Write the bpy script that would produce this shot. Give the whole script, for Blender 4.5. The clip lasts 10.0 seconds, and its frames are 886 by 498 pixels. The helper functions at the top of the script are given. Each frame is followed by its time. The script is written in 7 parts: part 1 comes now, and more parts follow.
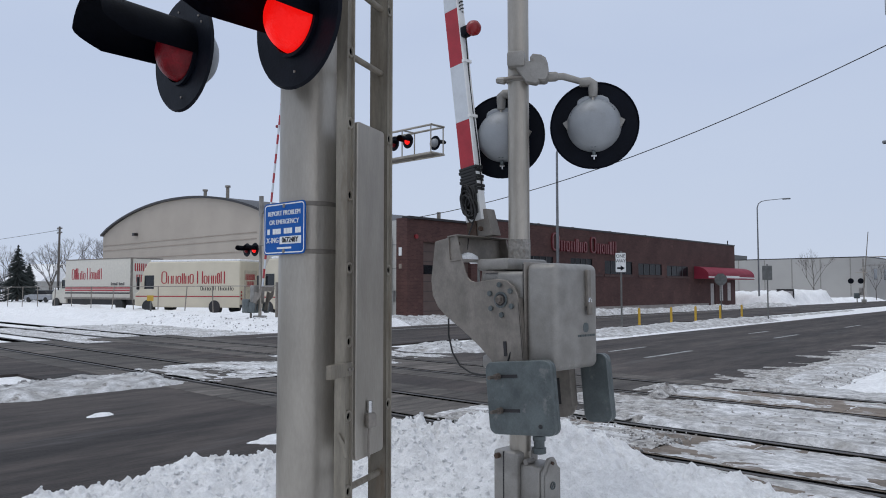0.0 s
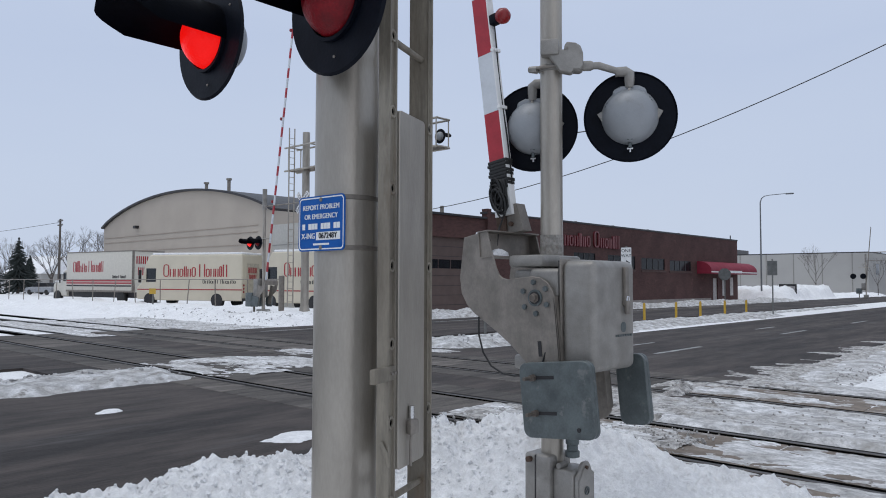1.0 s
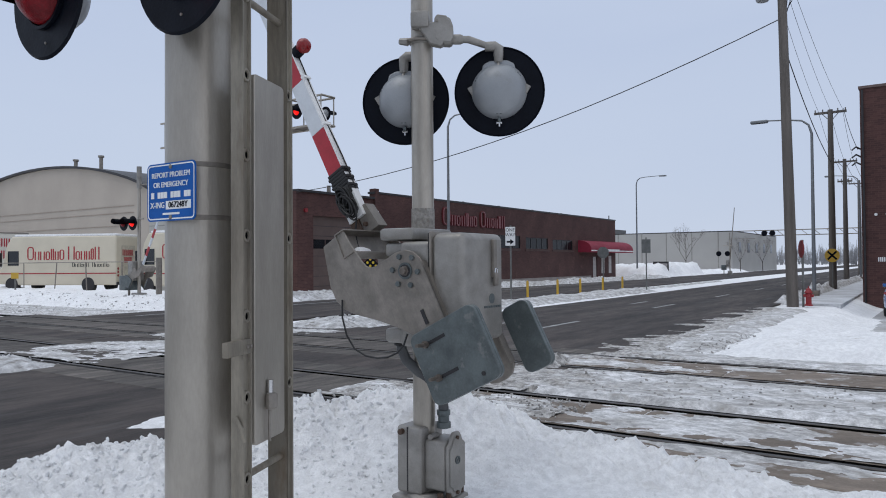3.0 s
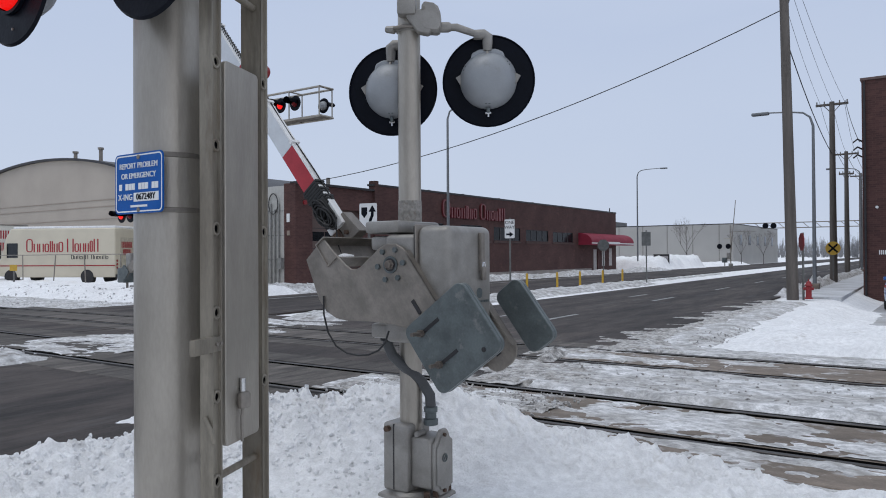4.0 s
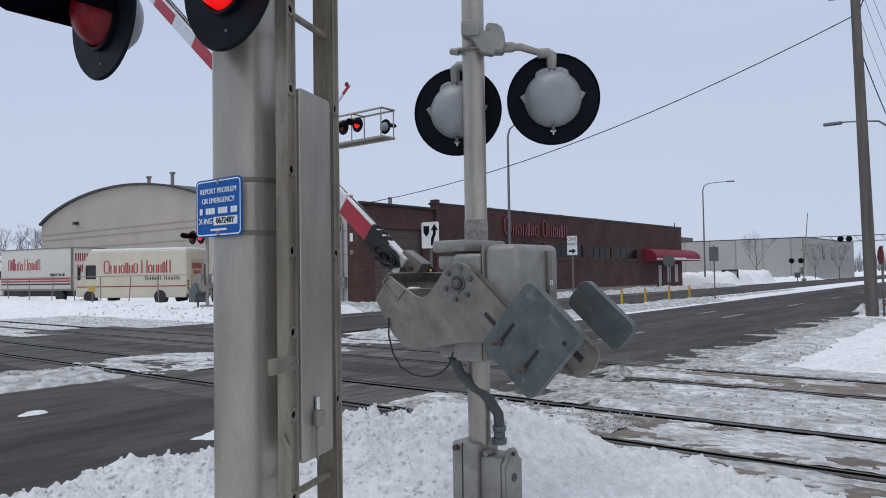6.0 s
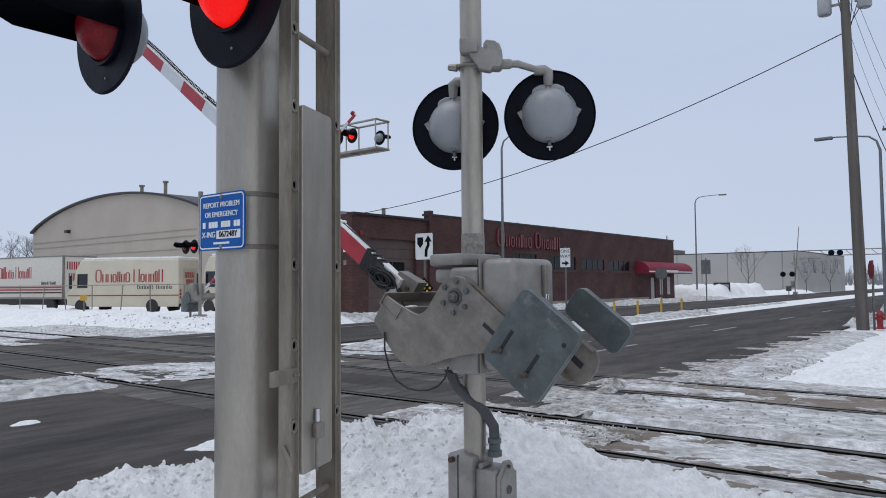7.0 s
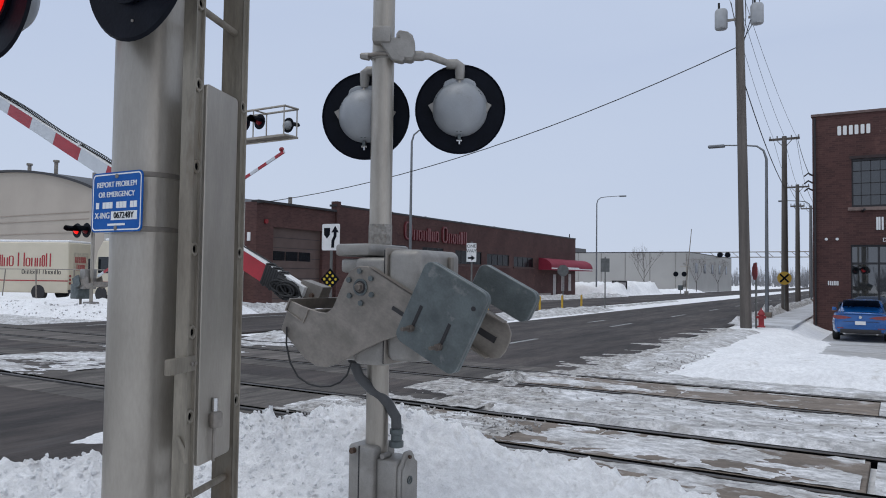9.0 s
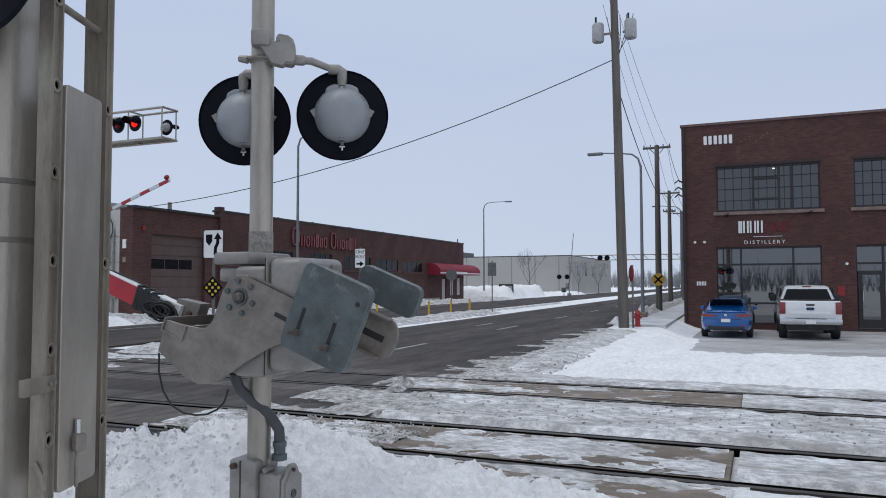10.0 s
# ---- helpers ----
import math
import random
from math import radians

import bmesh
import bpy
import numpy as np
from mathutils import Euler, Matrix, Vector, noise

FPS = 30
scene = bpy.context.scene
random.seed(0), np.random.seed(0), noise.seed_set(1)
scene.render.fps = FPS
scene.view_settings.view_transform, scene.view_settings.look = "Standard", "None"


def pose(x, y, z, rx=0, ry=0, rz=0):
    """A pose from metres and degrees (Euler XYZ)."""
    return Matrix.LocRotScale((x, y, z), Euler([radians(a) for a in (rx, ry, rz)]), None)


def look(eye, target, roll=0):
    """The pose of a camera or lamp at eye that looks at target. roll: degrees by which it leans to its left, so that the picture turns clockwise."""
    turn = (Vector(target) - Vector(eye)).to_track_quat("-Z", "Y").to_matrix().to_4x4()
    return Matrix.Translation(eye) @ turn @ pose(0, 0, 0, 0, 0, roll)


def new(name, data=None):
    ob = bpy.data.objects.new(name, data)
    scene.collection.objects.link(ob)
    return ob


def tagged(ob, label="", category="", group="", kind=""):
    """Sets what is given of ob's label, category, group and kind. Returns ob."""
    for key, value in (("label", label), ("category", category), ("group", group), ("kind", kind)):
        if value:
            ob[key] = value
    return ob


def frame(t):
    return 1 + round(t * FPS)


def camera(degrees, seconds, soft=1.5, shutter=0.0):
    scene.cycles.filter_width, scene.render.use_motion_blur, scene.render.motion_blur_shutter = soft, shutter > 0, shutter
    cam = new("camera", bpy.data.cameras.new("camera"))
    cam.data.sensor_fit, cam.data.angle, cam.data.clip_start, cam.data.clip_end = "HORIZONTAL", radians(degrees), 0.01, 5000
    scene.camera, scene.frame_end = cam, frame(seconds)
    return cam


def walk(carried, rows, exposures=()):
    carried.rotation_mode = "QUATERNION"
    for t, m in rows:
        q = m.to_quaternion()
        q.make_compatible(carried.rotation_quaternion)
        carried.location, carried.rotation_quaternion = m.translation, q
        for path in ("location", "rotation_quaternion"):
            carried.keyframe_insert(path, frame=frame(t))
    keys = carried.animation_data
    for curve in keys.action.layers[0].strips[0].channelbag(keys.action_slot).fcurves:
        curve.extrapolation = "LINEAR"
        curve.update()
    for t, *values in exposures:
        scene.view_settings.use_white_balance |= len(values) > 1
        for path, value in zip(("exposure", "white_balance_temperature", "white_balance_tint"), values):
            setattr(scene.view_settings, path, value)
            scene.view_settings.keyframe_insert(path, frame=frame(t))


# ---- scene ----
cam = camera(61.6, 10.0, soft=1.0)
PATH = [
    (0, (0.056, 0.037, 1.580), (1.516, 1.399, 1.688), 0.0),
    (0.5, (0.067, 0.146, 1.577), (1.520, 1.516, 1.675), 0.2),
    (1, (0.057, 0.298, 1.602), (1.518, 1.661, 1.693), 0.2),
    (1.5, (0.076, 0.342, 1.598), (1.569, 1.669, 1.683), 0.1),
    (2, (0.089, 0.325, 1.597), (1.636, 1.591, 1.675), -0.3),
    (2.5, (0.095, 0.257, 1.574), (1.700, 1.450, 1.633), -0.4),
    (3, (0.159, 0.229, 1.557), (1.807, 1.363, 1.596), -0.4),
    (3.2, (0.217, 0.206, 1.548), (1.875, 1.324, 1.581), -0.6),
    (4.3, (0.297, 0.225, 1.568), (1.931, 1.379, 1.579), -0.4),
    (4.5, (0.290, 0.230, 1.565), (1.910, 1.404, 1.579), -0.7),
    (5, (0.263, 0.250, 1.573), (1.849, 1.469, 1.601), -0.9),
    (5.5, (0.271, 0.242, 1.566), (1.826, 1.500, 1.616), -1.0),
    (7, (0.202, 0.222, 1.585), (1.760, 1.472, 1.682), -0.5),
    (7.5, (0.193, 0.215, 1.574), (1.782, 1.426, 1.664), -0.0),
    (8, (0.201, 0.210, 1.561), (1.825, 1.374, 1.641), 0.6),
    (8.5, (0.203, 0.213, 1.566), (1.863, 1.326, 1.642), 0.9),
    (9, (0.205, 0.223, 1.573), (1.907, 1.270, 1.652), 0.8),
    (9.5, (0.215, 0.233, 1.580), (1.962, 1.203, 1.670), 0.4),
    (10, (0.229, 0.197, 1.584), (2.068, 0.981, 1.679), -0.1),
]
walk(cam, [(t, look(eye, target, roll)) for t, eye, target, roll in PATH], exposures=[(0, 0.0), (10, 0.0)])

# The street runs along +x, the rails along y; rail tops and road at z = 0.

# ---- sky and light: overcast winter day ----
world = bpy.data.worlds.new("overcast_sky")
scene.world = world
world.use_nodes = True
wn, wl = world.node_tree.nodes, world.node_tree.links
sky = wn.new("ShaderNodeTexSky")
sky.sky_type, sky.sun_disc = "NISHITA", False
sky.sun_elevation, sky.sun_rotation = radians(28), radians(200)
sky.air_density, sky.dust_density = 1.0, 4.0
sky_dim = wn.new("ShaderNodeMix")
sky_dim.data_type, sky_dim.blend_type = "RGBA", "MULTIPLY"
sky_dim.inputs[0].default_value = 1.0
sky_dim.inputs[7].default_value = (0.1, 0.1, 0.1, 1)
wl.new(sky.outputs[0], sky_dim.inputs[6])
sky_co = wn.new("ShaderNodeTexCoord")
sky_sep = wn.new("ShaderNodeSeparateXYZ")
wl.new(sky_co.outputs["Generated"], sky_sep.inputs[0])
cloud = wn.new("ShaderNodeTexNoise")
cloud.inputs["Scale"].default_value, cloud.inputs["Detail"].default_value = 2.2, 5
cloud_map = wn.new("ShaderNodeMapping")
cloud_map.inputs["Scale"].default_value = (1, 1, 3.5)
wl.new(sky_co.outputs["Generated"], cloud_map.inputs[0])
wl.new(cloud_map.outputs[0], cloud.inputs["Vector"])
height = wn.new("ShaderNodeMath")
height.operation = "MULTIPLY_ADD"
height.inputs[1].default_value, height.inputs[2].default_value = 0.22, -0.11
wl.new(cloud.outputs[0], height.inputs[0])
height2 = wn.new("ShaderNodeMath")
wl.new(sky_sep.outputs[2], height2.inputs[0])
wl.new(height.outputs[0], height2.inputs[1])
deck = wn.new("ShaderNodeValToRGB")
deck.color_ramp.elements[0].position, deck.color_ramp.elements[0].color = 0.0, (0.585, 0.665, 0.815, 1)
deck.color_ramp.elements[1].position, deck.color_ramp.elements[1].color = 1.0, (0.80, 0.88, 1.0, 1)
mid = deck.color_ramp.elements.new(0.3)
mid.color = (0.52, 0.605, 0.785, 1)
wl.new(height2.outputs[0], deck.inputs[0])
sky_mix = wn.new("ShaderNodeMix")
sky_mix.data_type = "RGBA"
sky_mix.inputs[0].default_value = 0.94
wl.new(sky_dim.outputs[2], sky_mix.inputs[6])
wl.new(deck.outputs[0], sky_mix.inputs[7])
wl.new(sky_mix.outputs[2], wn["Background"].inputs[0])
wn["Background"].inputs[1].default_value = 1.0
sun = new("sun", bpy.data.lights.new("sun", "SUN"))
sun.data.energy, sun.data.angle, sun.data.color = 0.75, radians(35), (1.0, 0.97, 0.93)
sun.matrix_world = look((0, 0, 50), (14, -10, 0))

# ---- materials ----
MATS = {}


def mat(name, color, rough=0.6, metal=0.0, var=0.25, scale=6.0, bump=0.15, fine=60.0, color2=None, spots=0.0, spot_color=(0.1, 0.08, 0.06), emit=None, island=0.0, coat=0.0, stretch=(1, 1, 1), depth=0.01, spec=0.5, mid=0.0, mid_scale=8.0, mid_stretch=(1, 1, 1), detail=4, mid_bump=0.0):
    """Procedural surface: two scales of variation, optional stains, fine relief."""
    if name in MATS:
        return MATS[name]
    m = bpy.data.materials.new(name)
    m.use_nodes = True
    n, l = m.node_tree.nodes, m.node_tree.links
    b = n["Principled BSDF"]
    co = n.new("ShaderNodeTexCoord")
    mp = n.new("ShaderNodeMapping")
    mp.inputs["Scale"].default_value = stretch
    l.new(co.outputs["Object"], mp.inputs[0])
    big = n.new("ShaderNodeTexNoise")
    big.inputs["Scale"].default_value, big.inputs["Detail"].default_value = scale, 6
    l.new(mp.outputs[0], big.inputs["Vector"])
    small = n.new("ShaderNodeTexNoise")
    small.inputs["Scale"].default_value, small.inputs["Detail"].default_value = fine, detail
    l.new(mp.outputs[0], small.inputs["Vector"])
    c2 = color2 or tuple(c * (1 - var) for c in color)
    mix = n.new("ShaderNodeMix")
    mix.data_type = "RGBA"
    ramp = n.new("ShaderNodeMapRange")
    ramp.inputs[1].default_value, ramp.inputs[2].default_value = 0.35, 0.65
    l.new(big.outputs[0], ramp.inputs[0])
    l.new(ramp.outputs[0], mix.inputs[0])
    mix.inputs[6].default_value, mix.inputs[7].default_value = (*color, 1), (*c2, 1)
    out = mix.outputs[2]
    grain = n.new("ShaderNodeMix")
    grain.data_type, grain.blend_type = "RGBA", "MULTIPLY"
    grain.inputs[0].default_value = 1.0
    gr = n.new("ShaderNodeMapRange")
    gr.inputs[1].default_value, gr.inputs[2].default_value, gr.inputs[3].default_value, gr.inputs[4].default_value = 0.3, 0.7, 1 - var * 0.5, 1 + var * 0.3
    l.new(small.outputs[0], gr.inputs[0])
    l.new(out, grain.inputs[6])
    l.new(gr.outputs[0], grain.inputs[7])
    out = grain.outputs[2]
    if mid or mid_bump:
        mm = n.new("ShaderNodeMapping")
        mm.inputs["Scale"].default_value = mid_stretch
        l.new(co.outputs["Object"], mm.inputs[0])
        md = n.new("ShaderNodeTexNoise")
        md.inputs["Scale"].default_value, md.inputs["Detail"].default_value, md.inputs["Roughness"].default_value = mid_scale, 9, 0.68
        l.new(mm.outputs[0], md.inputs["Vector"])
        mr = n.new("ShaderNodeMapRange")
        mr.inputs[1].default_value, mr.inputs[2].default_value, mr.inputs[3].default_value, mr.inputs[4].default_value = 0.40, 0.60, 1 - mid, 1 + mid * 0.6
        l.new(md.outputs[0], mr.inputs[0])
        mx = n.new("ShaderNodeMix")
        mx.data_type, mx.blend_type = "RGBA", "MULTIPLY"
        mx.inputs[0].default_value = 1.0
        l.new(out, mx.inputs[6])
        l.new(mr.outputs[0], mx.inputs[7])
        out = mx.outputs[2]
    if spots:
        sp = n.new("ShaderNodeTexNoise")
        sp.inputs["Scale"].default_value, sp.inputs["Detail"].default_value, sp.inputs["Roughness"].default_value = scale * 1.7, 8, 0.65
        l.new(mp.outputs[0], sp.inputs["Vector"])
        sr = n.new("ShaderNodeMapRange")
        sr.inputs[1].default_value, sr.inputs[2].default_value = 0.62 - spots * 0.25, 0.74 - spots * 0.2
        l.new(sp.outputs[0], sr.inputs[0])
        sm = n.new("ShaderNodeMix")
        sm.data_type = "RGBA"
        l.new(sr.outputs[0], sm.inputs[0])
        l.new(out, sm.inputs[6])
        sm.inputs[7].default_value = (*spot_color, 1)
        out = sm.outputs[2]
    if island:
        oi = n.new("ShaderNodeObjectInfo")
        ir = n.new("ShaderNodeMapRange")
        ir.inputs[3].default_value, ir.inputs[4].default_value = 1 - island, 1 + island
        l.new(oi.outputs["Random"], ir.inputs[0])
        im = n.new("ShaderNodeMix")
        im.data_type, im.blend_type = "RGBA", "MULTIPLY"
        im.inputs[0].default_value = 1.0
        l.new(out, im.inputs[6])
        l.new(ir.outputs[0], im.inputs[7])
        out = im.outputs[2]
    l.new(out, b.inputs["Base Color"])
    rr = n.new("ShaderNodeMapRange")
    rr.inputs[3].default_value, rr.inputs[4].default_value = max(0.03, rough - 0.12), min(1, rough + 0.12)
    l.new(big.outputs[0], rr.inputs[0])
    l.new(rr.outputs[0], b.inputs["Roughness"])
    b.inputs["Metallic"].default_value = metal
    b.inputs["Coat Weight"].default_value = coat
    b.inputs["Specular IOR Level"].default_value = spec
    if bump:
        bp = n.new("ShaderNodeBump")
        bp.inputs["Strength"].default_value, bp.inputs["Distance"].default_value = bump, depth
        l.new(small.outputs[0], bp.inputs["Height"])
        l.new(bp.outputs[0], b.inputs["Normal"])
        if mid_bump:
            b2 = n.new("ShaderNodeBump")
            b2.inputs["Strength"].default_value, b2.inputs["Distance"].default_value = 1.0, mid_bump
            l.new(md.outputs[0], b2.inputs["Height"])
            l.new(b2.outputs[0], bp.inputs["Normal"])
    if emit:
        b.inputs["Emission Color"].default_value, b.inputs["Emission Strength"].default_value = (*emit[:3], 1), emit[3]
    MATS[name] = m
    return m


def glass(name, tint, rough=0.03):
    m = bpy.data.materials.new(name)
    m.use_nodes = True
    b = m.node_tree.nodes["Principled BSDF"]
    b.inputs["Base Color"].default_value, b.inputs["Roughness"].default_value = (*tint, 1), rough
    b.inputs["Specular IOR Level"].default_value = 1.0
    MATS[name] = m
    return m


SNOW = mat("snow", (0.90, 0.902, 0.908), 0.85, color2=(0.81, 0.812, 0.82), var=0.16, scale=1.9, bump=0.6, fine=85, detail=6, spots=0.11, spot_color=(0.62, 0.605, 0.59), depth=0.012, mid=0.10, mid_scale=13, mid_bump=0.035)
SNOW_DIRTY = mat("dirty_snow", (0.67, 0.672, 0.682), 0.85, color2=(0.44, 0.43, 0.42), var=0.35, scale=2.6, bump=0.8, fine=45, detail=6, spots=0.36, spot_color=(0.22, 0.205, 0.19), depth=0.015, mid=0.3, mid_scale=5, mid_bump=0.07)
SNOW_PACK = mat("packed_snow", (0.74, 0.74, 0.75), 0.75, color2=(0.44, 0.43, 0.42), var=0.36, scale=1.7, bump=0.9, fine=70, detail=6, spots=0.34, spot_color=(0.34, 0.325, 0.305), stretch=(1.3, 0.7, 1), depth=0.012, mid=0.36, mid_scale=9, mid_stretch=(1.4, 0.75, 1), mid_bump=0.03)
SNOW_GRIT = mat("sanded_grey_snow", (0.56, 0.548, 0.535), 0.85, color2=(0.34, 0.322, 0.302), var=0.42, scale=4, bump=0.9, fine=60, detail=6, spots=0.3, spot_color=(0.66, 0.66, 0.67), depth=0.015, mid=0.45, mid_scale=11, mid_bump=0.04)
ASPHALT = mat("asphalt", (0.074, 0.059, 0.052), 0.8, color2=(0.027, 0.0225, 0.0214), var=0.4, scale=0.8, bump=0.8, fine=45, spots=0.2, spot_color=(0.078, 0.073, 0.073), stretch=(0.16, 1.2, 1), spec=0.35, mid=0.42, mid_scale=2.5, mid_stretch=(0.35, 1.4, 1))
CONCRETE = mat("concrete", (0.200, 0.163, 0.132), 0.85, color2=(0.142, 0.116, 0.094), var=0.25, scale=1.5, bump=0.3, fine=50, spots=0.34, spot_color=(0.42, 0.415, 0.415), island=0.15, mid=0.25, mid_scale=5, mid_stretch=(1, 0.5, 1))
CROSS_PANEL = mat("worn_crossing_panel", (0.118, 0.104, 0.092), 0.8, color2=(0.066, 0.058, 0.052), var=0.4, scale=1.5, bump=0.6, fine=40, island=0.28, stretch=(0.5, 1.3, 1), spots=0.22, spot_color=(0.035, 0.032, 0.03), mid=0.42, mid_scale=3, mid_stretch=(0.35, 1.6, 1), spec=0.35)
STEEL_RAIL = mat("rail_steel", (0.10, 0.085, 0.075), 0.45, 0.7, var=0.4, scale=3, fine=40)
RAIL_TOP = mat("rail_running_surface", (0.075, 0.066, 0.06), 0.5, 0.5, var=0.4, scale=2, fine=30)
SEAL = mat("rail_seal_rubber", (0.014, 0.012, 0.011), 0.85, var=0.4, scale=3, fine=40, spec=0.2, spots=0.06, spot_color=(0.3, 0.29, 0.28))
# near-black without sheen: shade inside flangeways and rung holes, put into colour
GAP = mat("gap_shade_black", (0.004, 0.004, 0.004), 0.95, var=0.3, spec=0.0)
GALV = mat("galvanised_steel", (0.262, 0.235, 0.205), 0.5, 0.4, color2=(0.205, 0.184, 0.16), var=0.14, scale=5, bump=0.12, fine=90, stretch=(1, 1, 0.5), spots=0.1, spot_color=(0.27, 0.235, 0.195), mid=0.16, mid_scale=9)
ALU = mat("aluminium_paint", (0.40, 0.366, 0.318), 0.38, 0.55, color2=(0.33, 0.302, 0.26), var=0.1, scale=3, bump=0.1, fine=120, stretch=(1, 1, 0.25), spots=0.1, spot_color=(0.31, 0.285, 0.245), mid=0.10, mid_scale=6, mid_stretch=(1, 1, 0.3))
ALU_CASE = mat("cast_aluminium", (0.30, 0.285, 0.262), 0.45, 0.35, color2=(0.245, 0.232, 0.212), var=0.14, scale=7, bump=0.1, fine=140, spots=0.08, spot_color=(0.28, 0.265, 0.245), mid=0.12, mid_scale=6)
HOUSING = mat("grey_light_housing", (0.30, 0.315, 0.33), 0.45, 0.2, color2=(0.26, 0.272, 0.285), var=0.08, scale=5, bump=0.03, fine=140, spots=0.06, spot_color=(0.22, 0.225, 0.23))
LADDER = mat("weathered_ladder", (0.262, 0.235, 0.188), 0.55, 0.35, color2=(0.185, 0.16, 0.125), var=0.2, scale=4, bump=0.2, fine=90, spots=0.16, spot_color=(0.15, 0.115, 0.08), stretch=(1, 1, 0.3), mid=0.22, mid_scale=14, mid_stretch=(1, 1, 0.12))
WEIGHT = mat("zinc_counterweight", (0.125, 0.145, 0.146), 0.45, 0.4, color2=(0.098, 0.114, 0.115), var=0.2, scale=6, bump=0.15, fine=80, spots=0.12, spot_color=(0.20, 0.205, 0.2), mid=0.18, mid_scale=7)
BLACK = mat("black_paint", (0.0025, 0.004, 0.009), 0.5, var=0.3, scale=8, bump=0.1, spec=0.13)
RUBBER = mat("black_rubber", (0.012, 0.012, 0.012), 0.6, var=0.2)
RED_SHEET = mat("red_reflective_sheet", (0.40, 0.018, 0.03), 0.35, var=0.15, scale=10, bump=0.05)
WHITE_SHEET = mat("white_reflective_sheet", (0.62, 0.65, 0.68), 0.35, var=0.08, scale=10, bump=0.05)
WHITE = mat("white_paint", (0.78, 0.78, 0.77), 0.5, var=0.08, scale=5, bump=0.05)
RUST = mat("rusty_steel", (0.11, 0.07, 0.05), 0.8, 0.3, var=0.4, scale=20, bump=0.3)
BLUE_SIGN = mat("blue_sign_sheet", (0.001, 0.090, 0.36), 0.45, var=0.1, scale=8, bump=0.03, spec=0.2)
LENS_OFF = mat("unlit_red_lens", (0.22, 0.004, 0.010), 0.35, var=0.45, scale=12, bump=0.35, fine=90, spec=0.25)
LENS_ON = mat("lit_red_lens", (0.45, 0.006, 0.005), 0.35, var=0.45, scale=9, bump=0.4, fine=70, spec=0.2, emit=(1.0, 0.006, 0.004, 0.72))
LENS_ON_FAR = mat("lit_red_lens_far", (0.6, 0.01, 0.008), 0.3, var=0.1, scale=25, spec=0.2, emit=(1.0, 0.014, 0.010, 0.9))
BRICK = mat("red_brown_brick", (0.080, 0.034, 0.029), 0.85, color2=(0.062, 0.027, 0.024), var=0.25, scale=0.6, bump=0.3, fine=25, spots=0.12, spot_color=(0.12, 0.055, 0.045))


def brick_courses(m):
    """Courses of brick with paler joints, on upright walls of either direction."""
    n, l = m.node_tree.nodes, m.node_tree.links
    b = n["Principled BSDF"]
    link = b.inputs["Base Color"].links[0]
    src = link.from_socket
    co = n.new("ShaderNodeTexCoord")
    sep = n.new("ShaderNodeSeparateXYZ")
    l.new(co.outputs["Object"], sep.inputs[0])
    add = n.new("ShaderNodeMath")
    l.new(sep.outputs[0], add.inputs[0])
    l.new(sep.outputs[1], add.inputs[1])
    com = n.new("ShaderNodeCombineXYZ")
    l.new(add.outputs[0], com.inputs[0])
    l.new(sep.outputs[2], com.inputs[1])
    br = n.new("ShaderNodeTexBrick")
    br.inputs["Scale"].default_value = 1.0
    br.inputs["Brick Width"].default_value, br.inputs["Row Height"].default_value, br.inputs["Mortar Size"].default_value = 0.215, 0.075, 0.006
    br.inputs["Color1"].default_value, br.inputs["Color2"].default_value, br.inputs["Mortar"].default_value = (1.2, 1.2, 1.2, 1), (0.75, 0.75, 0.75, 1), (1.35, 1.5, 1.5, 1)
    l.new(com.outputs[0], br.inputs["Vector"])
    mu = n.new("ShaderNodeMix")
    mu.data_type, mu.blend_type = "RGBA", "MULTIPLY"
    mu.inputs[0].default_value = 1.0
    l.new(src, mu.inputs[6])
    l.new(br.outputs["Color"], mu.inputs[7])
    l.new(mu.outputs[2], b.inputs["Base Color"])


brick_courses(BRICK)
STUCCO = mat("tan_stucco", (0.42, 0.37, 0.315), 0.85, var=0.08, scale=0.3, bump=0.1)
PRECAST = mat("precast_concrete", (0.40, 0.39, 0.37), 0.85, var=0.1, scale=0.25, bump=0.1)
CREAM = mat("cream_truck_paint", (0.62, 0.56, 0.44), 0.4, var=0.1, scale=0.8, bump=0.03)
DARK_TRIM = mat("dark_trim", (0.022, 0.02, 0.022), 0.5, var=0.3)
WOOD_POLE = mat("weathered_pole_wood", (0.15, 0.132, 0.117), 0.85, var=0.35, scale=2, bump=0.4, fine=30, stretch=(3, 3, 0.2))
BARK = mat("grey_bark", (0.11, 0.095, 0.085), 0.9, var=0.3, scale=5)
FROST = mat("frosted_twigs", (0.30, 0.30, 0.31), 0.9, var=0.3, scale=2)
NEEDLES = mat("dark_conifer_needles", (0.05, 0.062, 0.06), 0.9, var=0.4, scale=3)
YELLOW = mat("yellow_paint", (0.52, 0.32, 0.03), 0.45, var=0.1, scale=5)
GLASS_CAR = glass("tinted_car_glass", (0.012, 0.013, 0.015), 0.15)
GLASS_CAR.node_tree.nodes["Principled BSDF"].inputs["Specular IOR Level"].default_value = 0.15
GLASS_DARK = glass("dark_window_glass", (0.012, 0.015, 0.018), 0.05)
GLASS_DARK.node_tree.nodes["Principled BSDF"].inputs["Specular IOR Level"].default_value = 0.55
GLASS_SHOP = glass("reflective_shop_glass", (0.010, 0.012, 0.014), 0.02)
GLASS_SHOP.node_tree.nodes["Principled BSDF"].inputs["IOR"].default_value = 2.3
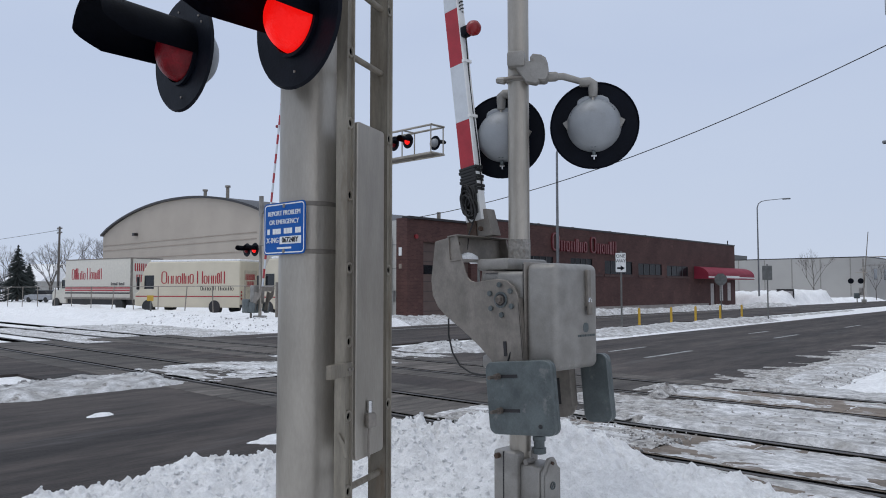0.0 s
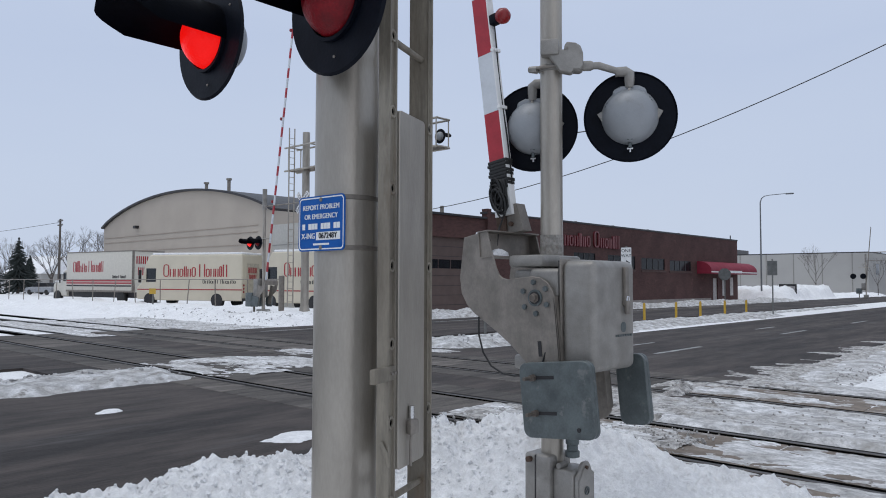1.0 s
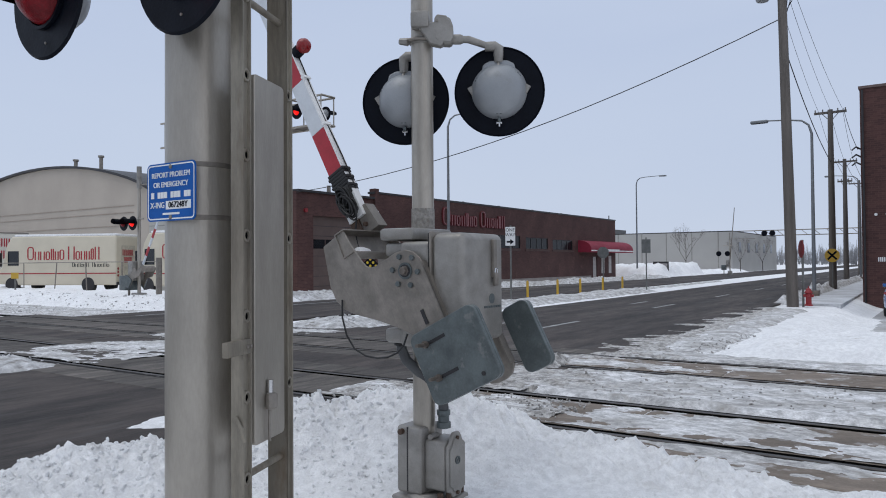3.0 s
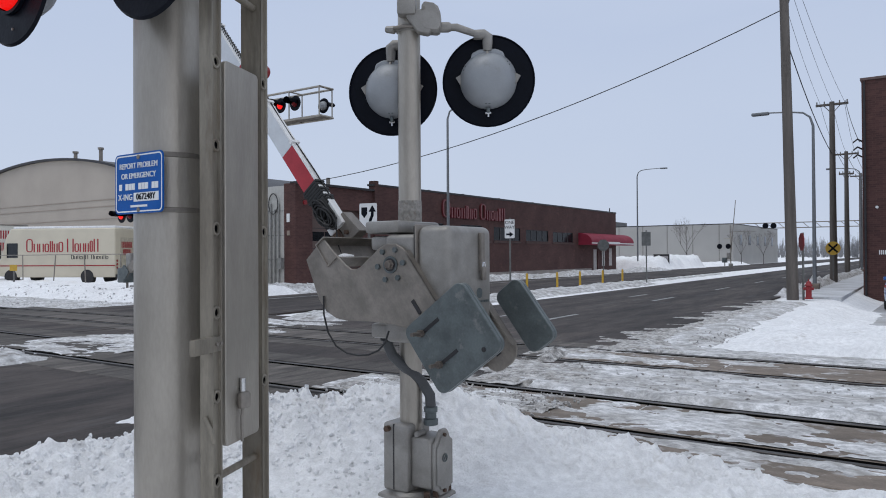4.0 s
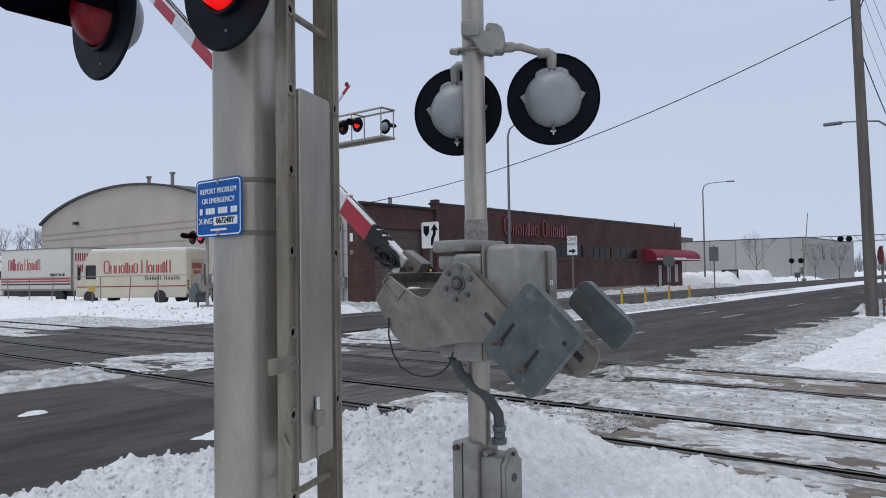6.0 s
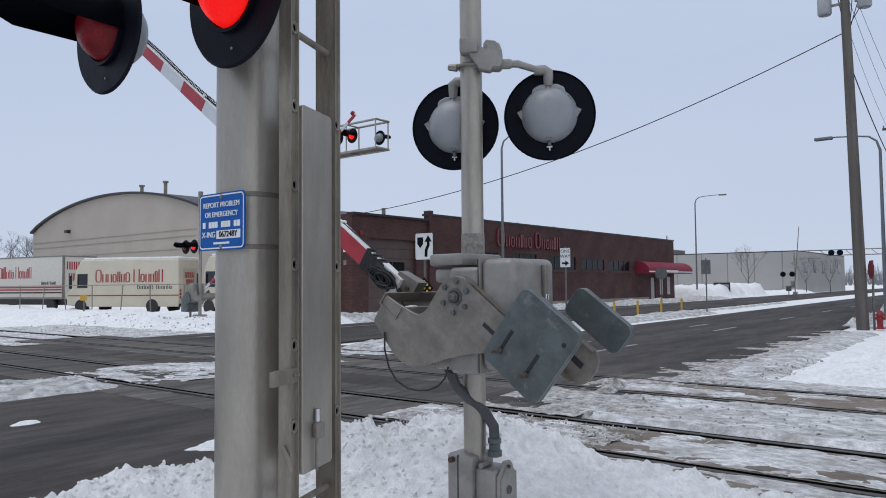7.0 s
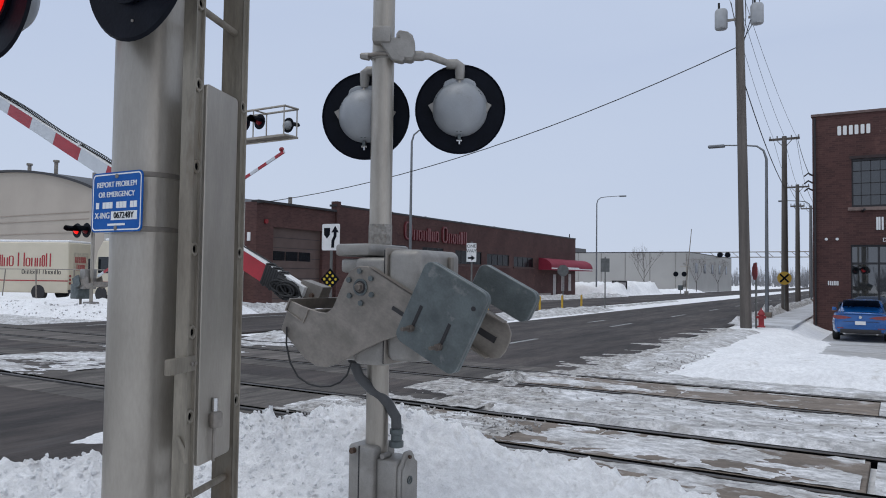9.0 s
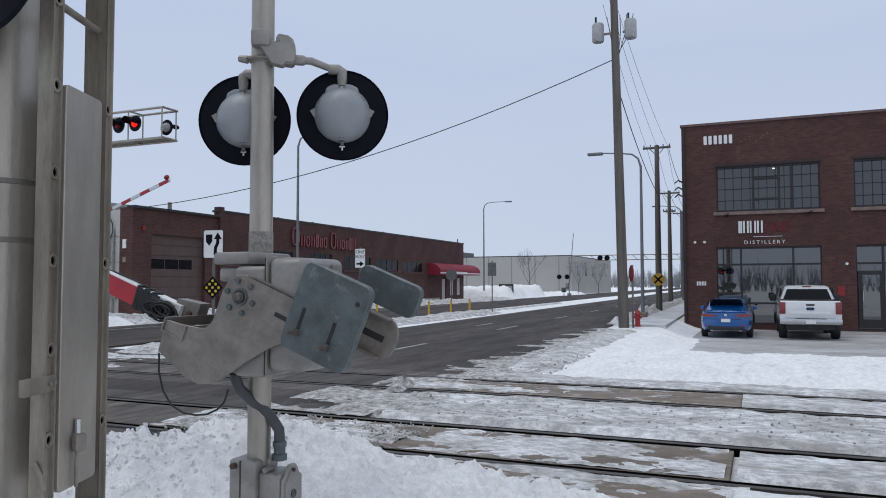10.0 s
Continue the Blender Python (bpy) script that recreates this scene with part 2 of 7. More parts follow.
GLASS_SHOP.node_tree.nodes["Principled BSDF"].inputs["Specular IOR Level"].default_value = 0.5
GLASS_UP = glass("old_factory_glass", (0.012, 0.014, 0.016), 0.06)
GLASS_UP.node_tree.nodes["Principled BSDF"].inputs["IOR"].default_value = 1.58
STUD = mat("worn_stud_steel", (0.17, 0.145, 0.125), 0.55, 0.4, var=0.35, scale=30)
AWNING_RED = mat("red_awning_cloth", (0.25, 0.012, 0.035), 0.7, var=0.12, scale=2)
LETTER_RED = mat("dark_red_letter_shapes", (0.13, 0.018, 0.022), 0.5, var=0.1)
ORANGE_RED = mat("red_paint", (0.27, 0.018, 0.022), 0.5, var=0.15)
BROWN_DOOR = mat("brown_roller_door", (0.105, 0.07, 0.06), 0.6, var=0.12, scale=2)
BLUE_CAR = mat("blue_car_paint", (0.006, 0.105, 0.36), 0.25, 0.2, var=0.1, scale=3, bump=0, coat=1.0)
WHITE_CAR = mat("white_car_paint", (0.72, 0.73, 0.74), 0.3, 0.0, var=0.06, scale=3, bump=0, coat=1.0)
CHROME = mat("chrome", (0.6, 0.6, 0.6), 0.15, 1.0, var=0.05, bump=0)


# ---- mesh helpers ----
def ob_from(name, bm, material, parent=None, smooth=False):
    me = bpy.data.meshes.new(name)
    bm.to_mesh(me)
    bm.free()
    me.materials.append(material)
    if smooth:
        for p in me.polygons:
            p.use_smooth = True
        me.set_sharp_from_angle(angle=radians(40))
    o = new(name, me)
    if parent:
        o.parent = parent
    return o


def part(name, bm, material, parent, label="", smooth=True):
    o = ob_from(name, bm, material, parent, smooth)
    if label:
        o["label"] = label
    return o


def empty(name, m, label, category, group="", kind=""):
    o = new(name)
    o.empty_display_size = 0.1
    o.matrix_world = m
    return tagged(o, label, category, group, kind)


def add_box(bm, x0, x1, y0, y1, z0, z1, bevel=0.0, m=None, seg=2):
    t = bmesh.new()
    bmesh.ops.create_cube(t, size=1)
    bmesh.ops.scale(t, vec=(x1 - x0, y1 - y0, z1 - z0), verts=t.verts)
    bmesh.ops.translate(t, vec=((x0 + x1) / 2, (y0 + y1) / 2, (z0 + z1) / 2), verts=t.verts)
    if bevel:
        bmesh.ops.bevel(t, geom=t.edges[:] + t.verts[:], offset=bevel, segments=seg, profile=0.5, affect="EDGES")
    if m is not None:
        bmesh.ops.transform(t, matrix=m, verts=t.verts)
    merge(bm, t)
    return bm


def merge(bm, t):
    me = bpy.data.meshes.new("tmp")
    t.to_mesh(me)
    t.free()
    bm.from_mesh(me)
    bpy.data.meshes.remove(me)


def box(x0, x1, y0, y1, z0, z1, bevel=0.0, m=None, seg=2):
    return add_box(bmesh.new(), x0, x1, y0, y1, z0, z1, bevel, m, seg)


def add_rod(bm, p, q, r0, r1=None, seg=12, caps=True):
    p, q = Vector(p), Vector(q)
    d = q - p
    if d.length < 1e-6:
        return bm
    d.normalize()
    a = d.orthogonal().normalized()
    b = d.cross(a)
    r1 = r0 if r1 is None else r1
    rings = [[bm.verts.new(c + (a * math.cos(2 * math.pi * k / seg) + b * math.sin(2 * math.pi * k / seg)) * r) for k in range(seg)] for c, r in ((p, r0), (q, r1))]
    for k in range(seg):
        bm.faces.new((rings[0][k], rings[0][(k + 1) % seg], rings[1][(k + 1) % seg], rings[1][k]))
    if caps:
        bm.faces.new(rings[0][::-1])
        bm.faces.new(rings[1])
    return bm


def rod(p, q, r0, r1=None, seg=12):
    return add_rod(bmesh.new(), p, q, r0, r1, seg)


def add_tube(bm, pts, r, seg=10):
    """A bent pipe through points, with rings mitred at the bends."""
    pts = [Vector(p) for p in pts]
    rings = []
    side = None
    for i, p in enumerate(pts):
        d = (pts[min(i + 1, len(pts) - 1)] - pts[max(i - 1, 0)]).normalized()
        if side is None:
            side = d.orthogonal().normalized()
        side = (side - d * side.dot(d)).normalized()
        up = d.cross(side)
        rr = r[i] if isinstance(r, (list, tuple)) else r
        rings.append([bm.verts.new(p + side * math.cos(a) * rr + up * math.sin(a) * rr) for a in [2 * math.pi * k / seg for k in range(seg)]])
    for a, b in zip(rings, rings[1:]):
        for k in range(seg):
            bm.faces.new((a[k], a[(k + 1) % seg], b[(k + 1) % seg], b[k]))
    bm.faces.new(rings[0][::-1])
    bm.faces.new(rings[-1])
    return bm


def tube(pts, r, seg=10):
    return add_tube(bmesh.new(), pts, r, seg)


def add_prism(bm, outline, m, depth, bevel=0.0):
    """A plate: outline in local xy, thickness along local z, placed by m."""
    t = bmesh.new()
    f = t.faces.new([t.verts.new((x, y, 0)) for x, y in outline])
    r = bmesh.ops.extrude_face_region(t, geom=[f])
    bmesh.ops.translate(t, vec=(0, 0, depth), verts=[v for v in r["geom"] if isinstance(v, bmesh.types.BMVert)])
    bmesh.ops.recalc_face_normals(t, faces=t.faces)
    if bevel:
        bmesh.ops.bevel(t, geom=t.edges[:], offset=bevel, segments=1, affect="EDGES")
    bmesh.ops.transform(t, matrix=m, verts=t.verts)
    merge(bm, t)
    return bm


def prism(outline, m, depth, bevel=0.0):
    return add_prism(bmesh.new(), outline, m, depth, bevel)


def rounded(w, h, r, n=5):
    """Outline of a rectangle with round corners, centred."""
    out = []
    for cx, cy, a0 in ((w / 2 - r, h / 2 - r, 0), (-w / 2 + r, h / 2 - r, 90), (-w / 2 + r, -h / 2 + r, 180), (w / 2 - r, -h / 2 + r, 270)):
        out += [(cx + r * math.cos(radians(a0 + 90 * k / n)), cy + r * math.sin(radians(a0 + 90 * k / n))) for k in range(n + 1)]
    return out


def lathe(profile, seg=32, m=None):
    """Turn (r, z) pairs about z."""
    bm = bmesh.new()
    rings = [[bm.verts.new((max(r, 1e-4) * math.cos(2 * math.pi * k / seg), max(r, 1e-4) * math.sin(2 * math.pi * k / seg), z)) for k in range(seg)] for r, z in profile]
    for a, b in zip(rings, rings[1:]):
        for k in range(seg):
            bm.faces.new((a[k], a[(k + 1) % seg], b[(k + 1) % seg], b[k]))
    bm.faces.new(rings[0][::-1])
    bm.faces.new(rings[-1])
    bmesh.ops.recalc_face_normals(bm, faces=bm.faces)
    if m is not None:
        bmesh.ops.transform(bm, matrix=m, verts=bm.verts)
    return bm


def text(name, body, size, m, material, parent, label="", depth=0.002):
    """Lettering as a mesh part."""
    cu = bpy.data.curves.new(name, "FONT")
    cu.body, cu.size, cu.extrude, cu.align_x, cu.align_y = body, size, depth, "CENTER", "CENTER"
    tmp = bpy.data.objects.new("tmp", cu)
    scene.collection.objects.link(tmp)
    me = bpy.data.meshes.new_from_object(tmp.evaluated_get(bpy.context.evaluated_depsgraph_get()))
    bpy.data.objects.remove(tmp)
    me.transform(m)
    me.materials.clear()
    me.materials.append(material)
    o = new(name, me)
    o.parent = parent
    if label:
        o["label"] = label
    return o


def ring(w, h, stroke, m, depth):
    """A rounded loop of one stroke width, or a plain bar where it is too narrow to be a loop."""
    if w < 2.6 * stroke:
        return prism(rounded(w, h, w * 0.2, 2), m, depth)
    bm = bmesh.new()
    r = min(w, h) * 0.42
    a, b = rounded(w, h, r, 4), rounded(w - 2 * stroke, h - 2 * stroke * 0.7, max(0.01, r - stroke), 4)
    v = [[bm.verts.new((*p, z)) for p in o] for o, z in ((a, 0), (a, depth), (b, depth), (b, 0))]
    n = len(a)
    for p, q in zip(v, v[1:] + v[:1]):
        for k in range(n):
            bm.faces.new((p[k], p[(k + 1) % n], q[(k + 1) % n], q[k]))
    bmesh.ops.transform(bm, matrix=m, verts=bm.verts)
    return bm


def stems(w, h, stroke, m, depth):
    """Two upright bars."""
    bm = bmesh.new()
    for k in (-1, 1):
        add_prism(bm, rounded(stroke, h, stroke * 0.25, 2), m @ pose(k * (w - stroke) / 2, 0, 0), depth)
    return bm


def fbm(x, y, s, o=4, seed=0.0):
    return noise.fractal(Vector((x * s, y * s, seed)), 1.0, 2.0, o)


def face_minus_x(x, y, z):
    """Pose whose local x runs to -y, y up, z towards -x: lettering that faces the near end of the street."""
    return Matrix(((0, 0, -1, x), (-1, 0, 0, y), (0, 1, 0, z), (0, 0, 0, 1)))


def face_minus_y(x, y, z):
    return Matrix(((1, 0, 0, x), (0, 0, -1, y), (0, 1, 0, z), (0, 0, 0, 1)))


# ---- ground, street, rails ----
def sheet(name, fn, u0, u1, v0, v1, step, material, label, category, kind="structure", base=-0.25):
    """Uneven sheet over a rectangle: fn(u, v) gives the height, or None for a hole."""
    nu, nv = int((u1 - u0) / step) + 1, int((v1 - v0) / step) + 1
    verts, idx, faces = [], {}, []
    for i in range(nu):
        for j in range(nv):
            u, v = u0 + (u1 - u0) * i / (nu - 1), v0 + (v1 - v0) * j / (nv - 1)
            h = fn(u, v)
            if h is not None:
                idx[i, j] = len(verts)
                verts.append((u, v, h))
    for i in range(nu - 1):
        for j in range(nv - 1):
            q = [idx.get(k) for k in ((i, j), (i + 1, j), (i + 1, j + 1), (i, j + 1))]
            if None not in q:
                faces.append(q)
    me = bpy.data.meshes.new(name)
    me.from_pydata(verts, [], faces)
    me.materials.append(material)
    for p in me.polygons:
        p.use_smooth = True
    return tagged(new(name, me), label, category, kind=kind)


def smooth01(x):
    x = min(1, max(0, x))
    return x * x * (3 - 2 * x)


def edge(v, lo, hi, w):
    """1 inside lo..hi, falling to 0 over w at both ends."""
    return smooth01((v - lo) / w) * smooth01((hi - v) / w)


def ground_h(u, v):
    """Flat, but for the lot by the brick building, which lies a step lower than the tracks."""
    return -0.06 - 0.39 * smooth01((u - 17.0) / 2.6) * smooth01((3.9 - v) / 1.3) * smooth01((85 - u) / 6) * smooth01((v + 66) / 6)


def ground_sheet():
    us = [-900, -100, 0, 10, 16] + [17 + 0.26 * k for k in range(11)] + [25, 40, 60, 79, 81, 83, 85, 150, 600, 2500]
    vs = [-1500, -200, -66, -64, -62, -60, -30, -10, 0] + [2.5 + 0.15 * k for k in range(11)] + [6, 60, 300, 1500]
    me = bpy.data.meshes.new("ground")
    n = len(vs)
    me.from_pydata([(u, v, ground_h(u, v)) for u in us for v in vs], [], [(i * n + k, (i + 1) * n + k, (i + 1) * n + k + 1, i * n + k + 1) for i in range(len(us) - 1) for k in range(n - 1)])
    me.materials.append(SNOW)
    return tagged(new("ground", me), "snow-covered flat ground reaching the horizon", "ground", kind="structure")


ground_sheet()


def slab(name, u0, u1, v0, v1, z0, z1, material, label, category, bevel=0.0):
    return tagged(ob_from(name, box(u0, u1, v0, v1, z0, z1, bevel), material), label, category, kind="structure")


road_near = slab("road_near", -80, 400, 4.9, 11.9, -0.3, -0.004, ASPHALT, "dark worn wet asphalt carriageway", "road")
road_far = slab("road_far", -80, 400, 15.6, 22.6, -0.3, -0.006, ASPHALT, "dark worn asphalt carriageway beyond the median", "road")
crossing = slab("crossing_pavement", 4.9, 14.2, 12.0, 15.6, -0.3, -0.008, ASPHALT, "asphalt between the carriageways at the tracks", "road")
side_lot = slab("parking_lot", 19.4, 36.2, -40, 2.6, -0.9, -0.43, mat("icy_lot", (0.53, 0.535, 0.545), 0.6, color2=(0.38, 0.37, 0.36), var=0.3, scale=0.5, bump=0.6, fine=14, spots=0.28, spot_color=(0.26, 0.25, 0.24), stretch=(1.5, 0.45, 1), mid=0.25, mid_scale=2.5, mid_stretch=(1.5, 0.4, 1)), "icy snow-covered parking lot", "parking lot")
pavement = slab("pavement", 29.5, 300, 2.9, 4.4, -0.9, 0.02, mat("icy_pavement", (0.6, 0.61, 0.63), 0.6, color2=(0.42, 0.42, 0.42), var=0.3, scale=0.8, bump=0.4, fine=15), "icy sidewalk beside the street", "pavement")

# white lane dashes
for k in range(24):
    u = 15.9 + k * 9.1
    tagged(ob_from("lane_dash", box(u, u + 2.6, 8.12, 8.24, -0.004, 0.0), mat("worn_road_paint", (0.42, 0.42, 0.41), 0.7, color2=(0.16, 0.16, 0.16), var=0.3, scale=4, fine=40)), "worn white lane dash", "road marking", "lane dashes", "structure")
for u in (16.9, 27.0):
    tagged(ob_from("lane_dash", box(u, u + 2.0, 9.6, 9.7, -0.004, 0.0), MATS["worn_road_paint"]), "worn white lane dash", "road marking", "lane dashes", "structure")
tagged(ob_from("stop_line", box(14.2, 60, 21.0, 21.12, -0.006, -0.002), MATS["worn_road_paint"]), "worn white edge line on asphalt", "road marking", kind="structure")

# rails: head and web; beside them seals and black strips painting flangeway shade
RAILS = (6.58, 8.02, 10.46, 11.9)
for x in RAILS:
    r = empty("rail", pose(x, 0, 0), "steel rail set flush in crossing panels and snow", "rail", "rails", "structure")
    part("rail_head", box(-0.035, 0.035, -150, 300, -0.035, 0.004, 0.004, seg=1), RAIL_TOP, r, smooth=False)
    part("rail_web", box(-0.012, 0.012, -150, 300, -0.14, -0.03), STEEL_RAIL, r, smooth=False)
    side = 1 if x in (RAILS[0], RAILS[2]) else -1
    part("flangeway", box(0.036 if side > 0 else -0.130, 0.130 if side > 0 else -0.036, -150, 300, -0.1, -0.001), GAP, r, "near-black strip painting the shade in the flangeway gap", smooth=False)
    part("rail_seal", box(-0.12 if side > 0 else 0.036, -0.036 if side > 0 else 0.12, -150, 300, -0.1, -0.0015), SEAL, r, "dark rubber rail seal", smooth=False)


# ---- crossing panels ----
panel_mesh = {}


def crossing_panels():
    holder = empty("crossing_panels", pose(0, 0, 0), "precast panels between and beside the rails", "crossing panel", kind="structure")
    for lo, hi in ((6.715, 7.885), (10.595, 11.765), (5.85, 6.46), (8.14, 8.75), (9.75, 10.34), (12.02, 12.6)):
        v = 0.45 if (lo, hi) in ((6.715, 7.885), (10.595, 11.765), (5.85, 6.46)) else 5.29
        while v < 24:
            w = 2.42
            key = (round(hi - lo, 2), v < 5.2)
            if key not in panel_mesh:
                bm = box(-(hi - lo) / 2 + 0.006, (hi - lo) / 2 - 0.006, -w / 2 + 0.008, w / 2 - 0.008, -0.1, 0.0, 0.006, seg=1)
                me = bpy.data.meshes.new("panel")
                bm.to_mesh(me)
                bm.free()
                me.materials.append(CONCRETE if v < 5.2 else CROSS_PANEL)
                panel_mesh[key] = me
            o = new("panel", panel_mesh[key])
            o.parent = holder
            o.matrix_basis = pose((lo + hi) / 2, v + w / 2, 0.0005 if v < 5.2 else 0.002)
            v += w


crossing_panels()


# ---- snow ----
CREST = [(-9.0, 5.0, 0.2), (1.5, 5.0, 0.24), (3.4, 4.95, 0.33), (4.1, 4.4, 0.48), (4.75, 3.95, 0.55), (5.15, 3.4, 0.46), (5.45, 2.7, 0.18), (5.7, 1.5, 0.06)]


def crest(u, v):
    """Distance from the bank's crest line and its height there."""
    best = (9e9, 0)
    for (a, b, h0), (c, d, h1) in zip(CREST, CREST[1:]):
        s = min(1, max(0, ((u - a) * (c - a) + (v - b) * (d - b)) / ((c - a) ** 2 + (d - b) ** 2)))
        q = math.hypot(u - a - s * (c - a), v - b - s * (d - b))
        if q < best[0]:
            best = (q, h0 + s * (h1 - h0))
    return best


def near_snow(u, v):
    if u > 6.52 or v > 6.9:
        return -0.09
    q, top = crest(u + 0.12 * fbm(u, v, 1.1, 3, 5), v + 0.12 * fbm(u, v, 1.1, 3, 6))
    ridge = math.exp(-(q / 0.62) ** 2)
    lump = 0.045 * fbm(u, v, 1.6, 3, 7) * (0.5 + 1.2 * ridge) + (0.014 + 0.08 * ridge) * (abs(fbm(u, v, 4.5, 4, 2)) - 0.2) + (0.009 + 0.034 * ridge) * fbm(u, v, 12, 3, 8)
    foot = math.exp(-((u - 4.0) ** 2 + (v - 2.9) ** 2) / 0.8)
    h = 0.02 + 0.05 * foot + 0.03 * fbm(u, v, 0.5, 2, 1) * (1 - foot) + ridge * top * (1 - 0.25 * foot) + lump * (1 - 0.6 * foot) + (0.004 + 0.012 * ridge) * fbm(u, v, 28, 2, 9)
    past = smooth01((0.5 - v) / 0.12)
    out = smooth01((6.45 - 0.45 * min(1, max(0, 3.1 - u)) + 0.25 * fbm(u, v, 1.2, 4, 4) - v) / 0.55) * smooth01((6.14 + 0.22 * fbm(u, v, 1.3, 4, 3) - 0.45 * smooth01((v - 3.0) / 2.5) + 0.68 * past - u) / (0.5 - 0.3 * past))
    return -0.09 + (h + 0.09) * out


sheet("snow_field_near", near_snow, -9, 6.9, -9, 0.5, 0.12, SNOW, "trodden snow beside the tracks", "snow")
sheet("snow_field_side", near_snow, -9, 0.8, 0.5, 7.0, 0.1, SNOW, "ploughed snow along the road", "snow")
sheet("snowbank_near", near_snow, 0.8, 6.9, 0.5, 7.0, 0.022, SNOW, "ploughed snowbank and trodden snow around the crossing mast", "snow")


BANKS = {}


def bank(name, u0, u1, v0, v1, height, step, material, label, seed, skew=0.5, rough=1.0):
    def fn(u, v):
        e = 0.35 * fbm(u, v, 0.9, 3, seed)
        a = edge(u + e, u0 + 0.3, u1 - 0.3, min(1.2, (u1 - u0) / 3)) * edge(v + e, v0 + 0.3, v1 - 0.3, min(1.2, (v1 - v0) / 3))
        h = height * (0.75 + 0.5 * fbm(u, v, 0.35, 3, seed + 1)) + rough * (0.06 * fbm(u, v, 1.8, 4, seed + 2) + 0.03 * abs(fbm(u, v, 6, 3, seed + 3)))
        return ground_h(u, v) - 0.04 + (h + 0.1) * a
    BANKS[name] = fn
    return sheet(name, fn, u0 - 0.4, u1 + 0.4, v0 - 0.4, v1 + 0.4, step, material, label, "snow")


bank("snow_median_near", -14, 7.5, 10.9, 14.7, 0.15, 0.08, SNOW_DIRTY, "ploughed dirty snow on the median beside the tracks", 21)
bank("snow_median_mid", 12.8, 20.5, 11.6, 15.3, 0.16, 0.10, SNOW_DIRTY, "dirty snow on the median nose beyond the tracks", 31)
bank("snow_median_far", 21.5, 42, 12.1, 15.6, 0.14, 0.16, SNOW_DIRTY, "ploughed snow along the median", 41)
bank("snow_median_end", 41, 64, 13.6, 15.2, 0.05, 0.2, SNOW_DIRTY, "thin snow strip where the median ends", 45)
bank("snow_bank_far", 15.6, 24, 22.6, 60, 0.38, 0.22, SNOW, "snowbank beyond the tracks before the parked trucks", 51)
bank("snow_bank_facade", 19.5, 75, 22.8, 26.5, 0.35, 0.22, SNOW_DIRTY, "lumpy snowbank along the sidewalk before the brick bakery", 61, rough=2.0)
bank("snow_mound_lot", 12.6, 17.8, -14, 4.4, 0.24, 0.08, SNOW, "ploughed snow mound between tracks and parking lot", 71)
bank("snow_roadside", 12.6, 28, 2.9, 5.3, 0.02, 0.08, SNOW_PACK, "grey snow along the road edge", 81, rough=0.4)
bank("snow_kerb_far", 29, 90, 4.1, 5.7, 0.4, 0.2, SNOW_DIRTY, "snow ridge between road and sidewalk", 91)
bank("snow_heap", 9.6, 11.6, 4.6, 6.0, 0.2, 0.04, SNOW_GRIT, "heap of sanded grey snow at the track edge", 101, rough=2.2)


def pack_h(u0, u1, seed):
    def fn(u, v):
        a = edge(u + 0.1 * fbm(u, v, 2, 2, seed), u0, u1, 0.12) * smooth01((5.5 + 0.7 * fbm(u, v, 0.9, 3, seed) - v) / 0.6)
        return -0.05 + (0.078 + 0.014 * fbm(u, v, 1.1, 4, seed + 1) + 0.013 * fbm(u, v, 4, 4, seed + 2) + 0.006 * fbm(u, v, 15, 2, seed + 3)) * a
    return fn


sheet("snow_between_tracks", pack_h(8.3, 10.3, 111), 8.1, 10.4, -12, 6.3, 0.045, SNOW_PACK, "trodden icy snow between the tracks", "snow")
sheet("snow_near_track", pack_h(6.72, 7.92, 121), 6.70, 7.95, -25, 0.4, 0.06, SNOW_PACK, "packed snow between the rails", "snow")
sheet("snow_far_track", pack_h(10.6, 11.8, 131), 10.56, 11.8, -25, 0.45, 0.06, SNOW_PACK, "packed snow between the far rails", "snow")
sheet("snow_beside_track", pack_h(12.0, 12.9, 141), 11.97, 13.0, -25, 5.5, 0.06, SNOW_PACK, "packed snow beside the far rail", "snow")


def patches(name, u0, u1, v0, v1, cover, seed, thick=0.02, material=SNOW_PACK, base=None, grow=0.0):
    """Thin torn snow left lying on panels or on older snow; grow thickens it towards the road."""
    def fn(u, v):
        a = 0.85 * fbm(u, v * 0.5, 1.3, 3, seed) + 0.34 * fbm(u, v * 0.6, 6, 5, seed + 1) + cover + grow * (v - v0)
        return (base(u, v) - 0.002 if base else -0.001) + max(-0.03, min(thick, a * 0.045)) + 0.003 * fbm(u, v, 18, 2, seed + 4) - (0.08 * max(0, 1 - (v - v0) / 0.5) if grow < 0 else 0)
    step = 0.022 if v1 - v0 < 6.5 and u0 < 9 else 0.03
    return sheet(name, fn, u0, u1, v0, v1, step, material, "thin torn patches of packed snow on the panels", "snow")


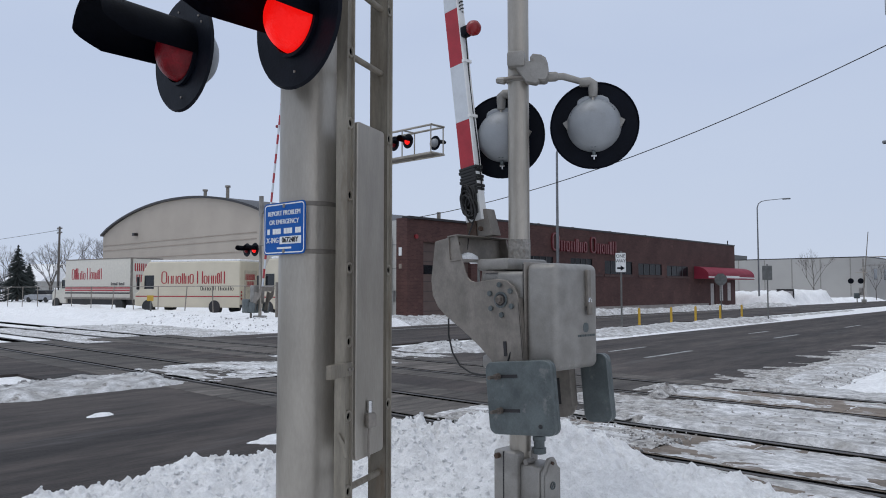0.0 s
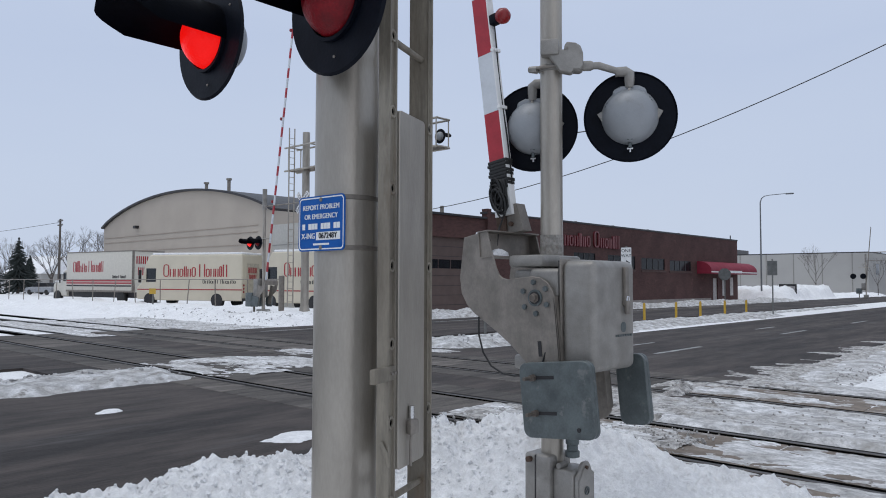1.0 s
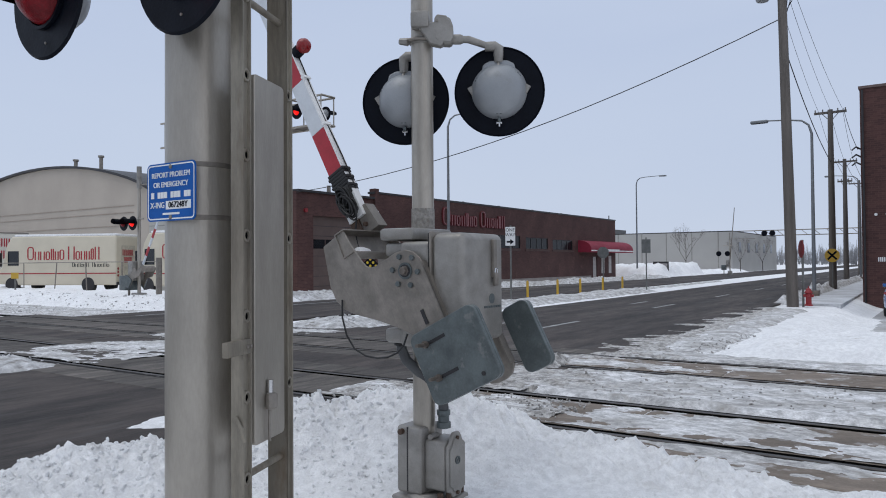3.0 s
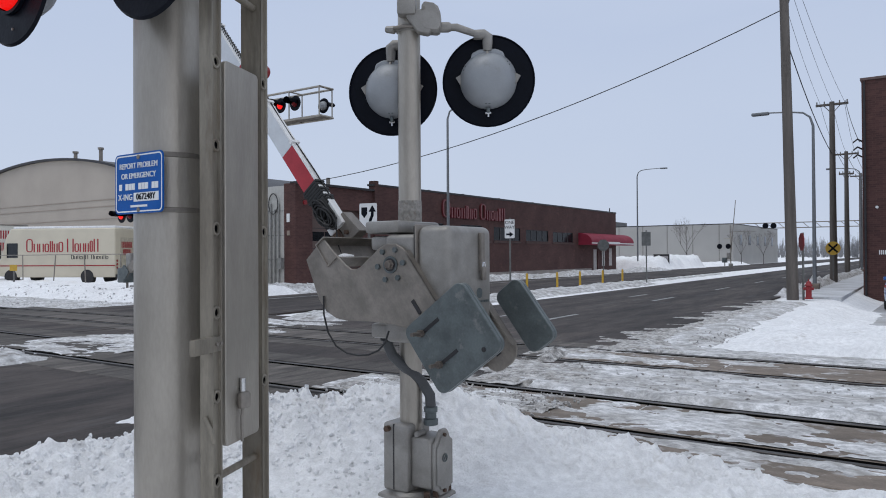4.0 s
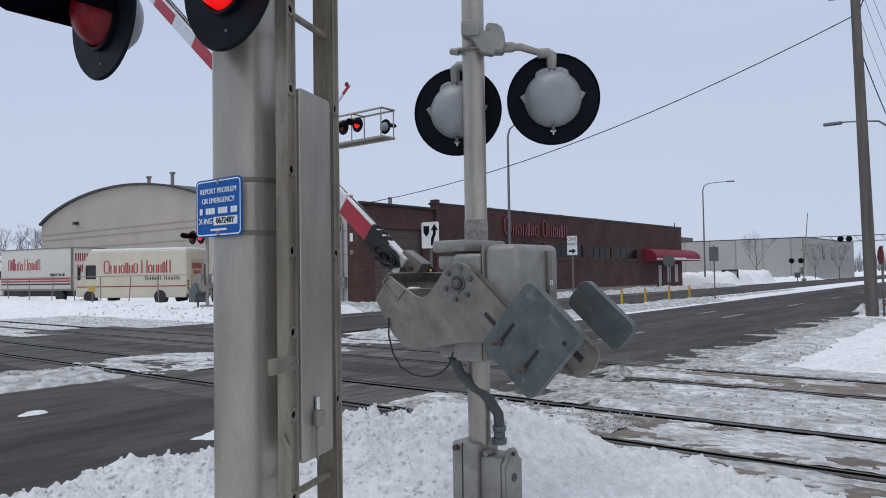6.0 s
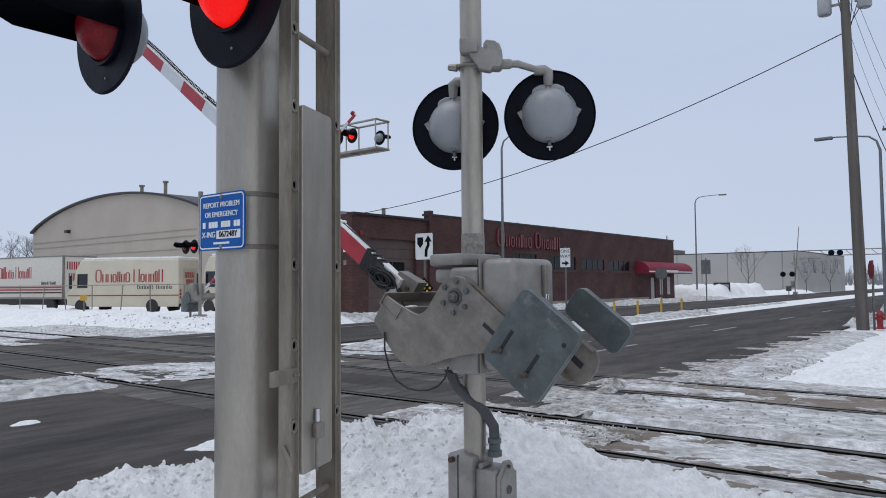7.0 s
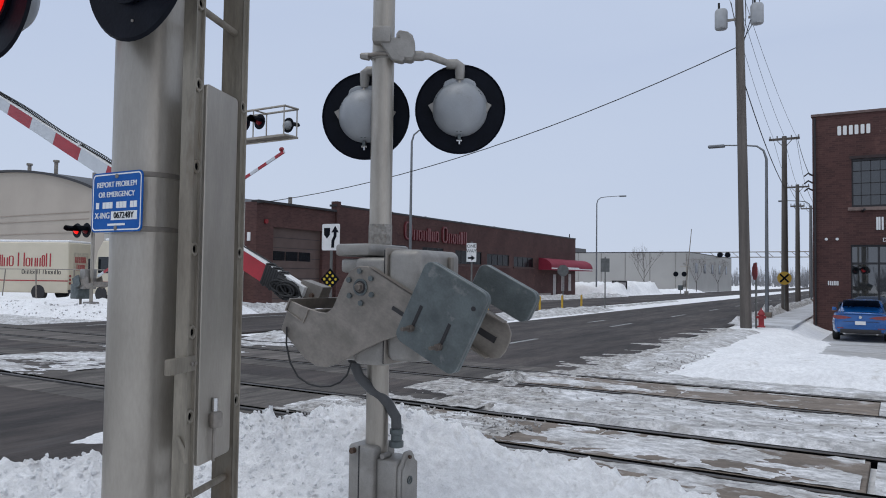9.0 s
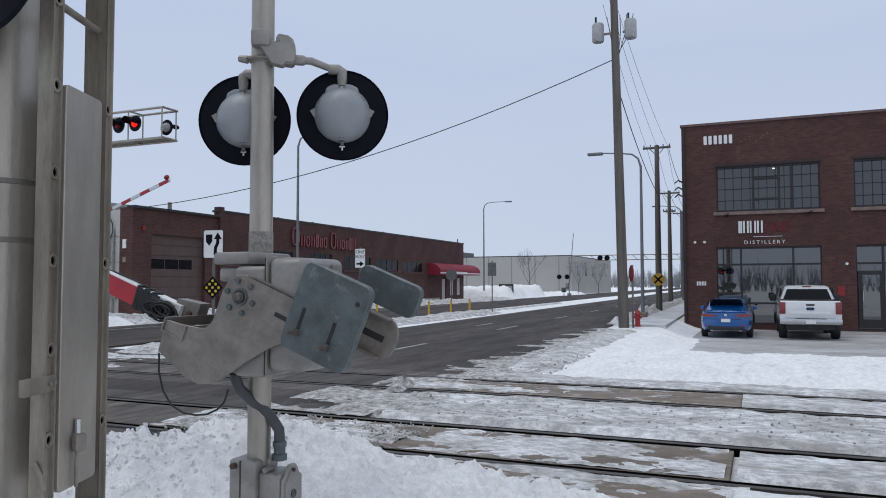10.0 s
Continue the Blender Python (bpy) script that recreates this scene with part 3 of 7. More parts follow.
patches("snow_patches_near", 6.74, 7.86, 0.5, 4.2, 0.1, 151)
patches("snow_patches_mid", 6.74, 7.86, 3.9, 6.6, 0.22, 153)
patches("snow_patches_sand", 6.74, 7.86, 3.6, 6.4, -0.15, 155, 0.03, SNOW_GRIT, grow=0.2)
patches("snow_sand_between", 8.2, 10.35, 2.9, 5.9, -0.4, 157, 0.02, SNOW_GRIT, pack_h(8.3, 10.3, 111), grow=0.28)
patches("snow_sand_far", 10.62, 11.74, 4.2, 5.9, -0.1, 159, 0.03, SNOW_GRIT, grow=0.2)
patches("snow_sand_beside", 12.0, 12.9, 3.4, 5.4, -0.2, 163, 0.02, SNOW_GRIT, pack_h(12.0, 12.9, 141), grow=0.3)
patches("snow_patches_far", 10.62, 11.74, 0.5, 5.6, -0.1, 161)
patches("snow_patches_edge", 5.6, 6.5, 0.3, 5.6, 0.0, 171)
patches("snow_patches_gap", 8.1, 10.35, 4.6, 6.3, 0.2, 181, material=SNOW_GRIT)
patches("snow_patches_street", 6.7, 9.6, 11.5, 14.6, 0.16, 191)
patches("snow_patches_island", 9.6, 13.2, 11.6, 15.2, -0.05, 195)
patches("road_edge_slush", 8.6, 27, 4.2, 6.0, 0.62, 197, 0.025, SNOW_GRIT, grow=-0.95)
patches("snow_patches_left", 9.0, 15.6, 22.0, 34.0, 0.25, 193, base=lambda u, v: -0.026)


# ---- brick bakery beyond the street ----
def window(parent, kind, u0, u1, v, z0, z1, mullions, facing=-1, rails=()):
    """Dark window with frame and panes in a wall that faces -y (facing -1)."""
    w = part("window", box(u0, u1, v - 0.05, v + 0.02, z0, z1), GLASS_CAR, parent, smooth=False)
    bm = bmesh.new()
    for a, b, c, d in ((u0 - 0.05, u1 + 0.05, z0 - 0.05, z0 + 0.03), (u0 - 0.05, u1 + 0.05, z1 - 0.03, z1 + 0.05), (u0 - 0.05, u0 + 0.03, z0 + 0.03, z1 - 0.03), (u1 - 0.03, u1 + 0.05, z0 + 0.03, z1 - 0.03)):
        add_box(bm, a, b, v - 0.09, v - 0.03, c, d)
    part("frame", bm, DARK_TRIM, w, smooth=False)
    for k in range(1, mullions + 1):
        x = u0 + (u1 - u0) * k / (mullions + 1)
        part("mullion", box(x - 0.03, x + 0.03, v - 0.085, v - 0.04, z0 + 0.03, z1 - 0.03), mat("window_mullion", (0.06, 0.055, 0.055), 0.5), w, smooth=False)
    return w


def wall_with_holes(u0, u1, z0, z1, v0, v1, holes):
    """One connected wall shell with real openings (a, b, c, d)."""
    us = sorted({u0, u1, *[h[0] for h in holes], *[h[1] for h in holes]})
    zs = sorted({z0, z1, *[max(z0, h[2]) for h in holes], *[h[3] for h in holes]})
    def solid(i, k):
        if not (0 <= i < len(us) - 1 and 0 <= k < len(zs) - 1):
            return False
        cu, cz = (us[i] + us[i + 1]) / 2, (zs[k] + zs[k + 1]) / 2
        return not any(a < cu < b and c < cz < d for a, b, c, d in holes)
    bm = bmesh.new()
    vert = {}
    def vt(i, k, s):
        if (i, k, s) not in vert:
            vert[i, k, s] = bm.verts.new((us[i], (v0, v1)[s], zs[k]))
        return vert[i, k, s]
    for i in range(len(us) - 1):
        for k in range(len(zs) - 1):
            if not solid(i, k):
                continue
            bm.faces.new((vt(i, k, 0), vt(i + 1, k, 0), vt(i + 1, k + 1, 0), vt(i, k + 1, 0)))
            bm.faces.new((vt(i, k, 1), vt(i, k + 1, 1), vt(i + 1, k + 1, 1), vt(i + 1, k, 1)))
            for di, dk, a, b in ((-1, 0, (i, k), (i, k + 1)), (1, 0, (i + 1, k + 1), (i + 1, k)), (0, -1, (i + 1, k), (i, k)), (0, 1, (i, k + 1), (i + 1, k + 1))):
                if not solid(i + di, k + dk):
                    bm.faces.new((vt(*a, 0), vt(*b, 0), vt(*b, 1), vt(*a, 1)))
    bmesh.ops.recalc_face_normals(bm, faces=bm.faces)
    return bm


def bakery():
    V = 28.6
    b = empty("bakery_building", pose(0, 0, 0), "long low red-brown brick bakery with dark windows", "building")
    holes = [(43.6, 46.4, 2.75, 3.75), (48.1, 52.2, 2.7, 3.7), (53.15, 57.1, 2.7, 3.62), (58.0, 62.0, 2.68, 3.55), (66.6, 67.6, 0, 2.1), (38.6, 41.5, 2.75, 3.75)]
    part("wall", wall_with_holes(34.6, 72.3, -0.3, 5.75, V, V + 0.35, holes), BRICK, b, smooth=False)
    part("wall", wall_with_holes(27.95, 34.25, -0.3, 5.45, V + 0.1, V + 0.45, [(29.2, 33.2, -0.3, 4.2)]), BRICK, b, smooth=False)
    part("wall", box(34.25, 34.6, V - 0.05, V + 0.4, -0.3, 6.05), BRICK, b, smooth=False)
    part("wall", box(27.95, 28.3, V + 0.45, V + 0.95, -0.3, 5.45), BRICK, b, smooth=False)
    part("wall", box(71.95, 72.3, V + 0.36, V + 13, -0.3, 5.5), BRICK, b, smooth=False)
    part("roof", box(28.3, 72.2, V + 0.46, V + 13, 5.0, 5.3), DARK_TRIM, b, smooth=False)
    for a, c, z in ((27.95, 34.25, 5.45), (34.2, 72.35, 5.78)):
        part("coping", box(a, c, V - 0.04, V + 0.5, z - 0.03, z + 0.09), DARK_TRIM, b, smooth=False)
    door = part("roller_door", box(29.2, 33.2, V + 0.32, V + 0.4, -0.3, 4.2), BROWN_DOOR, b, smooth=False)
    for k in range(1, 8):
        part("door_seam", box(29.2, 33.2, V + 0.31, V + 0.322, -0.2 + k * 0.55, -0.175 + k * 0.55), DARK_TRIM, door, smooth=False)
    for k in range(3):
        part("door_window", box(29.35 + k * 1.03, 30.3 + k * 1.03, V + 0.30, V + 0.33, 2.42, 2.92), GLASS_DARK, door, smooth=False)
    for a, c, lo, hi in holes:
        if lo > 1:
            window(b, "w", a, c, V + 0.12, lo, hi, 3)
    part("entry_door", box(66.6, 67.6, V + 0.1, V + 0.16, 0, 2.1), mat("pale_door", (0.5, 0.48, 0.46), 0.5), b, smooth=False)
    # awning
    bm = prism([(1.3 * math.sin(radians(q * 9)), 0.8 * math.cos(radians(q * 9)) - 0.8) for q in range(11)] + [(1.3, -1.1), (0, -1.1)], Matrix(((0, 0, 1, 63.2), (-1, 0, 0, V), (0, 1, 0, 3.6), (0, 0, 0, 1))), 10.6)
    aw = part("awning", bm, AWNING_RED, b, "dark red cloth awning with a pale stripe", smooth=False)
    part("awning_stripe", box(63.2, 73.8, V - 1.315, V - 1.3, 2.6, 2.7), WHITE, aw, smooth=False)
    part("awning_sign", box(67.0, 70.0, V - 1.325, V - 1.302, 2.58, 2.8), WHITE, aw, smooth=False)
    part("plinth", box(34.65, 66.0, V - 0.06, V - 0.002, -0.3, 0.32), mat("pale_plinth", (0.30, 0.27, 0.25), 0.85, var=0.2, scale=1.5), b, "pale concrete plinth", smooth=False)
    for x in (68.6, 70.4):
        part("side_light", box(x, x + 0.7, V - 0.03, V - 0.005, 0.5, 2.2), MATS["pale_door"], b, smooth=False)
    for x in (48.1, 53.15, 58.0, 43.6, 38.6):
        part("stone_sill", box(x - 0.1, x + 4.1, V - 0.07, V - 0.003, 2.52, 2.64), mat("dark_sill", (0.10, 0.06, 0.055), 0.8), b, smooth=False)
    # sign as plain looped shapes
    x = 41.2
    for k, (w, h) in enumerate(((1.0, 1.25), (0.55, 0.75), (0.55, 0.75), (0.55, 0.75), (0.4, 0.95), (0.45, 0.75), (0.55, 0.8), (0.0, 0), (0.8, 1.2), (0.55, 0.75), (0.55, 0.75), (0.45, 0.75), (0.4, 0.95), (0.55, 1.0))):
        if w:
            s = part("sign_shape", (ring, stems)[k % 2](w * 0.9, h, 0.17, face_minus_y(x + w / 2, V - 0.005, 4.15 + h / 2), 0.12), LETTER_RED, b, "dark red raised sign shape with a pale core", smooth=False)
            part("sign_core", (ring, stems)[k % 2](w * 0.9 - 0.1, h - 0.1, 0.05, face_minus_y(x + w / 2, V - 0.122, 4.15 + h / 2), 0.01), mat("pale_pink_core", (0.32, 0.14, 0.14), 0.5), s, smooth=False)
        x += max(w, 0.3) + 0.06
    for x in (44.0, 48.5, 54.0, 60.0, 66.0, 33.5):
        part("roof_vent", rod((x, V + 3, 5.3), (x, V + 3, 6.35), 0.12), GALV, b)
    part("roof_light", rod((71.9, V + 0.5, 5.7), (71.9, V + 0.5, 6.3), 0.05), DARK_TRIM, b)
    part("alarm_bell", rod((28.6, V + 0.1, 4.45), (28.6, V + 0.0, 4.45), 0.12), ORANGE_RED, b)
    # pale service bay at the near corner
    sw = part("service_wall", box(27.97, 28.25, V + 0.95, V + 13, -0.3, 5.35), mat("pale_panel", (0.46, 0.45, 0.42), 0.7, var=0.1), b, "pale metal panel wall", smooth=False)
    for k in range(4):
        part("service_pipe", rod((27.9, V + 1.3 + k * 0.3, 0), (27.9, V + 1.3 + k * 0.3, 4.4 - 0.3 * (k % 2)), 0.045), mat("grey_pipe", (0.25, 0.25, 0.24), 0.6), sw)
    part("meter_box", box(27.75, 27.95, V + 1.0, V + 1.3, 0.9, 1.5), MATS["grey_pipe"], sw, smooth=False)
    part("cable_loop", tube([(27.88, V + 1.7 + 0.35 * math.cos(a), 4.4 + 0.55 * math.sin(a)) for a in [2 * math.pi * i / 20 for i in range(21)]], 0.03, 6), DARK_TRIM, sw)
    for k in range(3):
        part("panel_joint", box(27.95, 27.97, V + 0.95, V + 13, 1.4 + k * 1.3, 1.43 + k * 1.3), MATS["grey_pipe"], sw, smooth=False)
    part("sign_shape", box(27.91, 27.95, V + 0.5, V + 0.72, 3.4, 3.85), WHITE, b, "white painted sign shape", smooth=False)
    part("sign_shape", box(27.91, 27.95, V + 0.5, V + 0.7, 2.7, 2.95), mat("faded_sign", (0.3, 0.24, 0.2), 0.8), b, smooth=False)



bakery()


# ---- arched hall, far pale building ----
def hall():
    h = empty("arched_hall", pose(0, 0, 0), "large tan hall with a shallow arched roof", "building")
    pts = []
    for k in range(25):
        a = -1 + 2 * k / 24
        pts.append((a * 20.8, 9.0 + 3.5 * (1 - a * a) ** 0.85 if abs(a) < 1 else 9.0))
    outline = [(-20.8, -0.5)] + [(x, z) for x, z in pts] + [(20.8, -0.5)]
    # gable faces -x, runs along y
    m = face_minus_x(44.0, 86.0, 0)
    part("wall", prism(outline[::-1], m @ pose(0, 0, -30), 30), STUCCO, h, smooth=False)
    rim = [(x, z + 0.005) for x, z in pts] + [(x * 1.008, z + 0.24) for x, z in pts[::-1]]
    part("roof", prism(rim, m @ pose(0, 0, -30.5), 30.9), DARK_TRIM, h, smooth=False)
    for z in (5.6, 6.9, 7.6):
        part("panel_seam", box(43.94, 43.99, 68.0, 106.5, z, z + 0.06), mat("tan_seam", (0.36, 0.30, 0.25), 0.8), h, smooth=False)
    for y in (80.6, 75.6):
        part("roof_vent", rod((45, y, 11.7), (45, y, 13.2), 0.2), GALV, h)
        part("vent_cap", rod((45, y, 13.2), (45, y, 13.4), 0.32), GALV, h)
    part("wall_light", box(43.5, 44, 95.9, 96.6, 8.6, 8.95), DARK_TRIM, h, smooth=False)


hall()


def far_building():
    b = empty("warehouse", pose(0, 0, 0), "pale grey precast warehouse far down the street", "building")
    part("wall", box(118, 119, 28, 60, -0.3, 6.1), PRECAST, b, smooth=False)
    part("wall", box(119, 152, 28, 29, -0.3, 6.1), PRECAST, b, smooth=False)
    part("roof", box(118, 152, 28, 60, 6.1, 6.25), DARK_TRIM, b, smooth=False)
    for k in range(8):
        part("wall_joint", box(117.96, 118, 30 + k * 4, 30.12 + k * 4, 0, 6.1), mat("joint_grey", (0.3, 0.29, 0.27), 0.9), b, smooth=False)
    part("dock_door", box(117.94, 118, 50, 54, 0, 3.6), mat("pale_door", (0.5, 0.48, 0.46), 0.5), b, smooth=False)
    part("roof_unit", box(124, 132, 50, 57, 6.25, 7.4), mat("roof_unit_grey", (0.2, 0.2, 0.2), 0.7), b, smooth=False)
    for k in range(5):
        part("window", box(122 + k * 6, 123.6 + k * 6, 27.96, 28.0, 3.0, 4.6), GLASS_DARK, b, smooth=False)


far_building()


# ---- brick distillery ----
def distillery():
    U0 = 30.7
    b = empty("distillery_building", pose(0, 0, 0), "two-storey dark red brick building with black-framed windows", "building")

    def wall_x(v0, v1, z0, z1, holes):
        bm = wall_with_holes(v0, v1, z0, z1, 0, 0.35, holes)
        bmesh.ops.transform(bm, matrix=Matrix(((0, 1, 0, U0), (1, 0, 0, 0), (0, 0, 1, 0), (0, 0, 0, 1))), verts=bm.verts)
        bmesh.ops.recalc_face_normals(bm, faces=bm.faces)
        return bm

    low = [(-1.9, 1.72, 0.05, 2.99), (-6.6, -3.0, -0.1, 2.99), (-11.5, -7.9, 0.05, 2.99)]
    high = [(-1.9, 1.68, 4.34, 6.1), (-6.6, -3.0, 4.34, 6.1), (-11.5, -7.9, 4.34, 6.1)]
    part("wall", wall_x(-24, 2.62, -0.3, 3.6, low), BRICK, b, smooth=False)
    part("wall", wall_x(-24, 2.62, 3.6, 7.75, high), BRICK, b, smooth=False)
    part("wall", box(U0, U0 + 30, 2.62, 2.95, -0.3, 7.75), BRICK, b, smooth=False)
    part("roof", box(U0 + 0.3, U0 + 30, -24, 2.7, 6.1, 6.25), DARK_TRIM, b, smooth=False)
    part("coping", box(U0 - 0.05, U0 + 0.4, -24, 2.99, 7.75, 7.84), mat("stone_coping", (0.16, 0.11, 0.10), 0.8), b, smooth=False)
    for v0, v1, z0, z1 in high:
        w = part("window", box(U0 + 0.14, U0 + 0.18, v0, v1, z0, z1), GLASS_UP, b, smooth=False)
        bm = bmesh.new()
        for k in range(5):
            v = v0 + (v1 - v0) * (0, 0.265, 0.385, 0.635, 1)[k]
            add_box(bm, U0 + 0.06, U0 + 0.15, max(v0, v - 0.045), min(v1, v + 0.045), z0, z1)
        add_box(bm, U0 + 0.055, U0 + 0.15, v0, v1, z0, z0 + 0.08)
        add_box(bm, U0 + 0.055, U0 + 0.15, v0, v1, z1 - 0.08, z1)
        add_box(bm, U0 + 0.055, U0 + 0.15, v0 + (v1 - v0) * 0.385, v0 + (v1 - v0) * 0.635, z0 + 0.42, z0 + 0.5)
        add_box(bm, U0 + 0.055, U0 + 0.15, v0 + (v1 - v0) * 0.385, v0 + (v1 - v0) * 0.635, z1 - 0.55, z1 - 0.47)
        part("frame", bm, DARK_TRIM, w, smooth=False)
        for k in range(1, 12):
            v = v0 + (v1 - v0) * k / 12
            part("glazing_bar", box(U0 + 0.1, U0 + 0.15, v - 0.012, v + 0.012, z0, z1), DARK_TRIM, w, smooth=False)
        for k in range(1, 4):
            z = z0 + (z1 - z0) * k / 4
            part("glazing_bar", box(U0 + 0.1, U0 + 0.15, v0, v1, z - 0.012, z + 0.012), DARK_TRIM, w, smooth=False)
        part("hood_lintel", box(U0 - 0.03, U0 - 0.002, v0 - 0.06, v1 + 0.06, z1, z1 + 0.1), mat("dark_lintel", (0.045, 0.03, 0.03), 0.8), w, smooth=False)
        part("sill", box(U0 - 0.08, U0 + 0.1, v0 - 0.12, v1 + 0.12, z0 - 0.12, z0), mat("stone_sill", (0.22, 0.16, 0.14), 0.8), w, smooth=False)
    for i, (v0, v1, z0, z1) in enumerate(low):
        w = part("shop_window", box(U0 + 0.14, U0 + 0.18, v0, v1, z0, z1), GLASS_SHOP, b, smooth=False)
        bm = bmesh.new()
        for k in range(4):
            v = v0 + (v1 - v0) * (0, 0.26, 0.76, 1)[k]
            add_box(bm, U0 + 0.06, U0 + 0.15, max(v0, v - 0.035), min(v1, v + 0.035), z0, z1)
        for z in (z0 + 0.03, z1 - 0.04, 2.32, 0.85):
            add_box(bm, U0 + 0.055, U0 + 0.152, v0, v1, z - 0.035, z + 0.035)
        part("frame", bm, DARK_TRIM, w, smooth=False)
        if i == 1:
            d = part("door", box(U0 + 0.02, U0 + 0.06, -3.85, -3.05, 0, 2.05), DARK_TRIM, b, smooth=False)
            part("door_glass", box(U0 + 0.0, U0 + 0.03, -3.72, -3.18, 0.3, 1.9), GLASS_SHOP, d, smooth=False)
            part("door_handle", rod((U0 - 0.03, -3.2, 0.95), (U0 - 0.03, -3.2, 1.3), 0.015), CHROME, d)
    # sign shapes, plain lettering, house number as bars
    y = 0.92
    for w in (0.13, 0.20, 0.22, 0.20):
        part("sign_shape", stems(w, 0.46, 0.062, face_minus_x(U0 - 0.002, y - w / 2, 3.74), 0.03), WHITE, b, "pale upright sign shape", smooth=False)
        y -= w + 0.035
    for k, w in enumerate((0.24, 0.16, 0.16, 0.20)):
        h = (0.5, 0.3, 0.34, 0.42)[k]
        part("sign_shape", ring(w, h, 0.045, face_minus_x(U0 - 0.002, -0.12 - 0.21 * k, 3.66 + 0.03 * k) @ pose(0, 0, 0, 0, 0, -14), 0.02), mat("dark_red_sign", (0.16, 0.012, 0.016), 0.6), b, "dark red script sign shape", smooth=False)
    text("sign_text", "D I S T I L L E R Y", 0.19, face_minus_x(U0 - 0.004, 0.02, 3.15), WHITE, b, "white painted lettering")
    part("sign_line", box(U0 - 0.02, U0, -0.6, 0.4, 3.36, 3.375), WHITE, b, smooth=False)
    for k in range(3):
        part("number_bar", stems(0.30, 0.34, 0.12, face_minus_x(U0 - 0.002, 1.23 + 0.37 * k, 7.16), 0.03), WHITE, b, "white painted number bar", smooth=False)
        part("number_bar", stems(0.10, 0.16, 0.038, face_minus_x(U0 - 0.002, 2.17 + 0.12 * k, 1.6), 0.015), WHITE, b, "small white number bar", smooth=False)
    for k in range(9):
        part("wall_scar", box(U0 - 0.008, U0, 0.75 - 0.13 * k - 0.03 * (k % 3), 0.79 - 0.13 * k - 0.03 * (k % 3), 7.02 + 0.09 * (k * 5 % 4), 7.05 + 0.09 * (k * 5 % 4)), MATS["stone_sill"], b, "pale mortar scar", smooth=False)
    part("room_lamp", lathe([(0.0, -0.03), (0.045, -0.02), (0.05, 0.0), (0.0, 0.02)], 14, pose(U0 + 0.125, -0.35, 5.95)), mat("lit_room_lamp", (0.8, 0.8, 0.8), 0.4, emit=(1, 0.98, 0.95, 1.2)), b, "lit round ceiling lamp behind the window")
    part("corner_pipe", rod((U0 - 0.06, 2.86, -0.3), (U0 - 0.06, 2.86, 7.7), 0.035), DARK_TRIM, b)
    for k in range(3):
        part("cable_bracket", tube([(U0 + 0.2, 2.96, 5.6 - 0.28 * k), (U0 + 0.1, 3.1, 5.68 - 0.28 * k), (U0 - 0.02, 3.22, 5.56 - 0.28 * k)], 0.03, 6), DARK_TRIM, b)
    part("notice", box(U0 - 0.02, U0, -2.62, -2.38, 1.14, 1.5), ORANGE_RED, b, "red notice")
    for v, z in ((1.35, 4.18), (-1.5, 4.18)):
        part("wall_lamp", rod((U0 - 0.35, v - 0.08, z + 0.05), (U0, v, z), 0.04), DARK_TRIM, b)
    for v, z in ((2.5, 3.2), (2.15, 3.2), (-2.7, 2.3)):
        part("camera_dome", rod((U0 - 0.1, v, z), (U0, v, z), 0.05), WHITE, b)


distillery()
for o in list(scene.objects):
    if o.name == "distillery_building":
        o.matrix_world = Matrix.Translation((-0.039, -0.034, -0.27)) @ Matrix.Scale(1.17, 4)


# the street leaves the tracks a little askew
SKEW = Matrix.Translation((8, 8, 0)) @ Matrix.Rotation(radians(1.7), 4, "Z") @ Matrix.Translation((-8, -8, 0))
for o in list(scene.objects):
    if o.name.split(".")[0] in ("road_near", "road_far", "lane_dash", "stop_line", "snow_median_far", "snow_median_end", "road_edge_slush", "snow_median_mid", "snow_kerb_far", "snow_roadside", "pavement"):
        o.matrix_world = SKEW @ o.matrix_world

# small snow remnants on the carriageway
REMNANTS = ((4.05, 9.6, 0.10), (4.7, 6.75, 0.2))
for k, (u, v, r) in enumerate(REMNANTS):
    def blob(a, b, u=u, v=v, r=r, k=k):
        q = 1 - math.hypot((a - u) / 1.6, b - v) / r + 0.7 * fbm(a, b, 4, 4, 230 + k)
        return max(-0.03, min(0.025, q * 0.05))
    sheet("snow_remnant", blob, u - 1.2, u + 1.2, v - 0.9, v + 0.9, 0.04, SNOW, "small patch of snow left on the asphalt", "snow")


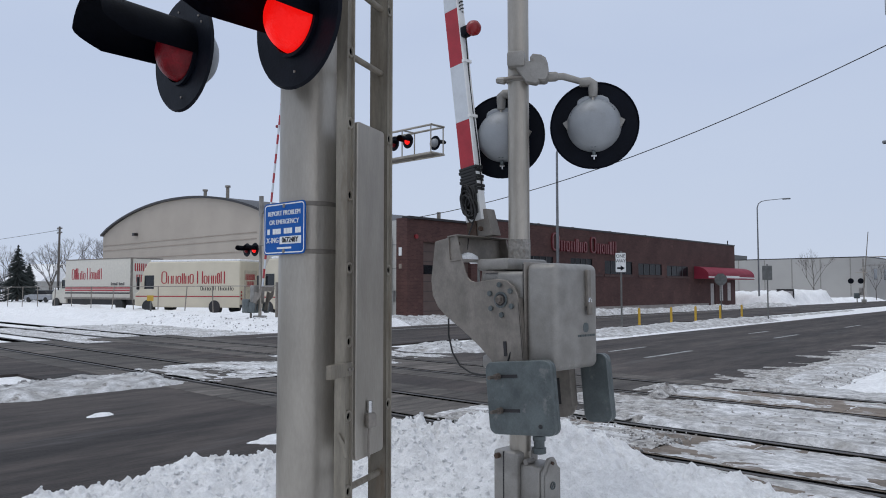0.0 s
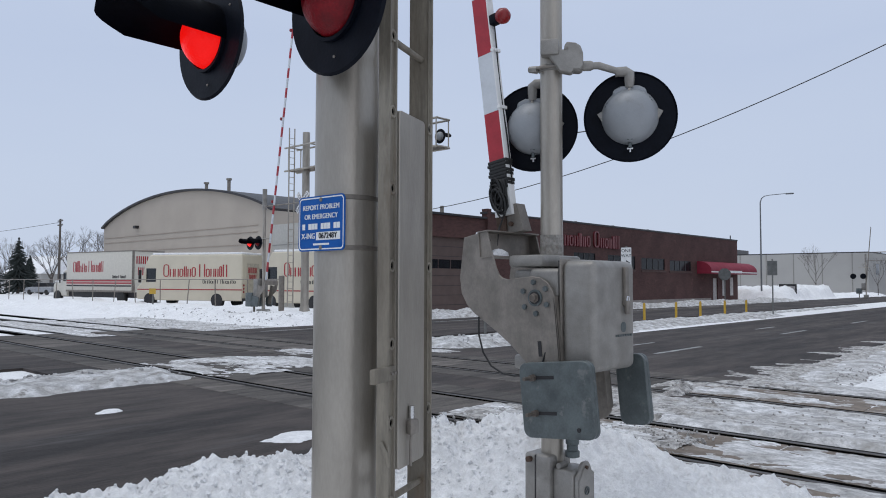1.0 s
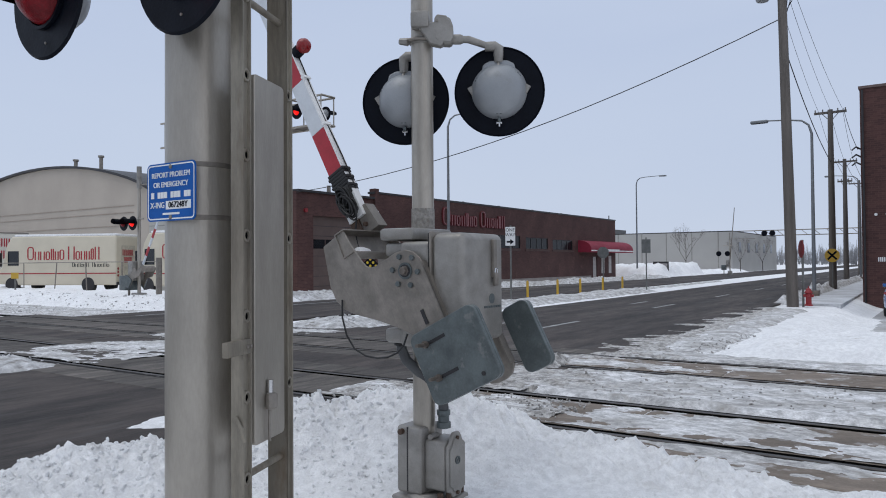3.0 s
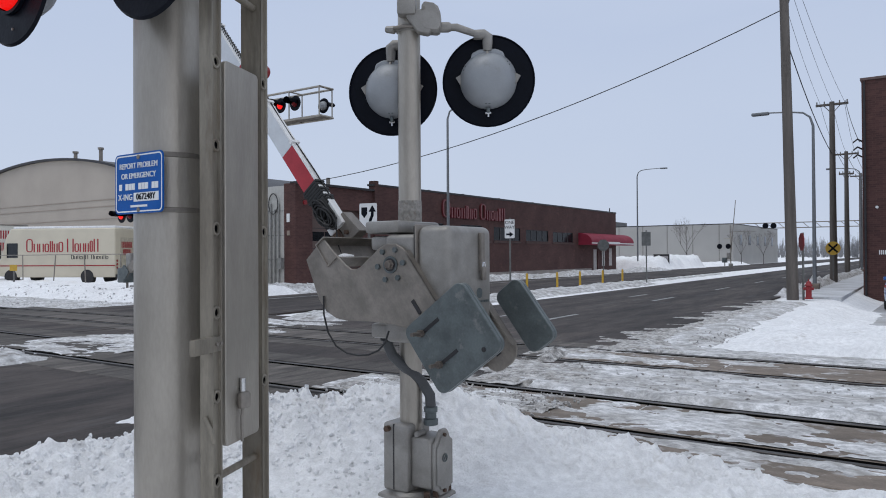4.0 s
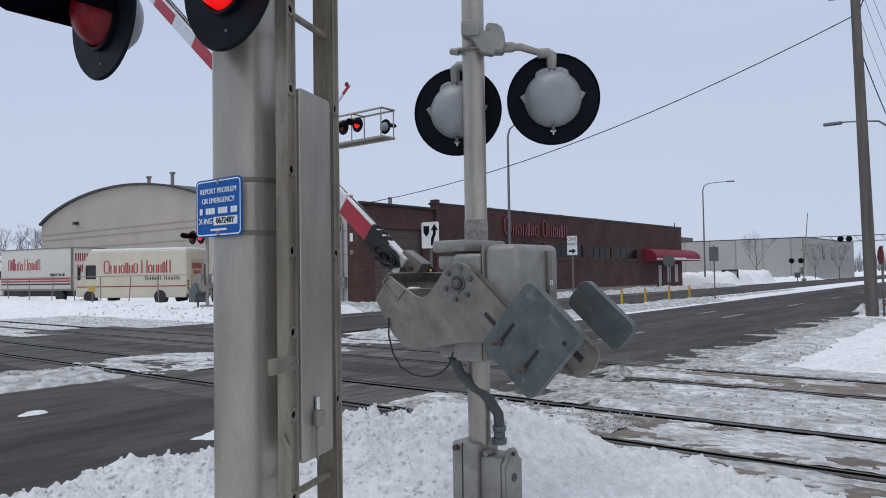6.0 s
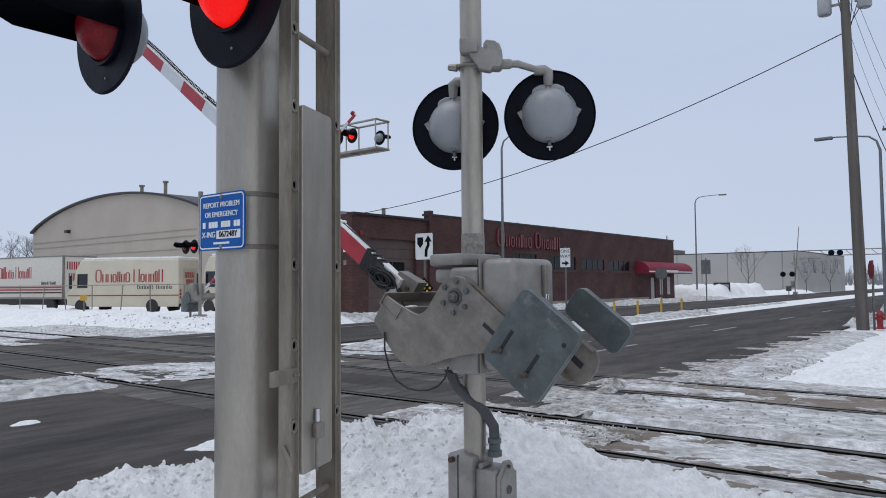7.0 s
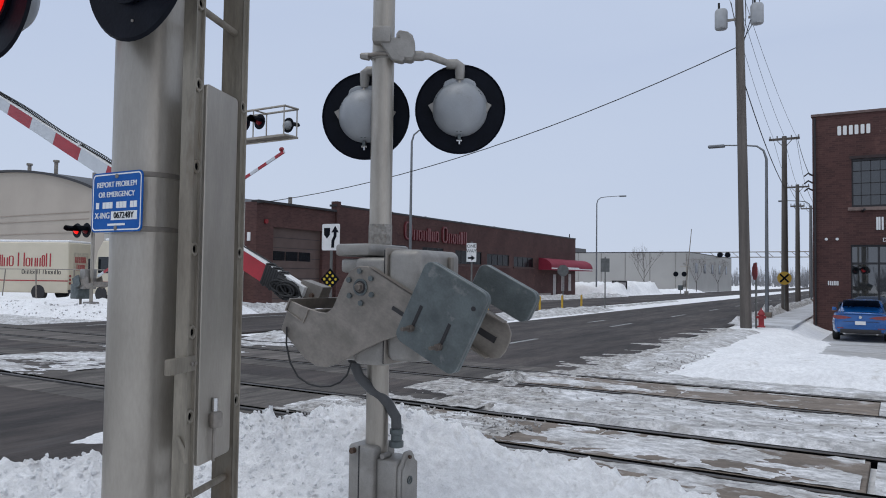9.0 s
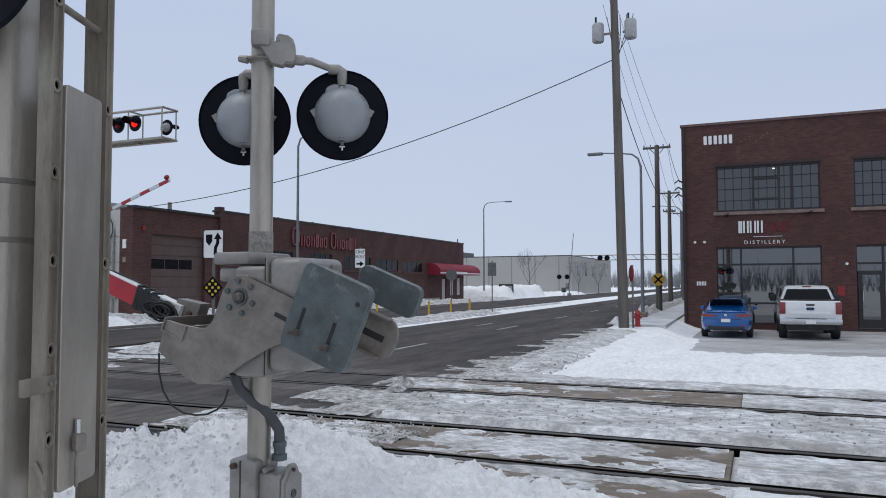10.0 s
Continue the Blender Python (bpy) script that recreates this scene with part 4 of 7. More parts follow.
# ---- flashing lights ----
def crossing_light(parent, m, lens_states, disc_r=0.295, far=False):
    """Black disc, hood and housing; local +z is the way the light faces. Returns the turning lens, half lit and half dark."""
    base = new("light")
    base.parent, base.matrix_basis = parent, m
    base["label"] = "round black crossing light with a hooded red lens"
    seg = 20 if far else 48
    ring = bmesh.new()
    prof = [(0.153, 0.0), (disc_r - 0.01, 0.0), (disc_r, -0.012), (disc_r - 0.004, -0.014), (disc_r - 0.012, -0.004), (0.153, -0.004), (0.153, 0.0)]
    merge(ring, lathe(prof, seg))
    for f in [f for f in ring.faces if len(f.verts) > 4]:
        ring.faces.remove(f)
    part("background", ring, BLACK, base)
    part("housing", lathe([(0.180, -0.004), (0.180, -0.030), (0.174, -0.040), (0.163, -0.080), (0.142, -0.115), (0.110, -0.146), (0.06, -0.169), (0.0, -0.175)], seg), HOUSING, base, "grey cast housing")
    part("lens_ring", lathe([(0.165, 0.002), (0.165, 0.02), (0.15, 0.02), (0.15, 0.002)], seg), BLACK, base)
    hood = bmesh.new()
    n, rows = (14 if far else 40), 6
    grid = []
    for k in range(n + 1):
        a = radians(-12 + 204 * k / n)
        top = smooth01((math.sin(a) + 0.5) / 0.75)
        length = 0.26 + 0.21 * top
        grid.append([(math.cos(a) * (0.165 + 0.012 * j / rows), math.sin(a) * (0.165 + 0.012 * j / rows) + 0.01 * (j / rows), length * j / rows) for j in range(rows + 1)])
    out = [[hood.verts.new(p) for p in g] for g in grid]
    for a, b in zip(out, out[1:]):
        for j in range(rows):
            hood.faces.new((a[j], b[j], b[j + 1], a[j + 1]))
    bmesh.ops.solidify(hood, geom=hood.faces[:], thickness=0.004)
    part("hood", hood, BLACK, base)
    if not far:
        part("housing_cap", prism([(-0.115, 0.10), (-0.10, 0.165), (-0.055, 0.188), (0.055, 0.188), (0.10, 0.165), (0.115, 0.10)], pose(0, 0, -0.075), 0.045, 0.008), HOUSING, base)
        part("stem_rib", prism([(0.19, -0.03), (0.19, -0.085), (0.06, -0.125), (0.10, -0.03)], Matrix(((0, 0, 1, -0.008), (1, 0, 0, 0), (0, 1, 0, 0), (0, 0, 0, 1))), 0.016, 0.003), ALU_CASE, base)
        for a in (25, 145, 270):
            for da in (-4, 4):
                part("clip", box(-0.006, 0.006, -0.012, 0.012, -0.088, -0.074, m=pose(0, 0, 0, 0, 0, a + da - 90) @ Matrix.Translation((0, 0.150, 0.0))), WEIGHT, base, smooth=False)
        for a in (12, 24, 80, 92, 134, 250):
            part("bolt", lathe([(0.006, 0.0), (0.006, 0.004), (0.003, 0.005)], 8, pose(0.225 * math.cos(radians(a + 20)), 0.225 * math.sin(radians(a + 20)), 0)), GALV, base)
    ball = bmesh.new()
    bmesh.ops.create_uvsphere(ball, u_segments=seg, v_segments=seg // 2, radius=0.148)
    bmesh.ops.transform(ball, matrix=pose(0, 0, 0, 90), verts=ball.verts)
    me = bpy.data.meshes.new("lens")
    ball.to_mesh(me)
    ball.free()
    me.materials.append(LENS_OFF)
    me.materials.append(LENS_ON_FAR if far else LENS_ON)
    for p in me.polygons:
        p.use_smooth = True
        p.material_index = 1 if p.center.z < 0 else 0
    lens = new("lens", me)
    lens.parent = base
    lens.matrix_basis = pose(0, 0, -0.02)
    lens["label"] = "round red signal lens"
    LENSES.append((lens, lens_states))
    return base


LENSES = []
FACE_BACK = Matrix(((0, 0, -1, 0), (-1, 0, 0, 0), (0, 1, 0, 0), (0, 0, 0, 1)))  # local z to -x, local y up


# ---- cantilever mast beside the camera ----
def near_mast():
    X, Y = 2.10, 2.77
    t = empty("signal_mast", pose(X, Y, 0), "thick grey aluminium crossing signal mast with ladder", "signal mast")
    part("pole", lathe([(0.1365, -0.1), (0.1365, 7.0)], 64), ALU, t, smooth=True)
    for z in (1.955, 1.745):
        part("band", lathe([(0.1375, z - 0.010), (0.1395, z - 0.008), (0.1395, z + 0.008), (0.1375, z + 0.010)], 48), GALV, t)
    # ladder: two channel rails, rungs, guard plate
    L, R = Vector((2.04 - X, 2.455 - Y, 0)), Vector((2.385 - X, 2.59 - Y, 0))
    d = (R - L).normalized()
    out = Vector((d.y, -d.x, 0))
    for c, sgn in ((L, 1), (R, -1)):
        m = Matrix(((d.x, -out.x, 0, c.x), (d.y, -out.y, 0, c.y), (0, 0, 1, 0), (0, 0, 0, 1)))
        deep = 0.03 if sgn > 0 else 0.065
        chan = [(-0.033, -deep + 0.03), (-0.033, -0.03), (-0.024, -0.03), (-0.021, -0.020), (0.021, -0.020), (0.024, -0.03), (0.033, -0.03), (0.033, deep - 0.01), (0.027, deep - 0.01), (0.027, -0.012), (-0.027, -0.012), (-0.027, deep - 0.01), (-0.033, deep - 0.01)]
        if sgn > 0:
            chan = chan[1:]
        rail = part("ladder_rail", prism(chan, m @ pose(0, 0, -0.1), 7.1), LADDER, t, "weathered channel ladder rail", smooth=False)
        for k in range(16):
            z = 0.448 + 0.305 * k
            if sgn > 0 or k % 2 == 0:
                part("rung_end", lathe([(0.026, 0.0), (0.026, 0.008), (0.023, 0.011), (0.017, 0.010), (0.0145, 0.004), (0.0145, 0.002)], 18, m @ pose(0, -0.020, z, 90)), LADDER, rail, "flared rung end")
                # solid black disc: the shade inside the hole is painted
                part("rung_hole", lathe([(0.0135, 0.001), (0.0135, 0.0035)], 16, m @ pose(0, -0.020, z, 90)), GAP, rail, "black disc painting the shade inside the rung hole")
    for k in range(16):
        z = 0.448 + 0.305 * k
        part("rung", rod(L + d * 0.02 + Vector((0, 0, z)), R - d * 0.02 + Vector((0, 0, z)), 0.014), LADDER, t)
    c = (L + R) / 2
    mp = Matrix(((d.x, 0, -out.x, c.x + out.x * 0.028 + d.x * 0.0), (d.y, 0, -out.y, c.y + out.y * 0.028), (0, 1, 0, 1.58), (0, 0, 0, 1)))
    plate = part("guard_plate", prism(rounded(0.262, 1.44, 0.02), mp @ pose(0.008, 0, 0), 0.02, 0.003), ALU, t, "grey sheet ladder guard")
    part("padlock", box(-0.026, 0.026, -0.03, 0.0, 0.985, 1.05, 0.012, m=Matrix.Translation(c + out * 0.035 - d * 0.02)), GALV, plate, "worn steel padlock")
    part("hasp", rod(c + out * 0.04 - d * 0.02 + Vector((0, 0, 1.05)), c + out * 0.04 - d * 0.02 + Vector((0, 0, 1.10)), 0.012), CHROME, plate)
    part("padlock_chain", tube([c + out * 0.04 - d * 0.02 + Vector((0, 0, 1.0)), c + out * 0.042 - d * 0.03 + Vector((0, 0, 0.95)), c + out * 0.04 - d * 0.025 + Vector((0, 0, 0.86))], 0.006), GALV, plate)
    # stand-off bracket
    for z in (1.25, 4.4):
        part("bracket", box(-0.15, 0.028, -0.012, 0.012, z - 0.028, z + 0.028, 0.004, m=Matrix(((d.x, -out.x, 0, L.x + out.x * 0.02), (d.y, -out.y, 0, L.y + out.y * 0.02), (0, 0, 1, 0), (0, 0, 0, 1)))), LADDER, t, "bolted ladder stand-off bracket")
        for s in (-0.012, 0.014):
            part("bracket_bolt", rod(L + d * s + out * 0.03 + Vector((0, 0, z)), L + d * s + out * 0.04 + Vector((0, 0, z)), 0.007), GALV, t)
    part("hook", tube([L - d * 0.04 + Vector((0, 0, 0.99)), L - d * 0.045 + out * 0.03 + Vector((0, 0, 0.94)), L - d * 0.03 + out * 0.03 + Vector((0, 0, 0.90))], 0.01), LADDER, t)
    # sign
    ms = face_minus_x(1.945 - X, 2.742 - Y, 1.845)
    sg = part("sign_panel", prism(rounded(0.305, 0.228, 0.022), ms, 0.004), BLUE_SIGN, t, "blue emergency notice panel with white lettering", smooth=False)
    bm = bmesh.new()
    oa, ia = rounded(0.293, 0.216, 0.018), rounded(0.283, 0.206, 0.014)
    va = [bm.verts.new((*p, 0.0048)) for p in oa]
    vb = [bm.verts.new((*p, 0.0048)) for p in ia]
    for k in range(len(va)):
        bm.faces.new((va[k], va[(k + 1) % len(va)], vb[(k + 1) % len(va)], vb[k]))
    bmesh.ops.transform(bm, matrix=ms, verts=bm.verts)
    part("sign_border", bm, WHITE, sg, smooth=False)
    for body, size, y in (("REPORT PROBLEM", 0.0295, 0.066), ("OR EMERGENCY", 0.0295, 0.028)):
        text("sign_text", body, size, ms @ pose(0, y, 0.0045), WHITE, sg)
    for k in range(12):
        if k not in (1, 5, 9):
            part("number_bar", box(-0.009, 0.009, -0.012, 0.012, 0.004, 0.0055, m=ms @ pose(-0.115 + k * 0.0208, -0.012, 0)), WHITE, sg, smooth=False)
    text("sign_text", "X-ING", 0.033, ms @ pose(-0.083, -0.052, 0.0045), WHITE, sg)
    part("number_plate", box(-0.03, 0.125, -0.069, -0.036, 0.004, 0.0052, m=ms), WHITE, sg, "white number field", smooth=False)
    text("sign_text", "067248Y", 0.033, ms @ pose(0.048, -0.0525, 0.0055), BLACK, sg)
    part("text_bar", box(-0.05, 0.055, -0.090, -0.082, 0.004, 0.0052, m=ms), WHITE, sg, smooth=False)
    for y in (0.098, -0.1):
        part("rivet", lathe([(0.009, 0), (0.009, 0.004), (0.004, 0.007)], 12, ms @ pose(0, y, 0.003)), GALV, sg)
    # crossarm and lights
    part("crossarm", rod((-0.12, -0.22, 3.16), (-0.12, 0.76, 3.16), 0.025), ALU, t)
    part("crossarm_clamp", box(-0.17, 0.0, -0.07, 0.07, 3.08, 3.24, 0.015), ALU_CASE, t)
    for y, z, st in ((3.535 - Y, 2.772, 0), (2.57 - Y, 2.71, 1)):
        part("stem", tube([(-0.12, y, 3.16), (-0.13, y, 3.0), (-0.14, y, z + 0.19)], 0.03), ALU_CASE, t)
        b = crossing_light(t, Matrix.Translation((1.865 - X, y, z)) @ FACE_BACK, st)


near_mast()


# ---- gate mast with its mechanism ----
MX, MY = 4.02, 3.04
PIVOT = Vector((4.10, 2.905, 1.515))


def gate_mast():
    t = empty("gate_mast", pose(MX, MY, 0), "grey crossing gate mast with signal lights and mechanism case", "crossing gate")
    part("pole", lathe([(0.0705, 0.1), (0.0705, 4.6)], 48), ALU, t, smooth=True)
    part("pole_joint", lathe([(0.0735, 1.74), (0.0745, 1.75), (0.0745, 1.90), (0.0735, 1.91)], 40), mat("peeling_joint", (0.36, 0.34, 0.31), 0.7, 0.2, var=0.4, scale=25, spots=0.4, spot_color=(0.2, 0.17, 0.14)), t, "pole joint with peeling paint")
    part("pole_cap", lathe([(0.074, 4.6), (0.074, 4.63), (0.0, 4.66)], 32), ALU, t)
    # crossarm, junction box, lights facing away
    face = Matrix(((0.53, 0, -0.85, 0), (-0.85, 0, -0.53, 0), (0, 1, 0, 0), (0, 0, 0, 1)))
    hub = part("junction_box", box(-0.062, 0.055, 3.045, 3.15, 0.05, 0.14, 0.016, m=face), ALU_CASE, t, "cast junction box clamped to the pole")
    part("clamp_web", prism([(-0.04, 3.09), (0.10, 3.08), (0.15, 2.95), (0.13, 2.925), (0.06, 2.94), (0.02, 3.0)], face @ pose(0, 0, 0.05), 0.07, 0.008), ALU_CASE, hub)
    part("box_body", prism([(0.085, 2.96), (0.085, 3.10), (0.105, 3.125), (0.185, 3.115), (0.205, 3.06), (0.205, 2.97), (0.19, 2.945), (0.12, 2.95)], face @ pose(0, 0, 0.0), 0.10, 0.01), ALU_CASE, hub)
    part("box_cover", prism([(0.088, 2.975), (0.088, 3.105), (0.105, 3.128), (0.165, 3.118), (0.205, 3.055), (0.205, 2.975), (0.19, 2.95), (0.12, 2.955)], face @ pose(0, 0, 0.103), 0.018, 0.005), ALU_CASE, hub, "eight-sided cast cover")
    part("cover_screw", rod(face @ Vector((0.105, 3.085, 0.115)), face @ Vector((0.105, 3.085, 0.13)), 0.008), GALV, hub)
    part("hub_spigot", lathe([(0.028, 0.0), (0.032, 0.02), (0.032, 0.06), (0.026, 0.075)], 20, face @ pose(0.19, 2.985, 0.05) @ pose(0, 0, 0, 0, 90, 0)), ALU_CASE, hub)
    part("clamp", lathe([(0.072, 2.965), (0.082, 2.972), (0.082, 3.0), (0.072, 3.007)], 32), ALU_CASE, t)
    part("u_bolt", tube([face @ Vector((r, 2.985, c)) for r, c in ((0.05, 0.09), (-0.03, 0.088), (-0.085, 0.06), (-0.125, 0.03))], 0.011), GALV, t)
    part("clamp_nut", rod(face @ Vector((-0.085, 2.975, 0.05)), face @ Vector((-0.14, 2.985, 0.03)), 0.026, 0.02, 6), ALU_CASE, t, smooth=False)
    a = Vector((4.355 - MX, 2.66 - MY, 2.675))
    b = Vector((4.115 - MX, 3.245 - MY, 2.645))
    elbow = a + Vector((-0.06, -0.03, 0.0))
    part("arm", tube([face @ Vector((0.20, 2.985, 0.05)), face @ Vector((0.30, 2.985, 0.045)), (elbow.x - 0.03, elbow.y + 0.05, 2.955), (elbow.x, elbow.y, 2.95)], [0.022, 0.024, 0.021, 0.021], 14), ALU_CASE, t)
    part("elbow", tube([(elbow.x - 0.045, elbow.y + 0.075, 2.955), (elbow.x - 0.012, elbow.y + 0.02, 2.955), (elbow.x, elbow.y, 2.94), (elbow.x, elbow.y, 2.90), (elbow.x, elbow.y, 2.85)], [0.031, 0.033, 0.034, 0.032, 0.027], 16), ALU_CASE, t)
    elbow = b + Vector((-0.06, -0.03, 0.0))
    part("arm", tube([(0.0, 0.05, 2.965), (elbow.x + 0.03, elbow.y - 0.06, 2.93), (elbow.x, elbow.y, 2.925)], 0.021, 14), ALU_CASE, t)
    part("elbow", tube([(elbow.x + 0.03, elbow.y - 0.07, 2.928), (elbow.x + 0.008, elbow.y - 0.02, 2.928), (elbow.x, elbow.y, 2.912), (elbow.x, elbow.y, 2.875), (elbow.x, elbow.y, 2.82)], [0.031, 0.033, 0.034, 0.032, 0.027], 16), ALU_CASE, t)
    turn = Matrix.Rotation(radians(27), 4, "Z") @ Matrix(((0, 0, 1, 0), (1, 0, 0, 0), (0, 1, 0, 0), (0, 0, 0, 1)))
    for p, st in ((a, 0), (b, 1)):
        li = crossing_light(t, Matrix.Translation(p) @ turn, st)
        part("latch", box(-0.010, 0.010, -0.205, -0.175, -0.06, -0.02, 0.004), WEIGHT, li)
        part("latch_bolt", rod((-0.018, -0.21, -0.04), (0.018, -0.21, -0.04), 0.008), CHROME, li)
        part("latch_bolt", rod((0, -0.235, -0.04), (0, -0.20, -0.04), 0.007), CHROME, li)
        for s in (-1, 1):
            part("lug", prism([(0.172 * s, 0.02), (0.205 * s, 0.0), (0.172 * s, -0.055)], pose(0, 0.02, -0.045), 0.02), ALU_CASE, li)
    # mechanism case
    x0, x1 = 3.70 - MX, 4.15 - MX
    case = part("case", box(x0, x1, 2.765 - MY, 2.99 - MY, 1.06, 1.69, 0.03, seg=4), ALU_CASE, t, "cast aluminium gate mechanism case")
    door = part("case_door", box(x0 - 0.008, x1 + 0.01, 2.525 - MY, 2.75 - MY, 1.095, 1.735, 0.045, seg=5), ALU_CASE, t, "rounded grey case door")
    part("door_flange", box(x0 - 0.014, x1 + 0.016, 2.742 - MY, 2.758 - MY, 1.075, 1.745, 0.006), GALV, door)
    part("seal", box(x0 - 0.006, x1 + 0.008, 2.756 - MY, 2.768 - MY, 1.075, 1.735), RUBBER, door, smooth=False)
    hx = 4.02 - MX
    part("hasp", box(hx - 0.020, hx + 0.020, 2.500 - MY, 2.527 - MY, 1.47, 1.70, 0.008), GALV, door, "padlocked steel hasp")
    part("padlock", box(hx - 0.022, hx + 0.022, 2.49 - MY, 2.512 - MY, 1.42, 1.50, 0.008), GALV, door)
    part("shackle", tube([(hx - 0.013, 2.50 - MY, 1.50), (hx - 0.01, 2.50 - MY, 1.525), (hx + 0.01, 2.50 - MY, 1.525), (hx + 0.013, 2.50 - MY, 1.50)], 0.006), CHROME, door)
    for k in range(7):
        part("maker_bar", box(hx - 0.10 + k * 0.028, hx - 0.08 + k * 0.028, 2.521 - MY, 2.527 - MY, 1.29, 1.303), WEIGHT, door, smooth=False)
    part("maker_mark", prism(rounded(0.06, 0.06, 0.026), face_minus_y(hx - 0.01, 2.529 - MY, 1.345), 0.006), WEIGHT, door)
    part("back_clamp", box(3.72 - MX, 4.15 - MX, 2.90 - MY, 3.16 - MY, 1.70, 1.775, 0.02), ALU_CASE, t)
    part("back_clamp", box(3.74 - MX, 4.15 - MX, 2.96 - MY, 3.13 - MY, 1.60, 1.685, 0.02), ALU_CASE, t)
    part("back_clamp", box(3.76 - MX, 4.15 - MX, 2.96 - MY, 3.15 - MY, 1.07, 1.16, 0.02), ALU_CASE, t)
    part("shaft", rod((3.66 - MX, PIVOT.y - MY, PIVOT.z), (4.185 - MX, PIVOT.y - MY, PIVOT.z), 0.035), GALV, t)
    # base junction box
    bb = part("base_box", box(-0.125, 0.125, -0.06, 0.13, 0.115, 0.535, 0.022, seg=3), ALU_CASE, t, "split cast junction box at the pole foot")
    part("box_seam", box(-0.128, 0.128, 0.038, 0.045, 0.13, 0.53), DARK_TRIM, bb, smooth=False)
    part("box_cover", box(-0.085, 0.13, -0.205, -0.055, 0.15, 0.46, 0.02, seg=3), ALU_CASE, bb)
    cover = [(-0.1, -0.15), (-0.06, -0.165), (-0.045, -0.195), (0.045, -0.195), (0.06, -0.165), (0.1, -0.15), (0.1, 0.125), (0.07, 0.145), (0.055, 0.18), (0.03, 0.205), (-0.03, 0.205), (-0.055, 0.18), (-0.07, 0.145), (-0.1, 0.125)]
    lid = part("door", prism(cover, face_minus_y(0.03, -0.205, 0.30), 0.022, 0.006), ALU_CASE, bb, "shaped cast cover")
    part("cover_rib", prism([(x * 0.8, y * 0.82) for x, y in cover], face_minus_y(0.03, -0.227, 0.30), 0.006, 0.003), ALU_CASE, lid)
    part("maker_mark", lathe([(0.026, 0.0), (0.026, 0.006), (0.019, 0.006), (0.019, 0.0)], 20, face_minus_y(0.03, -0.232, 0.33)), WEIGHT, lid)
    part("maker_mark", box(-0.017, 0.017, -0.004, 0.004, 0, 0.006, m=face_minus_y(0.03, -0.232, 0.33) @ pose(0, 0, 0, 0, 0, 45)), WEIGHT, lid, smooth=False)
    for y in (0.47, 0.13):
        part("cover_screw", rod((0.03, -0.225, y), (0.03, -0.24, y), 0.013, seg=6), RUST, lid)
    part("box_bolt", rod((-0.155, 0.08, 0.50), (-0.10, 0.08, 0.50), 0.018), RUST, bb)
    part("box_hinge", rod((-0.08, -0.1, 0.475), (0.0, -0.1, 0.475), 0.018), ALU_CASE, bb)
    part("foot", box(-0.15, 0.17, -0.23, 0.16, 0.02, 0.10, 0.02), ALU_CASE, t)
    part("foot_neck", lathe([(0.14, 0.095), (0.115, 0.12)], 24, pose(0, -0.02, 0)), ALU_CASE, t)
    for x, y in ((-0.1, -0.19), (0.13, -0.19), (-0.02, -0.2)):
        part("foot_bolt", rod((x, y, 0.09), (x, y, 0.145), 0.02, seg=6), RUST, t)
    part("conduit_fitting", lathe([(0.03, 0.46), (0.045, 0.465), (0.045, 0.50), (0.035, 0.505), (0.035, 0.54), (0.042, 0.545), (0.042, 0.575), (0.028, 0.58)], 20, pose(0.03, -0.13, 0.055)), WEIGHT, t, "grey conduit fitting")
    part("conduit", tube([(0.03, -0.13, 0.62), (0.03, -0.125, 0.70), (0.0, -0.08, 0.79), (-0.06, 0.01, 0.88), (-0.11, 0.06, 0.95), (-0.13, 0.08, 1.02), (-0.13, 0.07, 1.10)], 0.033, 14), mat("grey_flex_conduit", (0.075, 0.077, 0.08), 0.6, var=0.2, scale=10, bump=0.3, fine=150), t, "flexible dark grey conduit")
    part("conduit_clip", lathe([(0.04, 1.04), (0.05, 1.045), (0.05, 1.09), (0.04, 1.095)], 20, pose(-0.13, 0.075, 0)), RUBBER, t)


gate_mast()



